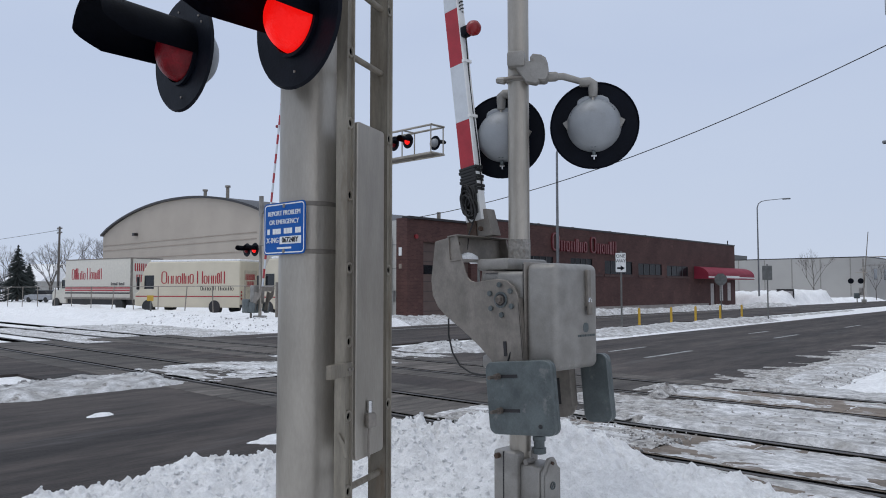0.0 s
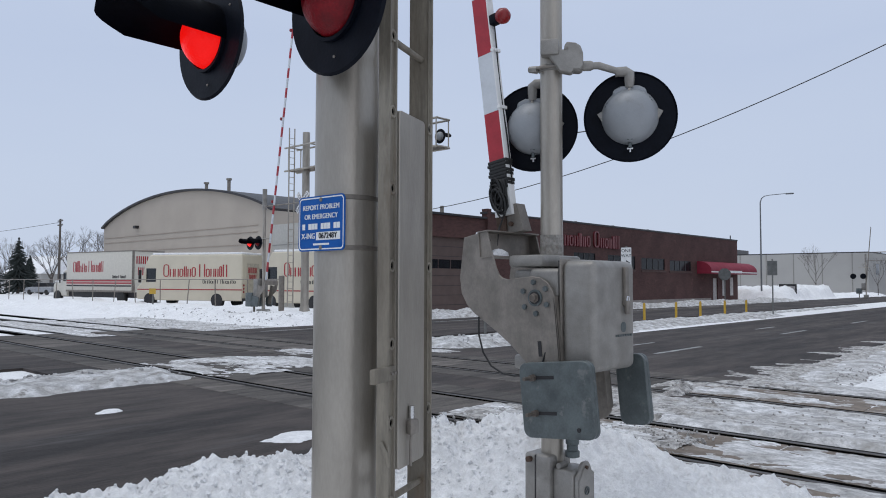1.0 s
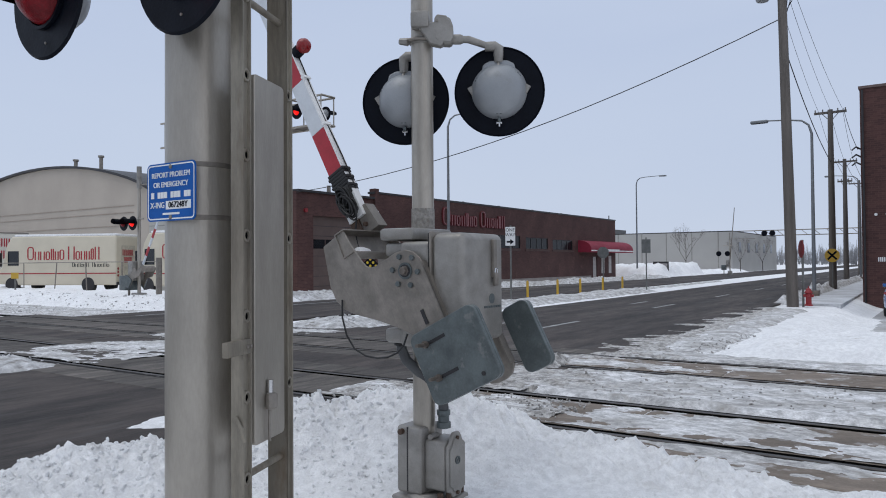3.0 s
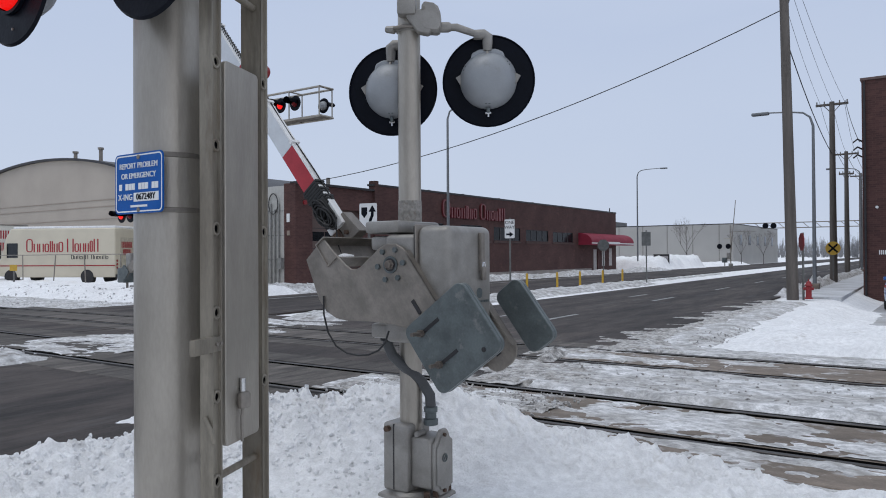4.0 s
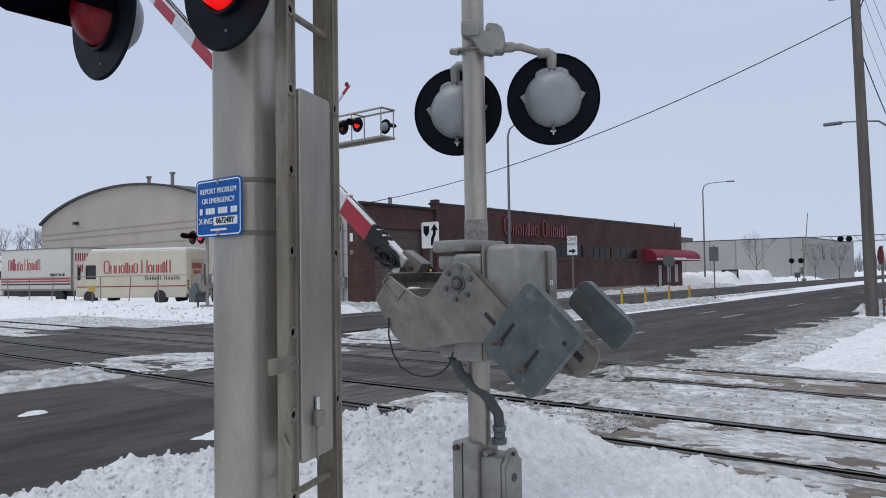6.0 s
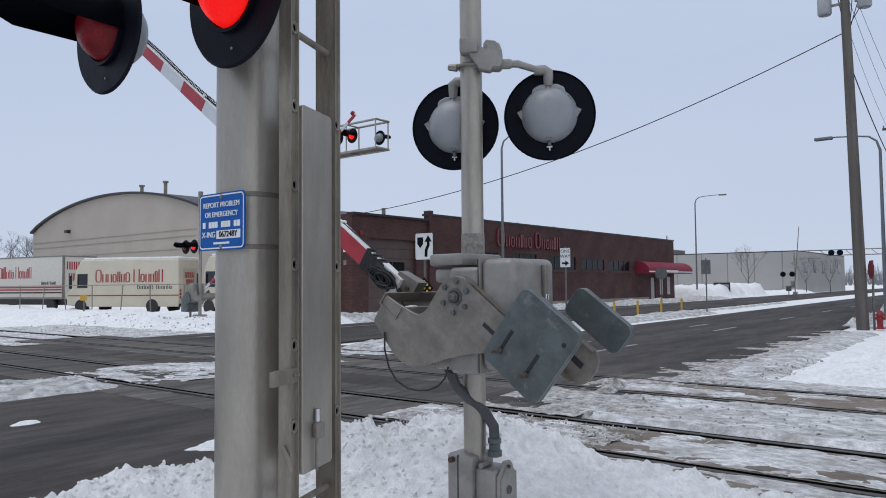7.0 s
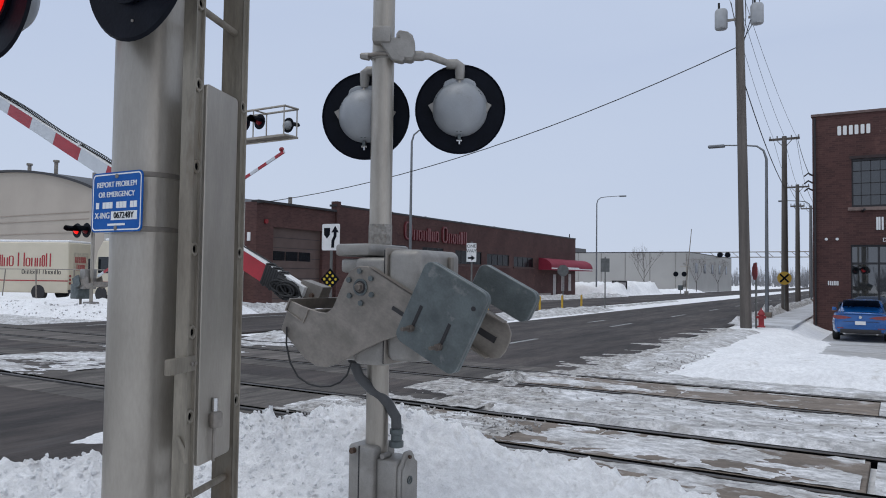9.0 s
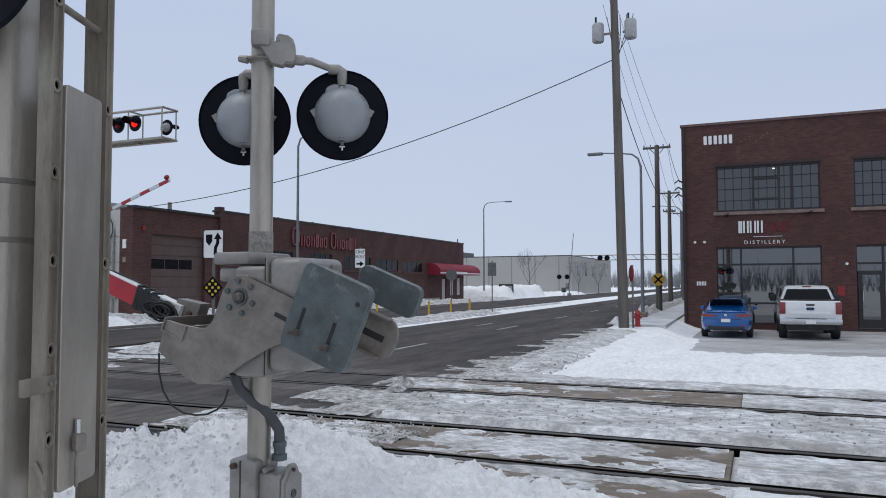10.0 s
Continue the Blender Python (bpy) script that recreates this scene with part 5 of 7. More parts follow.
def gate_arm():
    """Built upright about the shaft: x along the shaft, y the way the arm falls, z up the arm."""
    t = empty("boom_barrier", Matrix.Translation(PIVOT), "red and white striped boom barrier with steel counterweights", "boom barrier")
    hook = [(.525, .435), (.33, .45), (.312, .34), (.28, .21), (.262, .165), (.235, .142), (.2, .13), (.018, .13), (-.05, .115), (-.10, .075), (-.128, .02), (-.135, -.05), (-.135, -.66), (-.125, -.72), (-.09, -.76), (-.04, -.775), (.03, -.775), (.08, -.76), (.11, -.72), (.12, -.66), (.115, -.37), (.2, -.28), (.33, -.17), (.48, -.06), (.54, .0), (.58, .08), (.585, .18)]

    def side(x):
        return Matrix(((0, 0, 1, x), (1, 0, 0, 0), (0, 1, 0, 0), (0, 0, 0, 1)))
    for x, sgn in ((3.655 - PIVOT.x, -1), (4.175 - PIVOT.x, 1)):
        p = part("side_plate", prism(hook, side(x), 0.016, 0.003), GALV, t, "galvanised hook-shaped arm support plate", smooth=False)
        hub = x if sgn < 0 else x + 0.016
        part("hub", lathe([(0.031, 0.0), (0.031, 0.014), (0.024, 0.016), (0.024, 0.034), (0.018, 0.038), (0.0, 0.038)], 6, Matrix.Translation((hub, 0, 0)) @ pose(0, 0, 0, 0, 90 * sgn, 0)), STUD, p, smooth=False)
        part("hub_ring", rod((hub, 0, 0), (hub + sgn * 0.008, 0, 0), 0.050, seg=24), WEIGHT, p)
        part("hub_groove", rod((hub, 0, 0), (hub + sgn * 0.011, 0, 0), 0.038, seg=24), DARK_TRIM, p)
        for k in range(6):
            an = radians(60 * k + 30)
            part("bolt", rod((hub, 0.093 * math.cos(an), 0.093 * math.sin(an)), (hub + sgn * 0.015, 0.093 * math.cos(an), 0.093 * math.sin(an)), 0.017, seg=6), WEIGHT, p, smooth=False)
        part("slot", box(hub + sgn * 0.002 - 0.003, hub + sgn * 0.002 + 0.003, -0.015, 0.008, -0.345, -0.255), DARK_TRIM, p, smooth=False)
        # lips turned inwards make the lower arm a channel
        lip = x if sgn < 0 else x - 0.05
        part("lip", box(lip, lip + 0.066, -0.135, -0.127, -0.70, 0.0), GALV, p, smooth=False)
        part("lip", box(lip, lip + 0.066, 0.107, 0.115, -0.70, -0.38), GALV, p, smooth=False)
        inner = x + 0.016 if sgn < 0 else x
        part("slot", box(inner - 0.003, inner + 0.003, -0.02, 0.02, -0.69, -0.52), DARK_TRIM, p, smooth=False)
        part("inner_bolt", rod((inner, 0, -0.44), (inner - sgn * 0.03, 0, -0.44), 0.025, seg=6), RUST, p, smooth=False)
        for k in range(2):
            o = [(q[0] - 0.128, q[1] - 0.59) for q in rounded(0.485, 0.43, 0.05)] if sgn < 0 else [(q[0] - 0.27, q[1] - 0.59) for q in rounded(0.20, 0.43, 0.05)]
            px = hub + sgn * (0.010 + 0.030 * k)
            w = part("counterweight", prism(o, side(px if sgn > 0 else px - 0.027), 0.027, 0.004), WEIGHT, t, "blue-grey zinc-plated counterweight slab", smooth=False)
        face = hub + sgn * 0.0675
        for b in (-0.462, -0.664) if sgn < 0 else ():
            part("slot", box(face - 0.002, face + 0.002, -0.128, 0.028, b - 0.010, b + 0.010), DARK_TRIM, w, smooth=False)
            part("stud", rod((face - 0.01, 0.012, b), (face + sgn * 0.095, 0.012, b), 0.011), STUD, w, "worn threaded steel stud")
            part("nut", rod((face, 0.012, b), (face + sgn * 0.03, 0.012, b), 0.021, seg=6), STUD, w, smooth=False)
        part("hole", rod((face - 0.003, -0.267, -0.752), (face + 0.003, -0.267, -0.752), 0.013), DARK_TRIM, w)
    # cross channel between the plates, open towards the mast
    x0, x1 = 3.645 - PIVOT.x, 4.195 - PIVOT.x
    cy, cz = 0.40, 0.37
    mc = Matrix.Translation((0, cy, cz))
    bm = bmesh.new()
    add_box(bm, x0, x1, -0.008, 0.0, -0.085, 0.085, m=mc)
    add_box(bm, x0, x1, -0.085, -0.008, 0.077, 0.085, m=mc)
    add_box(bm, x0, x1, -0.095, -0.008, -0.085, -0.077, m=mc)
    ch = part("cross_channel", bm, GALV, t, "steel channel across the arm supports", smooth=False)
    part("channel_bolt", rod(mc @ Vector((x0 + 0.06, -0.008, 0.03)), mc @ Vector((x0 + 0.06, -0.04, 0.03)), 0.02, seg=6), RUST, ch)
    part("snow_lump", lathe([(0.0, -0.078), (0.05, -0.078), (0.045, -0.05), (0.02, -0.03), (0.0, -0.025)], 16, mc @ pose(x0 + 0.14, -0.05, 0) @ Matrix.Diagonal((1.9, 0.75, 1, 1))), SNOW, ch, "small snow lump")
    # arm bracket
    bm = bmesh.new()
    for x in (-0.02,):
        add_prism(bm, [(-0.16, 0.085), (0.0, 0.085), (-0.03, 0.27), (-0.12, 0.27)], mc @ Matrix(((0, 0, 1, x), (1, 0, 0, 0), (0, 1, 0, 0), (0, 0, 0, 1))), 0.09)
    br = part("arm_bracket", bm, GALV, t, "steel arm bracket with bolts", smooth=False)
    for z in (0.12, 0.2):
        part("bolt", rod(mc @ Vector((-0.04, -0.07, z + 0.02)), mc @ Vector((0.09, -0.07, z + 0.02)), 0.016, seg=6), RUST, br)
    part("foot_stub", box(-0.03, 0.05, -0.03, 0.05, 0.085, 0.30, m=mc), RUST, br, "rust-brown steel arm foot")
    # striped arm, tapering; it stands a little askew on its bracket
    first = set(t.children)
    ay, az = cy - 0.025, cz + 0.20
    z = az
    k = 0
    while z < 9.2:
        h = 0.41 if k else 0.30
        w0, w1 = 0.066 - 0.003 * (z - az) , 0.066 - 0.003 * (z + h - az)
        bm = bmesh.new()
        vs = []
        for zz, w in ((z, w0), (z + h - 0.001, w1)):
            vs.append([bm.verts.new((x, ay + y, zz)) for x, y in ((-0.028, -w), (0.032, -w), (0.032, w), (-0.028, w))])
        for q in range(4):
            bm.faces.new((vs[0][q], vs[0][(q + 1) % 4], vs[1][(q + 1) % 4], vs[1][q]))
        bm.faces.new(vs[0][::-1])
        bm.faces.new(vs[1])
        part("arm_stripe", bm, WHITE_SHEET if k % 2 == 0 and k else (WHITE if not k else RED_SHEET), t, smooth=False)
        part("arm_edge", box(-0.029, 0.033, ay - w0 - 0.006, ay - w0 + 0.004, z, z + h), WHITE, t, smooth=False)
        z += h
        k += 1
    # cable wrap, lights on the arm
    for q in range(9):
        zz = az + 0.18 + 0.022 * q
        part("tape_wrap", box(-0.039, 0.043, ay - 0.068 - 0.006 * (q % 3), ay + 0.066 + 0.007 * (q * 2 % 3), zz, zz + 0.0215, 0.004, m=pose(0, 0, 0, 0, 0, 0)), RUBBER, t)
    rnd = random.Random(4)
    for q in range(11):
        ry, rz, oy, oz = rnd.uniform(0.03, 0.06), rnd.uniform(0.05, 0.10), rnd.uniform(-0.03, 0.02), rnd.uniform(0.06, 0.17)
        tw = rnd.uniform(-0.5, 0.5)
        pts = [(-0.045 - 0.004 * q, ay + oy + ry * math.cos(a) + tw * rz * math.sin(a) * 0.4, az + oz + rz * math.sin(a)) for a in [2 * math.pi * i / 16 for i in range(17)]]
        part("cable_coil", tube(pts, 0.0065, 6), RUBBER, t, "coiled black cable")
    part("cable_pad", box(-0.05, -0.028, ay - 0.06, ay + 0.06, az + 0.04, az + 0.24, 0.01), RUBBER, t)
    part("cable", tube([(-0.04, ay - 0.03, az + 0.02), (-0.07, ay + 0.02, az - 0.1), (-0.09, ay + 0.03, az - 0.2)], 0.006, 6), RUBBER, t)
    part("arm_cable", tube([(0.015 * math.cos(q * 1.0472), ay - 0.078 + 0.015 * math.sin(q * 1.0472) + 0.006 * math.sin(q * 0.021), az + 1.5 + q * 0.0043) for q in range(1600)], 0.0045, 4), RUBBER, t, "coiled black spring cable along the arm")
    part("feed_cable", tube([(0.01, ay - 0.074 - 0.006 * math.sin(q * 0.9), az + 0.2 + q * 0.13) for q in range(10)], 0.005, 6), RUBBER, t)
    for zz in (az + 0.72, az + 1.12, az + 1.95, az + 2.8):
        part("cable_tie", box(-0.034, 0.038, ay - 0.085, ay - 0.055, zz, zz + 0.02), WHITE, t, smooth=False)
    for i, zz in enumerate((az + 1.34, az + 5.0, az + 8.4)):
        lt = part("arm_light", box(-0.03, 0.03, ay - 0.13, ay - 0.06, zz - 0.035, zz + 0.035, 0.01), BLACK, t, "red arm light on a black bracket")
        part("red_lens", lathe([(0.045, -0.03), (0.055, 0.0), (0.045, 0.03), (0.02, 0.05), (0.0, 0.052)], 20, pose(0, ay - 0.165, zz, 0, -90, 0)), mat("arm_light_lens", (0.26, 0.01, 0.014), 0.25, emit=(1, 0.02, 0.01, 0.02)), lt)
    lean = Matrix.Translation((-0.18, ay, az)) @ pose(0, 0, 0, -2.25) @ Matrix.Translation((0, -ay, -az))
    for o in t.children:
        if o not in first:
            o.matrix_basis = lean @ o.matrix_basis
    for o in (br,):
        o.matrix_basis = Matrix.Translation((-0.16, 0, 0))
    return t


GATE_ARM = gate_arm()
# black lead that hangs from the arm to the mechanism
LEAD = empty("hanging_cable", pose(0, 0, 0), "thin black cable hanging in a loop below the barrier", "cable")
LEAD_PTS = [(3.66, 2.965, 1.10), (3.65, 2.985, 1.03), (3.645, 3.03, 0.985), (3.64, 3.10, 0.955), (3.64, 3.18, 0.945), (3.64, 3.27, 0.952), (3.64, 3.36, 0.99), (3.64, 3.425, 1.07), (3.64, 3.46, 1.18), (3.645, 3.465, 1.29)]
part("lead", tube(LEAD_PTS, 0.006, 8), RUBBER, LEAD)


# ---- opposite crossing gate and cantilever ----
FAR_PIVOT = Vector((18.1, 27.5, 1.35))


def striped_arm(parent, length, side=-1, step=0.41, w=0.05):
    """Upright striped arm in local z, with small red lights."""
    z, k = 0.3, 0
    while z < length:
        h = min(step, length - z)
        part("arm_stripe", box(-0.02, 0.02, -w, w, z, z + h), RED_SHEET if k % 2 else WHITE_SHEET, parent, smooth=False)
        z += h
        k += 1
    for z in (3.7, 7.2, length - 0.1):
        part("arm_light", lathe([(0.06, -0.06), (0.08, 0), (0.06, 0.06)], 12, pose(0, side * (w + 0.07), z)), ORANGE_RED, parent)


def far_gate_mast(X, Y, top=5.6, lens=True):
    t = empty("gate_mast", pose(X, Y, 0), "grey crossing gate mast across the street with red flashers", "crossing gate")
    part("pole", rod((0, 0, 0), (0, 0, top), 0.07, seg=16), ALU, t)
    part("cap", rod((0, 0, top - 0.9), (0, 0, top), 0.10, seg=16), ALU_CASE, t)
    part("base", box(-0.22, 0.22, -0.22, 0.22, -0.1, 0.45, 0.03), ALU_CASE, t)
    part("case", box(-0.25, 0.3, 0.1, 0.42, 0.95, 1.75, 0.04), ALU_CASE, t, "grey gate mechanism case")
    part("case", box(-0.3, 0.3, 0.45, 0.95, 0.55, 1.15, 0.04), WEIGHT, t, "blue-grey junction case on a short post")
    part("case_post", rod((0, 0.7, -0.1), (0, 0.7, 0.55), 0.05), GALV, t)
    part("crossarm", rod((-0.1, -0.45, 3.45), (-0.1, 0.75, 3.45), 0.03), ALU, t)
    part("stay", rod((0, -2.9, top - 0.75), (0, 0.1, top - 0.75), 0.025), GALV, t)
    if lens:
        for y, st in ((0.62, 0), (0.0, 1)):
            crossing_light(t, Matrix.Translation((-0.3, y, 3.28)) @ FACE_BACK, st, far=True)
    return t


far_gate_mast(18.1, 27.62)


def far_arm():
    t = empty("boom_barrier", Matrix.Translation(FAR_PIVOT), "red and white striped boom barrier across the street", "boom barrier")
    striped_arm(t, 11.0, 1)
    for x in (-0.32, 0.3):
        part("side_plate", prism([(-0.45, 0.35), (-0.3, 0.37), (-0.22, 0.1), (0.08, 0.12), (0.13, -0.4), (0.15, -0.7), (-0.1, -0.7), (-0.14, -0.28), (-0.4, -0.05)], Matrix(((0, 0, 1, x), (1, 0, 0, 0), (0, 1, 0, 0), (0, 0, 0, 1))), 0.02), GALV, t, smooth=False)
        part("counterweight", prism(rounded(0.45, 0.42, 0.05), Matrix(((0, 0, 1, x - 0.05 if x < 0 else x + 0.02), (1, 0, 0, 0.12), (0, 1, 0, -0.58), (0, 0, 0, 1))), 0.06), WEIGHT, t, smooth=False)
    part("bracket", box(-0.3, 0.3, -0.42, -0.28, 0.2, 0.4), GALV, t, smooth=False)
    return t


FAR_ARM = far_arm()


def cantilever():
    X, Y = 20.9, 28.5
    t = empty("cantilever_signal", pose(X, Y, 0), "grey cantilever signal bridge over the far carriageway", "signal bridge")
    part("pole", rod((0, 0, 0), (0, 0, 8.6), 0.19, 0.17, seg=24), ALU, t)
    part("pole_foot", rod((0, 0, 0), (0, 0, 0.5), 0.34, 0.2, seg=8), ALU, t)
    for z in (6.85, 7.95):
        for x in (-0.35, 0.35):
            part("chord", rod((x, 1.2, z), (x, -8.75, z), 0.045, seg=8), ALU, t)
    for k in range(7):
        y = 0.9 - 1.6 * k
        for x in (-0.35, 0.35):
            part("truss_post", rod((x, y, 6.85), (x, y, 7.95), 0.03, seg=6), ALU, t)
        part("truss_tie", rod((-0.35, y, 6.85), (0.35, y, 6.85), 0.03, seg=6), ALU, t)
        part("truss_tie", rod((-0.35, y, 7.95), (0.35, y, 7.95), 0.03, seg=6), ALU, t)
    for z in (6.85, 7.95):
        part("end_rail", rod((-0.35, -8.75, z), (0.35, -8.75, z), 0.04, seg=8), ALU, t)
    part("walkway", box(-0.35, 0.35, -8.75, 1.2, 6.86, 6.9), GALV, t, "steel grating walkway", smooth=False)
    for x in (-0.3, -0.6):
        part("ladder_rail", rod((x, 0.5, 0.5), (x, 0.5, 8.8), 0.03, seg=8), ALU, t)
    for k in range(26):
        part("rung", rod((-0.6, 0.5, 0.7 + 0.305 * k), (-0.3, 0.5, 0.7 + 0.305 * k), 0.012, seg=6), ALU, t)
    for y, st in ((-6.7, 0), (-7.5, 1)):
        crossing_light(t, Matrix.Translation((-0.42, y, 7.45)) @ FACE_BACK, st, far=True)
    crossing_light(t, Matrix.Translation((0.42, -8.2, 7.4)) @ Matrix(((0, 0, 1, 0), (1, 0, 0, 0), (0, 1, 0, 0), (0, 0, 0, 1))), 0, far=True)
    for s in (-1, 1):
        m = face_minus_x(-0.25, -0.15, 5.3) @ pose(0, 0, 0, 0, 0, 45 * s)
        cb = part("crossbuck_board", box(-0.61, 0.61, -0.115, 0.115, 0.02 * (s + 1), 0.02 * (s + 1) + 0.02, m=m), WHITE, t, "white crossbuck board with black lettering", smooth=False)
        text("board_text", "CROSSING" if s < 0 else "RAIL   ROAD", 0.2, m @ pose(0, 0, 0.02 * (s + 1) + 0.021), BLACK, cb)


cantilever()

# distant gate, further down the street
g = far_gate_mast(93.0, 22.4, 5.0, lens=False)
part("arm_up", rod((0, 0, 1.5), (0, -0.6, 8.0), 0.06, 0.04), GALV, g)
for y in (0.9, -0.1):
    part("light", rod((-0.35, y + 0.3, 2.5), (-0.3, y + 0.3, 2.5), 0.31, seg=16), BLACK, g)


# ---- parked bakery vehicles ----
def letters(parent, x, y0, z0, widths, heights, gap, material, m):
    """Row of plain upright shapes in place of a brand name, on a side that faces local -x."""
    y = y0
    for k, (w, h) in enumerate(zip(widths, heights)):
        if h:
            part("brand_shape", (ring, stems, stems)[k % 3](w, h, 0.075 if h > 0.3 else 0.035, m @ face_minus_x(x, y - w / 2, z0 + h / 2), 0.012), material, parent, smooth=False)
        y -= w + gap


VAN_RED = mat("brand_red", (0.36, 0.012, 0.025), 0.45, var=0.1)


def wheel(parent, x, y, r, w, inner=0.6):
    """Tyre and rim, axle along local x."""
    o = part("wheel", lathe([(r * 0.6, -w / 2), (r * 0.93, -w / 2), (r, -w / 3), (r, w / 3), (r * 0.93, w / 2), (r * 0.6, w / 2)], 24, Matrix.Translation((x, y, r)) @ pose(0, 0, 0, 0, 90, 0)), RUBBER, parent, "black tyre")
    part("rim", lathe([(0.02, -w * 0.4), (r * inner, -w * 0.42), (r * inner, w * 0.42), (0.02, w * 0.4)], 20, Matrix.Translation((x, y, r)) @ pose(0, 0, 0, 0, 90, 0)), mat("wheel_rim", (0.32, 0.32, 0.33), 0.4, 0.6), o)
    return o


def step_van(C, rz, L=6.9, label="cream delivery step van with red lettering and snow on its roof"):
    """Origin at the near rear corner; length along +y, width along +x."""
    t = empty("delivery_van", pose(C[0], C[1], 0, 0, 0, rz), label, "van", "bakery vehicles")
    H, W = 3.3, 2.45
    body = bmesh.new()
    add_prism(body, [(0, 0.45), (L - 1.0, 0.45), (L, 0.55), (L, 1.25), (L - 0.35, 1.5), (L - 0.65, 2.75), (L - 1.0, H), (0, H)], Matrix(((0, 0, 1, 0), (1, 0, 0, 0), (0, 1, 0, 0), (0, 0, 0, 1))), W, 0.05)
    b = part("body", body, CREAM, t, smooth=False)
    part("roof_snow", box(0.06, W - 0.06, 0.05, L - 1.1, H - 0.01, H + 0.13, 0.06), SNOW, t, "snow layer on the roof")
    letters(b, 0, L - 2.0, 1.92, (0.42, 0.3, 0.3, 0.28, 0.2, 0.25, 0.3, 0.14, 0.42, 0.28, 0.28, 0.24, 0.2, 0.3), (0.78, 0.5, 0.5, 0.5, 0.65, 0.5, 0.6, 0, 0.78, 0.5, 0.5, 0.5, 0.65, 0.75), 0.05, VAN_RED, Matrix.Identity(4))
    letters(b, 0, 2.75, 1.5, (0.16,) * 13, (0.25, 0.18, 0.22, 0.18, 0.18, 0.25, 0, 0.25, 0.18, 0.18, 0.18, 0.25, 0.18), 0.02, DARK_TRIM, Matrix.Identity(4))
    part("stripe", box(-0.012, -0.001, 0.0, L - 0.1, 1.1, 1.16), VAN_RED, b, smooth=False)
    part("side_window", box(-0.014, 0.0, L - 1.45, L - 0.75, 1.6, 2.45), GLASS_DARK, b, smooth=False)
    part("mirror", box(-0.4, -0.2, L - 0.55, L - 0.45, 1.55, 2.35, 0.03), DARK_TRIM, b)
    part("rear_door", box(0.5, 1.95, -0.02, 0.0, 0.6, 2.75, 0.01), mat("cream_door", (0.55, 0.50, 0.40), 0.5), b, smooth=False)
    for k in range(5):
        part("brand_shape", stems(0.17, 0.36, 0.05, face_minus_y(0.7 + 0.22 * k, -0.021, 2.33), 0.015), VAN_RED, b, smooth=False)
        if k < 4:
            part("brand_shape", stems(0.17, 0.34, 0.05, face_minus_y(0.85 + 0.22 * k, -0.021, 1.9), 0.015), VAN_RED, b, smooth=False)
    for z in (1.0, 1.2, 1.4):
        part("tail_lamp", rod((0.18, -0.03, z), (0.18, 0, z), 0.07), ORANGE_RED, b)
    part("bumper", box(0, W, -0.12, 0.0, 0.45, 0.62, 0.02), DARK_TRIM, t)
    for y in (1.75, L - 1.0):
        part("wheel_arch", rod((-0.012, y, 0.50), (0.05, y, 0.50), 0.40, seg=24), DARK_TRIM, b)
        for x in (0.14, W - 0.14):
            wheel(t, x, y, 0.42, 0.26)
    return t


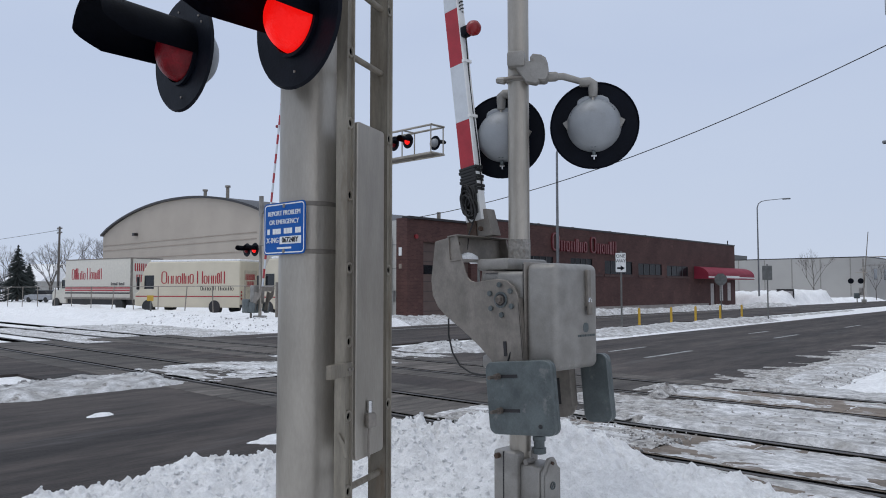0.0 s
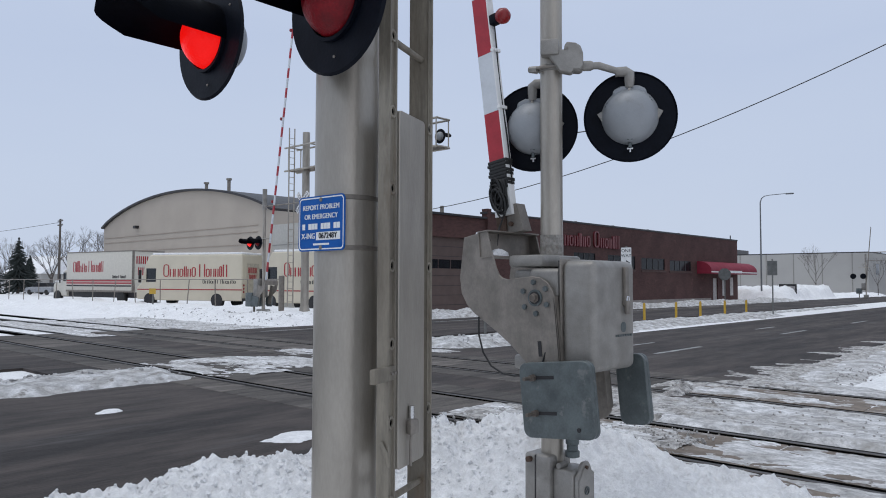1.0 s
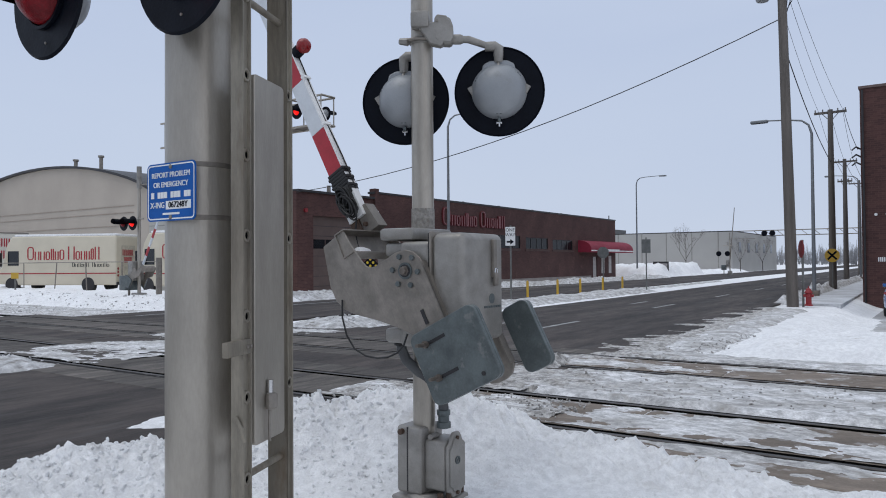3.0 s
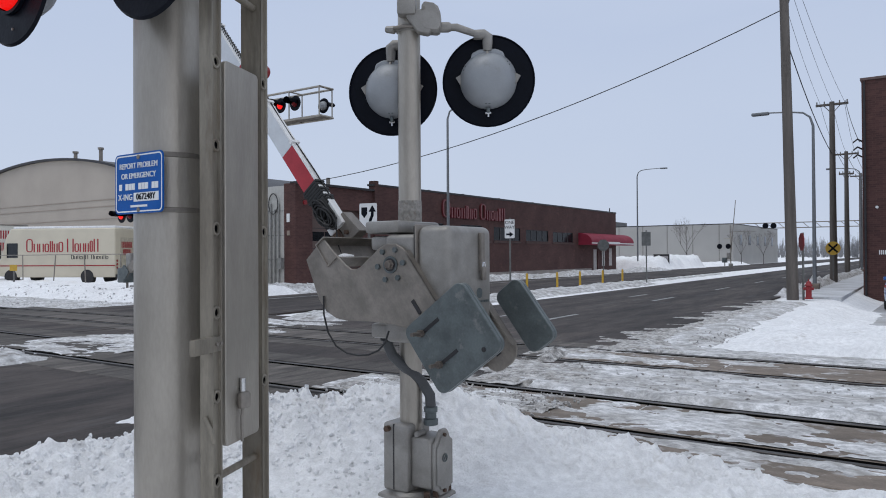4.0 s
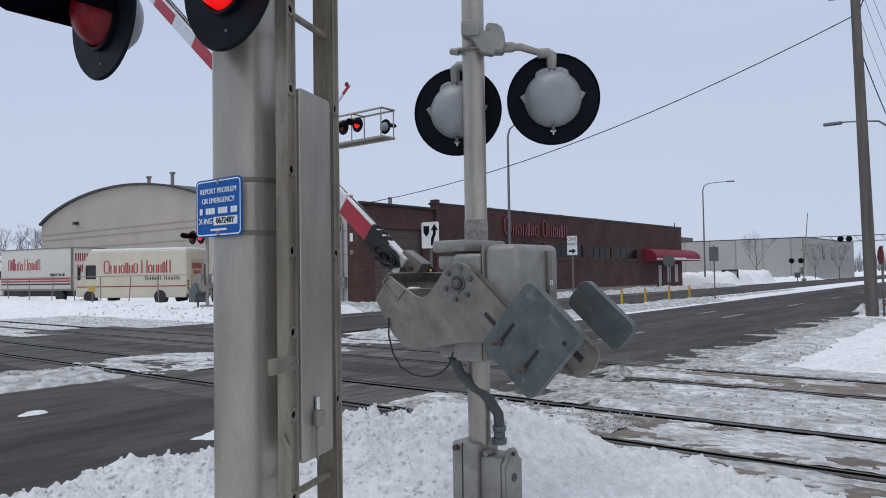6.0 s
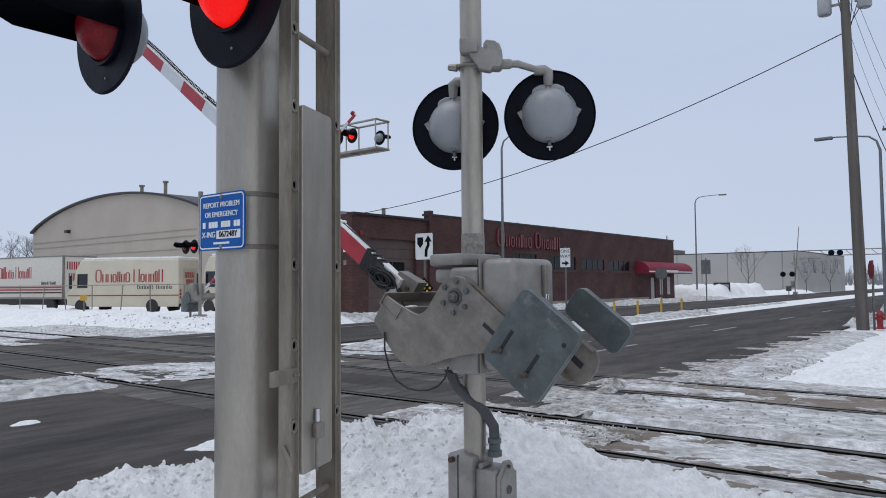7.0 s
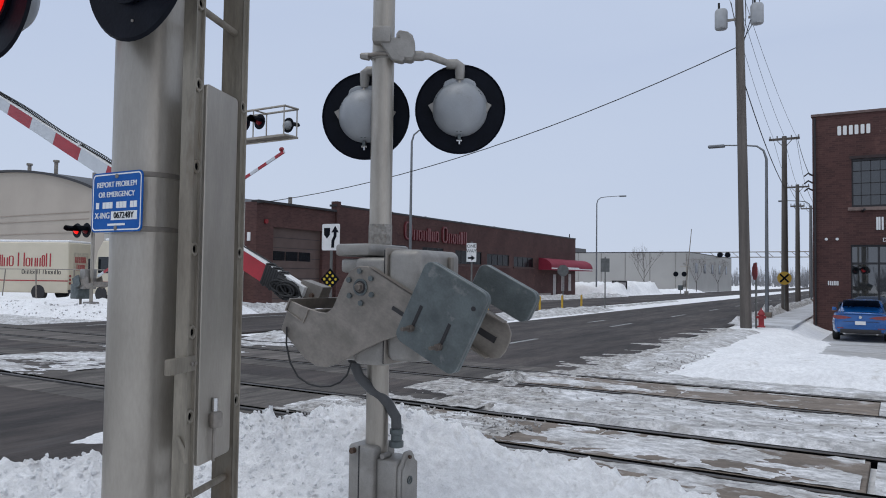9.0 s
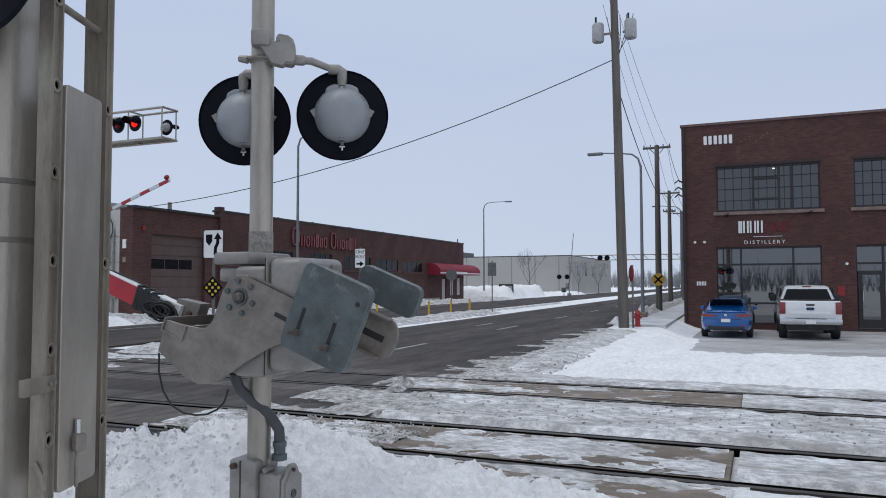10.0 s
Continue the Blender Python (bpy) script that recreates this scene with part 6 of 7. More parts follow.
def box_truck(C, rz):
    t = empty("box_truck", pose(C[0], C[1], 0, 0, 0, rz), "white box delivery truck with red lettering and stripes", "truck", "bakery vehicles")
    L, H, W = 8.2, 3.8, 2.6
    b = part("box_body", box(0, W, 0, L, 0.85, H, 0.04), mat("off_white_truck", (0.60, 0.57, 0.50), 0.4, var=0.08), t)
    letters(b, 0, L - 0.9, 2.3, (0.34, 0.12, 0.12, 0.12, 0.28, 0.28, 0.26, 0.12, 0.4, 0.26, 0.26, 0.22, 0.2, 0.28), (0.8, 0.75, 0.85, 0.85, 0.5, 0.65, 0.5, 0, 0.85, 0.55, 0.55, 0.5, 0.7, 0.8), 0.045, VAN_RED, Matrix.Identity(4))
    letters(b, 0, 2.3, 1.85, (0.12,) * 12, (0.22, 0.16, 0.2, 0.16, 0.16, 0.22, 0, 0.22, 0.16, 0.16, 0.16, 0.22), 0.015, DARK_TRIM, Matrix.Identity(4))
    for z, mt in ((1.62, VAN_RED), (1.45, VAN_RED), (1.25, DARK_TRIM)):
        part("stripe", box(-0.012, 0, 0.05, L - 0.05, z, z + 0.1), mt, b, smooth=False)
    part("side_rail", box(-0.02, 0.0, 0, L, 0.85, 0.98), GALV, b, smooth=False)
    part("top_rail", box(-0.02, W + 0.02, -0.03, L, H - 0.05, H + 0.03), GALV, b, smooth=False)
    part("rear_frame", box(-0.02, 0.16, -0.04, 0.0, 0.85, H), GALV, b, smooth=False)
    for k in range(3):
        for x, z in ((0.45 + 0.34 * k, 3.15), (0.6 + 0.34 * k, 2.35)):
            part("brand_shape", stems(0.26, 0.55, 0.08, face_minus_y(x, -0.001, z), 0.02), VAN_RED, b, smooth=False)
    cab = prism([(0, 0.5), (1.9, 0.5), (1.9, 1.35), (1.75, 1.5), (0.85, 1.62), (0.45, 2.45), (0, 2.5)], Matrix(((0, 0, 1, 0.12), (1, 0, 0, L + 0.08), (0, 1, 0, 0), (0, 0, 0, 1))), 2.1, 0.06)
    c = part("cab", cab, MATS["off_white_truck"], t)
    part("side_window", box(0.105, 0.125, L + 0.2, L + 0.6, 1.65, 2.3), GLASS_DARK, c, smooth=False)
    part("windscreen", prism([(0.88, 1.66), (0.48, 2.42), (0.5, 2.44), (0.91, 1.67)], Matrix(((0, 0, 1, 0.25), (1, 0, 0, L + 0.08), (0, 1, 0, 0), (0, 0, 0, 1))), 1.85), GLASS_DARK, c, smooth=False)
    part("hood_snow", box(0.2, 2.1, L + 1.0, L + 1.9, 1.55, 1.68, 0.05), SNOW, c)
    part("mirror", box(-0.1, 0.0, L + 0.75, L + 0.85, 1.5, 2.2, 0.03), DARK_TRIM, c)
    part("chassis", box(0.3, W - 0.3, 0.1, L + 1.8, 0.45, 0.85), DARK_TRIM, t, smooth=False)
    for y in (1.3, L + 1.3):
        for x in (0.16, W - 0.16):
            wheel(t, x, y, 0.46, 0.3)


step_van((24.75, 40.0), 26.7, 7.6)
box_truck((23.4, 52.0), 10.0)
step_van((24.95, 31.0), 10.0, 6.0, "cream delivery step van parked behind the gate with red lettering")


def small_car(x, y, rz, material, label, L=4.6, W=1.8, H=1.45):
    t = empty("car", pose(x, y, 0, 0, 0, rz), label, "car")
    part("body", prism([(-L / 2, 0.3), (L / 2, 0.3), (L / 2, 0.7), (L / 2 - 0.2, 0.85), (L / 2 - 1.1, 0.95), (-L / 2 + 0.1, 0.98), (-L / 2, 0.75)], Matrix(((0, 0, 1, -W / 2), (1, 0, 0, 0), (0, 1, 0, 0), (0, 0, 0, 1))), W, 0.07), material, t)
    part("cabin", prism([(-L / 2 + 0.5, 0.95), (L / 2 - 1.2, 0.93), (L / 2 - 1.9, H), (-L / 2 + 1.1, H)], Matrix(((0, 0, 1, -W / 2 + 0.1), (1, 0, 0, 0), (0, 1, 0, 0), (0, 0, 0, 1))), W - 0.2, 0.06), GLASS_CAR, t)
    for yy in (-L / 2 + 0.85, L / 2 - 0.85):
        for xx in (-W / 2 + 0.1, W / 2 - 0.1):
            wheel(t, xx, yy, 0.33, 0.22)
    return t


small_car(33, 97, 20, mat("silver_paint", (0.35, 0.36, 0.38), 0.35, 0.5), "silver sedan parked behind the fence")
small_car(36, 93, 15, mat("dark_paint", (0.03, 0.03, 0.035), 0.35, 0.3), "dark sedan parked behind the fence")
step_van((26.5, 103.0), 26.7, 6.0, "tan delivery van parked far off")


# ---- blue sedan and white pickup before the distillery, rears towards the street ----
def loft(secs):
    """Skin over rings of equal point count, closed at both ends."""
    bm = bmesh.new()
    rings = [[bm.verts.new(p) for p in q] for q in secs]
    n = len(secs[0])
    for a, b in zip(rings, rings[1:]):
        for k in range(n):
            bm.faces.new((a[k], a[(k + 1) % n], b[(k + 1) % n], b[k]))
    bm.faces.new(rings[0][::-1])
    bm.faces.new(rings[-1])
    bmesh.ops.recalc_face_normals(bm, faces=bm.faces)
    return bm


def car_ring(x, half):
    """Mirrored cross-section from (y, z) pairs that run up one side."""
    return [(x, y, z) for y, z in half] + [(x, -y, z) for y, z in half[::-1]]


def sedan():
    # origin at the rear centre on the ground; length along +x
    t = empty("car", pose(29.7, 1.40, -0.43), "blue four-door sedan parked before the brick building", "car")
    body = []
    for x, w, z0, zb, zt in ((0.0, 0.66, 0.42, 0.70, 0.93), (0.05, 0.80, 0.34, 0.68, 1.00), (0.3, 0.88, 0.28, 0.66, 1.03), (0.9, 0.91, 0.24, 0.64, 1.02), (2.6, 0.91, 0.24, 0.62, 0.99), (3.9, 0.90, 0.24, 0.60, 0.90), (4.55, 0.82, 0.28, 0.55, 0.78), (4.8, 0.62, 0.34, 0.52, 0.66)):
        body.append(car_ring(x, [(w * 0.86, z0), (w * 0.97, z0 + 0.1), (w, zb), (w * 0.985, zb + 0.14), (w * 0.93, zt - 0.04), (w * 0.8, zt), (w * 0.4, zt + 0.015)]))
    b = part("body", loft(body), BLUE_CAR, t)
    cab = [car_ring(x, [(wb, zb), (wb * 0.985, zb + 0.06), (wb + (wt - wb) * 0.72, zb + (zt - zb) * 0.72), (wt, zt - 0.05), (wt * 0.8, zt - 0.012), (wt * 0.3, zt)]) for x, wb, wt, zb, zt in ((0.42, 0.70, 0.66, 0.98, 1.03), (1.15, 0.78, 0.58, 0.98, 1.38), (1.6, 0.80, 0.58, 0.98, 1.46), (2.5, 0.80, 0.58, 0.96, 1.45), (2.9, 0.80, 0.57, 0.95, 1.38), (3.75, 0.76, 0.70, 0.90, 0.95))]
    part("cabin", loft(cab), BLUE_CAR, t)
    part("rear_window", prism([(-0.64, -0.40), (0.64, -0.40), (0.54, 0.42), (-0.54, 0.42)], Matrix.Translation((0.80, 0, 1.245)) @ pose(0, 0, 0, 0, -62, 0) @ Matrix(((0, 0, -1, 0), (-1, 0, 0, 0), (0, 1, 0, 0), (0, 0, 0, 1))), 0.02), GLASS_CAR, t, smooth=False)
    part("boot_seam", box(-0.012, 0.05, -0.55, 0.55, 0.70, 0.712), DARK_TRIM, t, smooth=False)
    part("boot_lip", box(-0.05, 0.12, -0.68, 0.68, 0.965, 0.995, 0.012), BLUE_CAR, t)
    for s in (-1, 1):
        part("side_window", prism([(0.9, 1.03), (3.3, 1.0), (2.65, 1.33), (1.3, 1.35)], Matrix(((1, 0, 0, 0), (0, 0, -s, s * 0.75), (0, 1, 0, 0), (0, 0, 0, 1))), 0.05), GLASS_CAR, t, smooth=False)
        part("tail_lamp", prism([(0.26, 0.84), (0.50, 0.90), (0.82, 0.92), (0.86, 0.84), (0.70, 0.78), (0.45, 0.80)], Matrix(((0, 0, 1, -0.03), (s, 0, 0, 0), (0, 1, 0, 0), (0, 0, 0, 1))), 0.16), mat("tail_lamp_red", (0.22, 0.008, 0.014), 0.2, coat=1.0), t, "red tail lamp", smooth=False)
        part("mirror", box(2.95, 3.1, min(s * 0.92, s * 1.08), max(s * 0.92, s * 1.08), 0.98, 1.12, 0.03), BLUE_CAR, t)
        part("bumper_reflector", box(-0.015, 0.05, min(s * 0.52, s * 0.72), max(s * 0.52, s * 0.72), 0.46, 0.49), MATS["tail_lamp_red"], t, smooth=False)
        part("exhaust", rod((0.0, s * 0.5, 0.30), (0.2, s * 0.5, 0.30), 0.04), CHROME, t)
        for x in (0.98, 3.8):
            o = wheel(t, 0, 0, 0.33, 0.22)
            o.matrix_basis = pose(x, s * 0.80, 0, 0, 0, 90)
    part("bumper", box(-0.035, 0.1, -0.62, 0.62, 0.30, 0.44, 0.03), DARK_TRIM, t)
    part("number_plate_bar", box(-0.03, 0.0, -0.16, 0.16, 0.60, 0.72), WHITE, t, "pale plate", smooth=False)
    part("badge", rod((-0.03, 0, 0.86), (0.0, 0, 0.86), 0.05), CHROME, t)


def pickup():
    t = empty("pickup_truck", pose(29.7, -1.42, -0.43), "white crew-cab pickup parked before the brick building", "pickup truck")
    body = [car_ring(x, [(w * 0.9, z0), (w * 0.985, z0 + 0.08), (w, z0 + 0.3), (w, zt - 0.22), (w * 0.975, zt - 0.04), (w * 0.94, zt), (w * 0.4, zt)]) for x, w, z0, zt in ((0.0, 0.96, 0.62, 1.36), (0.04, 1.0, 0.56, 1.40), (1.9, 1.015, 0.52, 1.38), (4.3, 1.015, 0.5, 1.34), (5.4, 0.99, 0.5, 1.28), (5.8, 0.88, 0.55, 1.2))]
    part("body", loft(body), WHITE_CAR, t)
    cab = [car_ring(x, [(wb, 1.30), (wb * 0.99, 1.40), (wb + (wt - wb) * 0.75, 1.3 + (zt - 1.3) * 0.75), (wt, zt - 0.05), (wt * 0.85, zt - 0.01), (wt * 0.3, zt)]) for x, wb, wt, zt in ((1.80, 0.95, 0.93, 1.36), (1.92, 0.95, 0.76, 1.86), (2.15, 0.96, 0.75, 1.95), (3.4, 0.96, 0.75, 1.94), (3.8, 0.96, 0.78, 1.85), (4.55, 0.94, 0.90, 1.38))]
    part("cab", loft(cab), WHITE_CAR, t)
    part("rear_window", prism([(-0.82, -0.2), (0.82, -0.2), (0.68, 0.19), (-0.68, 0.19)], Matrix.Translation((1.855, 0, 1.62)) @ pose(0, 0, 0, 0, 13, 0) @ Matrix(((0, 0, -1, 0), (-1, 0, 0, 0), (0, 1, 0, 0), (0, 0, 0, 1))), 0.03), GLASS_CAR, t, smooth=False)
    part("brake_lamp", box(1.96, 2.06, -0.16, 0.16, 1.885, 1.925, 0.01), MATS["tail_lamp_red"], t)
    part("bed_cover", box(0.06, 1.8, -0.93, 0.93, 1.402, 1.43, 0.01), DARK_TRIM, t, "black tonneau cover")
    gate = part("tailgate", box(-0.03, 0.03, -0.78, 0.78, 0.80, 1.38, 0.02), WHITE_CAR, t)
    part("pressed_panel", box(-0.036, -0.03, -0.66, 0.66, 0.90, 1.02, 0.003), WHITE_CAR, gate)
    part("badge", prism(rounded(0.26, 0.1, 0.045), face_minus_x(-0.031, 0, 1.12), 0.012), mat("blue_badge", (0.01, 0.03, 0.1), 0.4), gate)
    part("gate_handle", box(-0.045, -0.03, -0.14, 0.14, 1.23, 1.29, 0.008), DARK_TRIM, gate)
    part("bumper", box(-0.16, 0.05, -1.0, 1.0, 0.58, 0.78, 0.03), CHROME, t, "chrome rear bumper")
    part("bumper_step", box(-0.165, -0.1, -0.5, 0.5, 0.765, 0.785), RUBBER, t, smooth=False)
    part("plate_bar", box(-0.172, -0.158, -0.16, 0.16, 0.60, 0.72), WHITE, t, "pale plate", smooth=False)
    part("hitch", box(-0.2, 0.0, -0.05, 0.05, 0.44, 0.54), DARK_TRIM, t, smooth=False)
    for s in (-1, 1):
        part("tail_lamp", box(-0.03, 0.12, min(s * 0.80, s * 1.0), max(s * 0.80, s * 1.0), 0.93, 1.36, 0.03), MATS["tail_lamp_red"], t, "red tail lamp")
        part("side_window", prism([(2.1, 1.42), (4.1, 1.42), (3.6, 1.82), (2.25, 1.84)], Matrix(((1, 0, 0, 0), (0, 0, -s, s * 0.92), (0, 1, 0, 0), (0, 0, 0, 1))), 0.06), GLASS_CAR, t, smooth=False)
        part("mirror", box(3.75, 3.9, min(s * 1.03, s * 1.27), max(s * 1.03, s * 1.27), 1.32, 1.6, 0.03), DARK_TRIM, t)
        for x in (1.2, 4.85):
            o = wheel(t, 0, 0, 0.4, 0.28)
            o.matrix_basis = pose(x, s * 0.87, 0, 0, 0, 90)
    part("underbody", box(0.25, 5.5, -0.78, 0.78, 0.36, 0.6), DARK_TRIM, t, smooth=False)


sedan()
pickup()


# ---- poles, lamps, signs ----
def wire(name, p, q, sag, r, label):
    p, q = Vector(p), Vector(q)
    pts = [p.lerp(q, k / 16) - Vector((0, 0, sag * 4 * (k / 16) * (1 - k / 16))) for k in range(17)]
    tagged(ob_from(name, tube(pts, r, 5), RUBBER, None, True), label, "cable")


def utility_pole(x, y, top, arms, label, lean=(0, 0), transformers=False):
    t = empty("utility_pole", pose(x, y, 0), label, "utility pole", "utility poles")
    part("pole", rod((0, 0, -0.2), (lean[0], lean[1], top), 0.20, 0.13, 14), WOOD_POLE, t)
    for z, half in arms:
        a = part("crossarm", box(-0.06, 0.06, -half, half, z - 0.06, z + 0.06), WOOD_POLE, t, smooth=False)
        for k in (-1, -0.5, 0.5, 1):
            part("insulator", rod((0, half * k * 0.93, z + 0.06), (0, half * k * 0.93, z + 0.2), 0.035), mat("grey_porcelain", (0.22, 0.21, 0.2), 0.3), a)
        part("brace", rod((0.05, -half * 0.55, z), (0.05, 0, z - 0.5), 0.02), GALV, a)
        part("brace", rod((0.05, half * 0.55, z), (0.05, 0, z - 0.5), 0.02), GALV, a)
    if transformers:
        for s in (-1, 1):
            y0 = 0.62 * s + lean[1] * 0.9
            tr = part("transformer", lathe([(0.0, 10.92), (0.2, 10.95), (0.23, 11.0), (0.23, 11.6), (0.19, 11.68), (0.0, 11.7)], 20, pose(0, y0, 0)), mat("pale_grey_can", (0.38, 0.39, 0.40), 0.5, var=0.1), t, "pale grey transformer can")
            part("bushing", rod((0, y0 + 0.08, 11.68), (0, y0 + 0.08, 11.95), 0.04), MATS["grey_porcelain"] if "grey_porcelain" in MATS else RUBBER, tr)
            part("hanger", box(-0.03, 0.03, min(0.1 * s, y0), max(0.1 * s, y0), 11.2, 11.28), GALV, tr, smooth=False)
        for k in range(5):
            part("lead", tube([(0, 0.25 * (k - 2), 11.9), (0.1, 0.2 * (k - 2), 11.3), (0.05, 0.12, 10.4 - 0.2 * k)], 0.015, 5), RUBBER, t)
    return t


utility_pole(28.75, 4.95, 14.5, (), "tall weathered wooden utility pole with two transformers", (-0.05, 0.25), True)
utility_pole(46.0, 5.75, 9.9, ((9.75, 0.8),), "weathered wooden utility pole with one crossarm", (0, 0))
utility_pole(64.0, 7.0, 9.3, ((9.1, 0.85), (7.6, 0.5)), "weathered wooden utility pole with two crossarms", (0, 0))
utility_pole(84.0, 7.9, 9.5, ((9.2, 0.9),), "distant wooden utility pole", (0, 0))
utility_pole(40, 112, 10.5, ((10.2, 0.9), (9.6, 0.9)), "distant wooden utility pole behind the trucks", (0, 0))
P1 = (28.72, 5.2, 10.2)
wire("service_wire", P1, (27.95, 28.68, 5.36), 0.9, 0.019, "black service wire from the pole to the bakery corner")
for dy in (-0.6, 0.0, 0.6):
    wire("overhead_wire", (28.72, 5.35 + dy * 0.4, 12.6 - 0.3 * abs(dy)), (46.0, 5.75 + dy, 9.9), 0.35, 0.008, "overhead wire between utility poles")
    wire("overhead_wire", (46.0, 5.75 + dy, 9.9), (64.0, 7.0 + dy, 9.2), 0.3, 0.010, "overhead wire between utility poles")
    wire("overhead_wire", (64.0, 7.0 + dy, 9.2), (84.0, 7.9 + dy, 9.3), 0.3, 0.018, "overhead wire between utility poles")
    wire("overhead_wire", (28.72, 5.35 + dy * 0.4, 13.5), (2.0, 15.5 + dy, 15.0), 0.5, 0.006, "overhead wire above the tracks")
wire("overhead_wire", (28.72, 5.2, 9.6), (46.0, 5.75, 7.0), 0.4, 0.02, "overhead cable between utility poles")
wire("overhead_wire", (46.0, 5.1, 9.9), (36.3, 3.55, 6.3), 0.2, 0.015, "service wire to the brick building")
wire("overhead_wire", (40, 112, 10.0), (40, 230, 11.0), 0.5, 0.03, "distant overhead wire behind the trucks")


def street_lamp(x, y, h, reach, dirv, label):
    t = empty("street_lamp", pose(x, y, 0), label, "street lamp", "street lamps")
    d = Vector((*dirv, 0)).normalized()
    pts = [Vector((0, 0, -0.1)), Vector((0, 0, h * 0.5)), Vector((0, 0, h - 0.7)), d * 0.12 + Vector((0, 0, h - 0.3)), d * 0.4 + Vector((0, 0, h - 0.08)), d * 0.9 + Vector((0, 0, h)), d * reach + Vector((0, 0, h + 0.08))]
    part("pole", tube(pts, [0.09, 0.075, 0.06, 0.048, 0.042, 0.036, 0.03], 10), mat("lamp_pole_grey", (0.20, 0.21, 0.22), 0.5, 0.4, var=0.15), t)
    hd = part("lamp_head", box(reach - 0.1, reach + 0.65, -0.13, 0.13, h - 0.02, h + 0.12, 0.05, m=Matrix.Rotation(math.atan2(d.y, d.x), 4, "Z")), MATS["lamp_pole_grey"], t)
    part("base", box(-0.2, 0.2, -0.2, 0.2, -0.1, 0.25, 0.03), CONCRETE, t)
    return t


street_lamp(75.5, 27.5, 10.4, 2.4, (0.25, -1), "grey curved street lamp before the snow piles")
street_lamp(34.1, 23.2, 9.8, 2.2, (0.3, -1), "grey curved street lamp on the far sidewalk")
street_lamp(36.5, 5.35, 7.9, 1.9, (0, 1), "grey curved street lamp arching over the road")
street_lamp(70, 6.6, 8.6, 1.9, (0, 1), "distant grey curved street lamp")


def sign_post(name, x, y, top, label, turn=0.0):
    t = empty(name, pose(x, y, 0, 0, 0, turn), label, "road sign")
    part("post", box(-0.03, 0.03, -0.03, 0.03, -0.2, top), mat("sign_post_steel", (0.18, 0.18, 0.17), 0.6, 0.4), t, smooth=False)
    return t


# keep-right sign with a diamond marker
s = sign_post("divided_road_sign", 17.55, 14.85, 3.0, "white traffic sign with arrow above a black dotted marker", 8)
m = face_minus_x(-0.04, 0, 2.77)
pl = part("sign_panel", prism(rounded(0.62, 0.80, 0.05), m, 0.01), WHITE, s, smooth=False)
part("symbol", prism([(-0.24, 0.28), (-0.03, 0.28), (-0.03, 0.08), (-0.135, -0.05), (-0.24, 0.08)], m @ pose(0, 0, 0.011), 0.003), BLACK, pl, smooth=False)
part("symbol", prism([(0.02, -0.32), (0.12, -0.32), (0.13, -0.12), (0.2, 0.02), (0.2, 0.14), (0.28, 0.14), (0.15, 0.34), (0.02, 0.14), (0.1, 0.14), (0.1, 0.04), (0.03, -0.1)], m @ pose(0, 0, 0.011), 0.003), BLACK, pl, smooth=False)
dm = face_minus_x(-0.04, 0, 1.5)
mk = part("marker_panel", prism([(0, 0.33), (-0.33, 0), (0, -0.33), (0.33, 0)], dm, 0.01), BLACK, s, "black diamond marker", smooth=False)
for i in (-1, 0, 1):
    for k in (-1, 0, 1):
        part("reflector", rod(dm @ Vector(((i - k) * 0.1, (i + k) * 0.1, 0.01)), dm @ Vector(((i - k) * 0.1, (i + k) * 0.1, 0.02)), 0.04), mat("yellow_reflector", (0.7, 0.5, 0.02), 0.3), mk)

s = sign_post("one_way_sign", 28.5, 16.15, 3.2, "white one-way sign with a black arrow on a post", 10)
m = face_minus_x(-0.04, 0, 2.72)
pl = part("sign_panel", prism(rounded(0.45, 0.82, 0.03), m, 0.01), WHITE, s, smooth=False)
text("sign_text", "ONE", 0.2, m @ pose(0, 0.27, 0.012), BLACK, pl)
text("sign_text", "WAY", 0.2, m @ pose(0, 0.06, 0.012), BLACK, pl)
part("symbol", prism([(-0.16, -0.2), (0.0, -0.2), (0.0, -0.12), (0.17, -0.24), (0.0, -0.36), (0.0, -0.28), (-0.16, -0.28)], m @ pose(0, 0, 0.011), 0.003), BLACK, pl, smooth=False)

s = sign_post("road_sign", 39.9, 14.1, 2.9, "grey sign seen from behind on the median", 10)
part("sign_panel", box(-0.05, -0.03, -0.24, 0.24, 2.05, 2.8), mat("sign_back_grey", (0.16, 0.165, 0.16), 0.6, 0.3), s, smooth=False)
s = sign_post("stop_sign", 46.5, 19.3, 2.5, "grey back of a stop sign", 10)
part("sign_panel", lathe([(0.001, 0), (0.4, 0), (0.4, 0.01), (0.001, 0.01)], 8, face_minus_x(-0.04, 0, 2.2) @ pose(0, 0, 0, 0, 0, 22.5)), MATS["sign_back_grey"], s, smooth=False)
s = sign_post("stop_sign", 28.88, 4.63, 2.3, "red stop sign on a leaning post beside the utility pole", -64)
part("sign_panel", lathe([(0.001, 0), (0.33, 0), (0.33, 0.01), (0.001, 0.01)], 8, face_minus_x(-0.04, 0, 1.98) @ pose(0, 0, 0, 0, 0, 22.5)), ORANGE_RED, s, smooth=False)
s = sign_post("crossing_sign", 45.6, 5.72, 2.3, "round yellow railroad warning sign with a black cross", 0)
m = face_minus_x(-0.04, 0, 1.85)
pl = part("sign_panel", lathe([(0.001, 0), (0.37, 0), (0.37, 0.01), (0.001, 0.01)], 28, m), YELLOW, s, smooth=False)
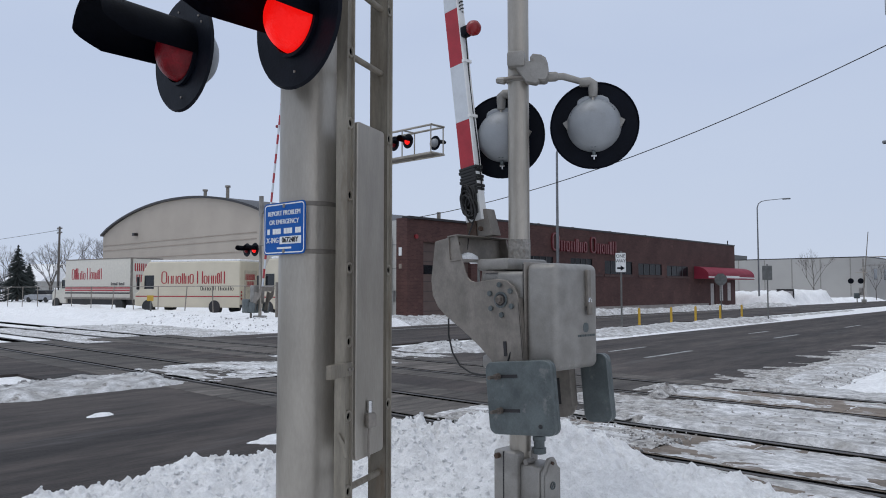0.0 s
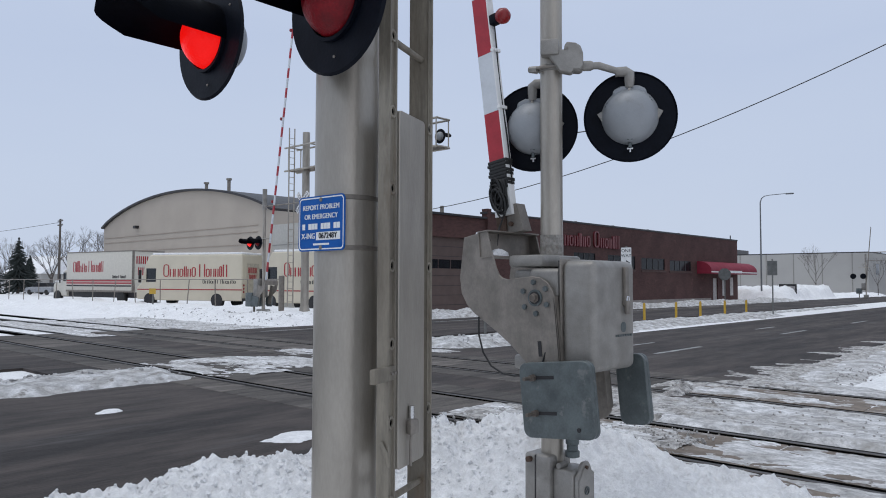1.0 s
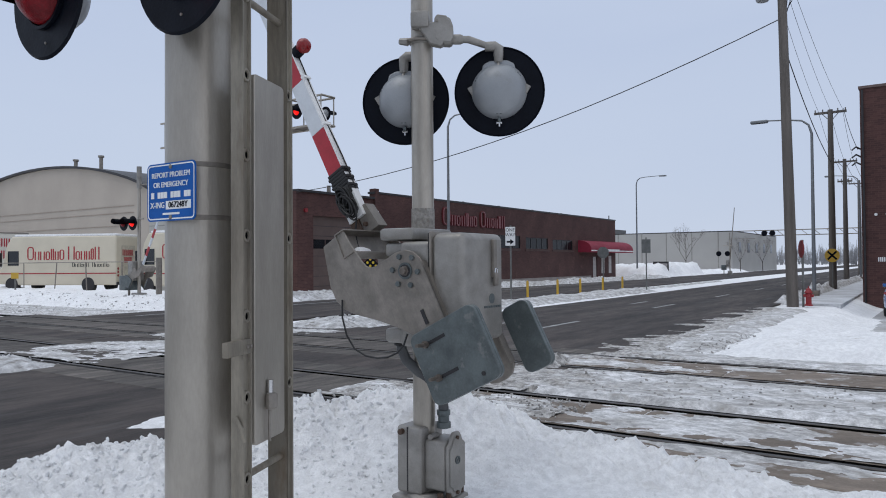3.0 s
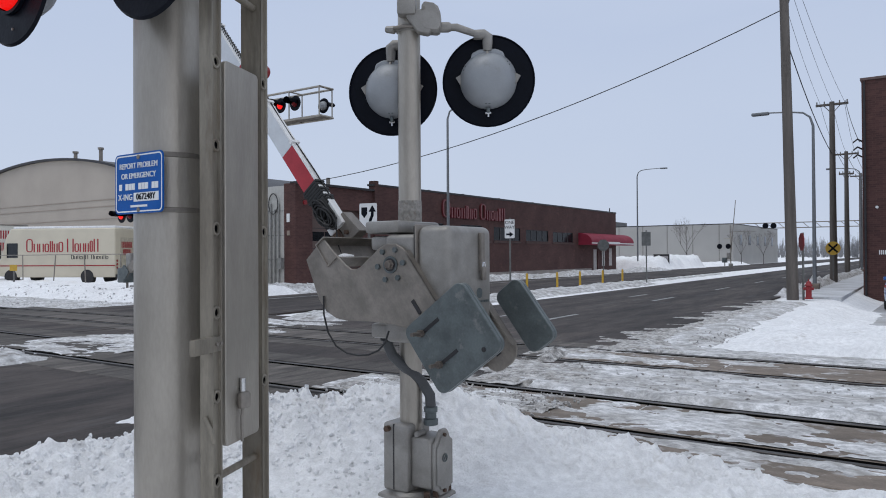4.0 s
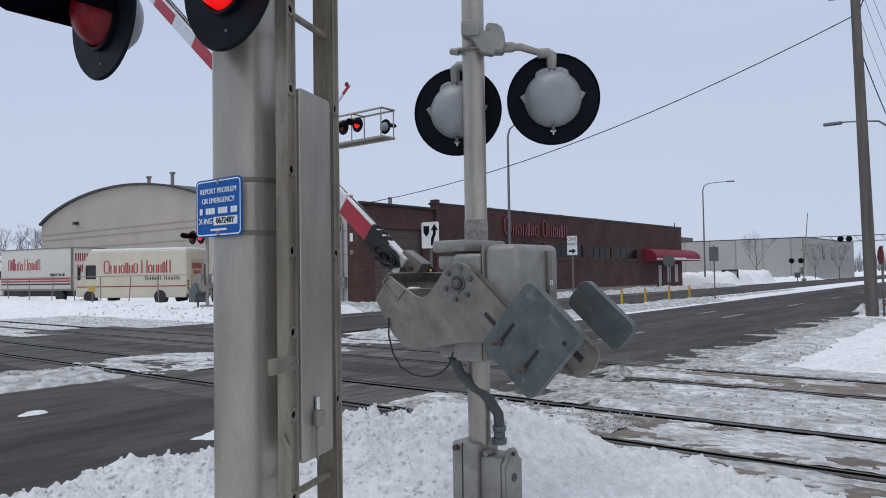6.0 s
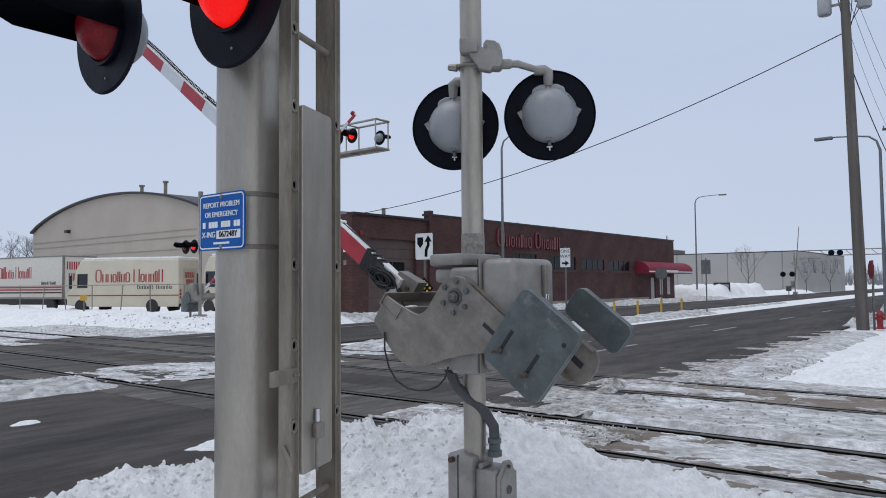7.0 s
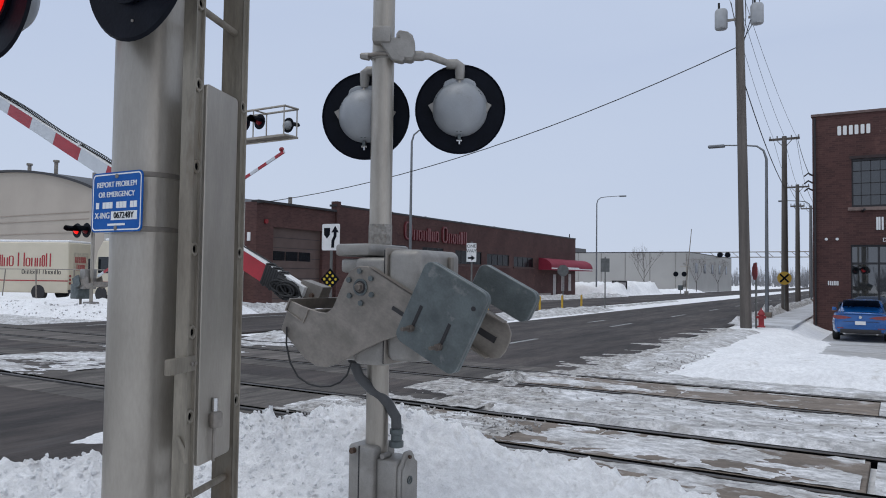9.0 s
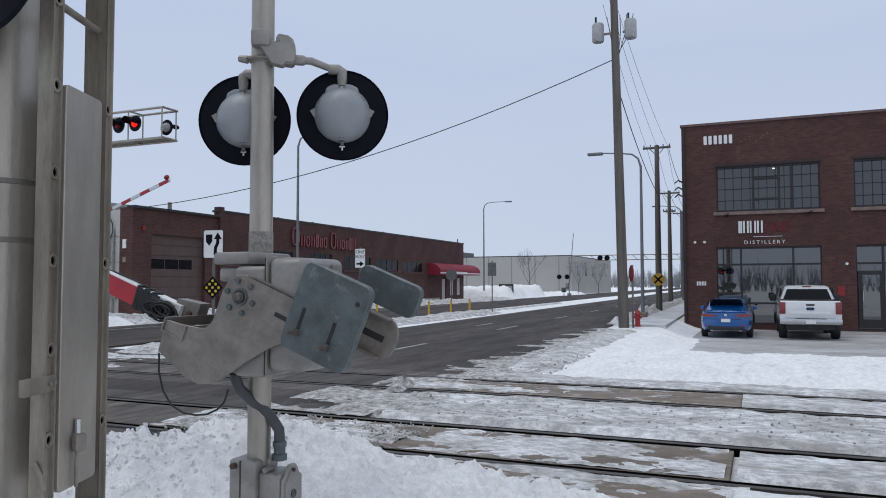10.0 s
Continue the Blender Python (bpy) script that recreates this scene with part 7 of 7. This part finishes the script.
for a in (45, -45):
    part("symbol", box(-0.31, 0.31, -0.05, 0.05, 0.011 + 0.001 * (a > 0), 0.014, m=m @ pose(0, 0, 0, 0, 0, a)), BLACK, pl, smooth=False)
s = sign_post("yellow_marker", 18.6, 38.8, 1.25, "small yellow utility marker in the snow", 20)
part("marker_panel", box(-0.05, -0.03, -0.22, 0.22, 0.95, 1.25), YELLOW, s, smooth=False)

for u, v in ((30.3, 16.3), (33.0, 16.1), (35.2, 15.9), (37.9, 15.8), (40.5, 15.7)):
    t = empty("bollard", pose(u, v, 0), "yellow steel guard post in the snow", "bollard", "guard posts")
    part("post", lathe([(0.058, -0.1), (0.058, 0.68), (0.04, 0.74), (0.0, 0.76)], 14), YELLOW, t)


def hydrant():
    t = empty("fire_hydrant", pose(28.6, 4.42, 0.0), "red fire hydrant in the snow beside the pole", "fire hydrant")
    part("barrel", lathe([(0.16, 0), (0.16, 0.05), (0.11, 0.07), (0.11, 0.5), (0.15, 0.52), (0.15, 0.56), (0.12, 0.6), (0.08, 0.7), (0.0, 0.74)], 20), ORANGE_RED, t)
    for a in (0, 90, 180):
        part("nozzle", rod((0, 0, 0.42), (0.19 * math.cos(radians(a + 90)), 0.19 * math.sin(radians(a + 90)), 0.42), 0.06), ORANGE_RED, t)
    part("top_nut", rod((0, 0, 0.72), (0, 0, 0.8), 0.025, seg=5), ORANGE_RED, t)
    t.scale = (0.85, 0.85, 0.85)


hydrant()


# ---- chain-link fence before the trucks ----
def fence():
    t = empty("fence", pose(0, 0, 0), "grey chain-link fence with steel posts", "fence")
    f0, f1 = Vector((21.8, 31.5, 0)), Vector((19.5, 82.0, 0))
    n = 17
    for k in range(n + 1):
        p = f0.lerp(f1, k / n)
        tip = p + Vector((0.1 * math.sin(k * 2.3), 0.16 * math.sin(k * 1.7), 1.75))
        part("post", rod(p, tip, 0.03, seg=8), GALV, t)
        if k:
            part("top_rail", rod(prev, tip, 0.022, seg=6), GALV, t)
        prev = tip
    part("corner_post", rod((19.9, 28.9, 0), (19.9, 28.9, 1.9), 0.13, seg=14), GALV, t)


fence()


# ---- bare trees, conifers, distance ----
def bare_tree(x, y, h, seed, label, material=BARK, twigs=FROST, spread=0.55, stout=1.0):
    rnd = random.Random(seed)
    t = empty("bare_tree", pose(x, y, 0), label, "tree")
    trunk, limbs, tips = bmesh.new(), bmesh.new(), bmesh.new()
    add_rod(trunk, (0, 0, -0.2), (0, 0, h * 0.3), 0.018 * h * stout, 0.012 * h * stout, 8)

    def grow(p, d, length, r, depth):
        q = p + d * length
        add_rod(limbs if depth > 1 else tips, p, q, r, r * 0.6, 5 if depth > 1 else 3, False)
        if depth:
            for _ in range(3 if depth > 1 else 4):
                if depth == 4 and rnd.random() < 0.25:
                    continue
                e = (d + Vector((rnd.uniform(-1, 1), rnd.uniform(-1, 1), rnd.uniform(-0.3, 0.7))) * spread).normalized()
                grow(q, e, length * rnd.uniform(0.6, 0.82), r * 0.6, depth - 1)
    for k in range(4):
        a = 2 * math.pi * k / 4 + rnd.random()
        grow(Vector((0, 0, h * (0.22 + 0.03 * k))), Vector((math.cos(a) * 0.55, math.sin(a) * 0.55, 1)).normalized(), h * 0.24, 0.009 * h * stout, 4)
    part("trunk", trunk, material, t)
    part("branchwork", limbs, material, t)["kind"] = "stuff"
    part("twig_crown", tips, twigs, t)["kind"] = "stuff"


for k, (x, y, h) in enumerate(((36, 118, 8), (42, 121, 8), (46, 114, 8), (50, 118, 10), (55, 122, 9), (30, 128, 9), (25, 120, 11), (44, 126, 9), (48, 129, 11), (39, 131, 8), (52, 126, 11))):
    bare_tree(x, y, h, 300 + k, "bare frosted deciduous tree behind the trucks")
bare_tree(95, 28.2, 6.2, 400, "small bare street tree before the warehouse", BARK, BARK, 0.5, 0.6)
bare_tree(112, 25.5, 5.5, 401, "small bare street tree beside the warehouse", BARK, BARK, 0.5, 0.6)
bare_tree(122, 24.5, 5.5, 402, "small bare street tree beside the warehouse", BARK, BARK, 0.5, 0.6)


def conifer(x, y, h, seed):
    rnd = random.Random(seed)
    t = empty("conifer", pose(x, y, 0), "dark snowy spruce with ragged boughs", "tree")
    part("trunk", rod((0, 0, 0), (0, 0, h * 0.9), 0.2, 0.05), BARK, t)
    bm = bmesh.new()
    for k in range(520):
        z = h * (0.08 + 0.92 * rnd.random() ** 0.8)
        r = (h - z) * 0.46 * rnd.uniform(0.55, 1.1) + 0.1
        a = rnd.uniform(0, 6.28)
        tip = Vector((math.cos(a) * r, math.sin(a) * r, z - r * 0.35))
        add_rod(bm, (0, 0, z), tip, 0.15 * (1 - z / h) + 0.05, 0.02, 4, False)
    part("crown", bm, NEEDLES, t)["kind"] = "stuff"


conifer(33.5, 108, 7.4, 1)
conifer(30.6, 110, 6.6, 2)
conifer(36.2, 112, 5.2, 3)


def far_woods():
    rnd = random.Random(5)
    bm = bmesh.new()
    for k in range(1500):
        if k % 3:
            x, y, h = rnd.uniform(320, 420), rnd.uniform(-60, 120), rnd.uniform(5, 10)
        elif k % 2:
            x, y, h = rnd.uniform(60, 120), rnd.uniform(230, 300), rnd.uniform(5, 11)
        else:
            x, y, h = rnd.uniform(-120, -80), rnd.uniform(-90, 60), rnd.uniform(3, 7.5)
        for q in range(4):
            add_rod(bm, (x, y, 0), (x + rnd.uniform(-1.1, 1.1), y + rnd.uniform(-1.1, 1.1), h * rnd.uniform(0.5, 1)), 0.16, 0.04, 3, False)
    tagged(ob_from("far_woods", bm, FROST), "distant bare grey woods on the horizon", "trees", kind="stuff")


far_woods()

# low pale house and sheds far left
h = empty("house", pose(48, 140, 0, 0, 0, 25), "pale house far behind the trees", "house")
part("wall", box(-5, 5, -4, 4, 0, 3), PRECAST, h, smooth=False)
part("roof", prism([(-5.3, 2.9), (5.3, 2.9), (0, 6)], Matrix(((1, 0, 0, 0), (0, 0, 1, -4.3), (0, 1, 0, 0), (0, 0, 0, 1))), 8.6), SNOW, h, smooth=False)

# road gantry in the distance
g = empty("sign_gantry", pose(138, 0, 0), "thin steel gantry over the distant road", "gantry")
for z in (6.0, 6.9):
    part("chord", rod((0, 11, z), (0, 34, z), 0.08, seg=6), GALV, g)
for k in range(12):
    part("lattice", rod((0, 11 + 1.9 * k, 6.0), (0, 12 + 1.9 * k, 6.9), 0.05, seg=5), GALV, g)
for y in (11, 34):
    part("leg", rod((0, y, 0), (0, y, 6.9), 0.15, seg=8), GALV, g)
for y in (26.0, 27.3):
    part("signal_head", rod((-0.4, y, 6.4), (-0.2, y, 6.4), 0.48, seg=16), BLACK, g)

bank("snow_pile_far", 74, 92, 24.2, 34, 1.5, 0.4, SNOW, "tall ploughed snow piles beside the bakery", 201, rough=3.0)
bank("snow_pile_wall", 95, 117, 24.5, 36, 0.5, 0.5, SNOW, "snow before the warehouse wall", 211, rough=2.0)
bank("snow_sidewalk", 17, 30, 1.5, 4.3, 0.05, 0.12, SNOW, "snow beside the sidewalk and lot", 221, rough=0.7)
s = sign_post("notice_board", 78.5, 26.0, 0.5, "low framed notice board before the snow piles", 0)
part("board", box(-0.05, 0.05, -0.85, 0.85, 0.6, 1.6, 0.02), DARK_TRIM, s)
part("board_face", box(-0.07, -0.05, -0.72, 0.72, 0.68, 1.4), mat("pale_board", (0.4, 0.38, 0.38), 0.6), s, smooth=False)


# ---- loose snow chunks ----
def chunks(name, count, spots, seed, size, material, label):
    rnd = random.Random(seed)
    proto = []
    for k in range(6):
        t = bmesh.new()
        bmesh.ops.create_icosphere(t, subdivisions=1, radius=1)
        for v in t.verts:
            v.co *= rnd.uniform(0.65, 1.25)
            v.co.z *= 0.6
        proto.append(([v.co.copy() for v in t.verts], [[v.index for v in f.verts] for f in t.faces]))
        t.free()
    verts, faces = [], []
    for _ in range(count):
        u0, u1, v0, v1, fn = rnd.choice(spots)
        u, v = rnd.uniform(u0, u1), rnd.uniform(v0, v1)
        z = fn(u, v)
        if z is None or z < -0.05:
            continue
        s = size * rnd.uniform(0.3, 1.0) ** 2 + 0.008
        rot = Euler((rnd.uniform(0, 6), rnd.uniform(0, 6), rnd.uniform(0, 6))).to_matrix()
        vs, fs = rnd.choice(proto)
        n = len(verts)
        verts += [tuple(rot @ p * s + Vector((u, v, z + s * 0.05))) for p in vs]
        faces += [[n + i for i in f] for f in fs]
    me = bpy.data.meshes.new(name)
    me.from_pydata(verts, [], faces)
    me.materials.append(material)
    tagged(new(name, me), label, "snow", kind="stuff")


chunks("snow_chunks_near", 3000, [(-1, 5.0, 4.2, 6.3, near_snow), (2.5, 5.6, 3.3, 5.6, near_snow), (2.5, 5.6, 3.3, 5.6, near_snow), (1.5, 5.2, 3.9, 6.0, near_snow)], 11, 0.017, SNOW, "loose snow clods along the ploughed bank")
flat = lambda u, v: 0.015
chunks("snow_chunks_tracks", 2200, [(8.5, 10.1, -4, 5.4, pack_h(8.3, 10.3, 111)), (6.0, 7.9, 3.5, 6.3, flat), (9.6, 11.6, 4.6, 6.0, BANKS["snow_heap"]), (9.6, 11.6, 4.6, 6.0, BANKS["snow_heap"]), (12.6, 17, 3.4, 5.4, BANKS["snow_roadside"])], 12, 0.019, SNOW_GRIT, "grey snow clods about the tracks")
chunks("snow_chunks_median", 1800, [(-6, 7, 12.6, 14.5, BANKS["snow_median_near"]), (13, 20, 12, 15, BANKS["snow_median_mid"]), (15.8, 18, 22.8, 36, BANKS["snow_bank_far"]), (20, 60, 23, 26, BANKS["snow_bank_facade"]), (12.6, 15.6, 22.6, 34, lambda u, v: -0.03)], 13, 0.05, SNOW_DIRTY, "grey snow clods on the median and far bank")


# ---- motion of the gates and the flashers ----
# seconds, degrees from upright
SWING = [(0, 5.5), (0.5, 5.5), (1.0, 5.8), (1.5, 7.0), (2.0, 12.0), (2.5, 19.7), (3.0, 26.8), (3.6, 33.5), (4.3, 39.2), (4.5, 40.2), (5.0, 43.0), (5.5, 45.2), (6.2, 48.9), (7.0, 52.5), (7.5, 55.5), (8.0, 58.5), (8.5, 61.0), (9.0, 63.4), (9.5, 65.7), (10, 67.9)]


def motions():
    walk(GATE_ARM, [(s, Matrix.Translation(PIVOT) @ pose(0, 0, 0, -a)) for s, a in SWING])
    walk(LEAD, [(0, pose(0, -0.13, 0.10)), (1.5, pose(0, -0.13, 0.10)), (2.5, pose(0, -0.09, 0.06)), (4.5, pose(0, -0.03, 0.03)), (7.5, pose(0, 0, 0)), (9, pose(0, 0.005, -0.03)), (10, pose(0, 0.02, -0.11))])
    walk(FAR_ARM, [(s, Matrix.Translation(FAR_PIVOT) @ pose(0, 0, 0, a + 3.5)) for s, a in SWING])
    # the two lamps of each pair change over about every 0.7 s: the lens turns its lit half forward
    changes = [0.57 + 0.6975 * k for k in range(14)]
    for lens, state in LENSES:
        angle = 180 * state
        rows = [(0, pose(0, 0, -0.02, 0, angle, 0))]
        for c in changes:
            k = round(c * FPS)
            for q in range(4):
                rows.append(((k - 2 + q) / FPS, pose(0, 0, -0.02, 0, angle + 60 * q, 0)))
            angle += 180
        rows.append((10, pose(0, 0, -0.02, 0, angle, 0)))
        walk(lens, rows)


motions()
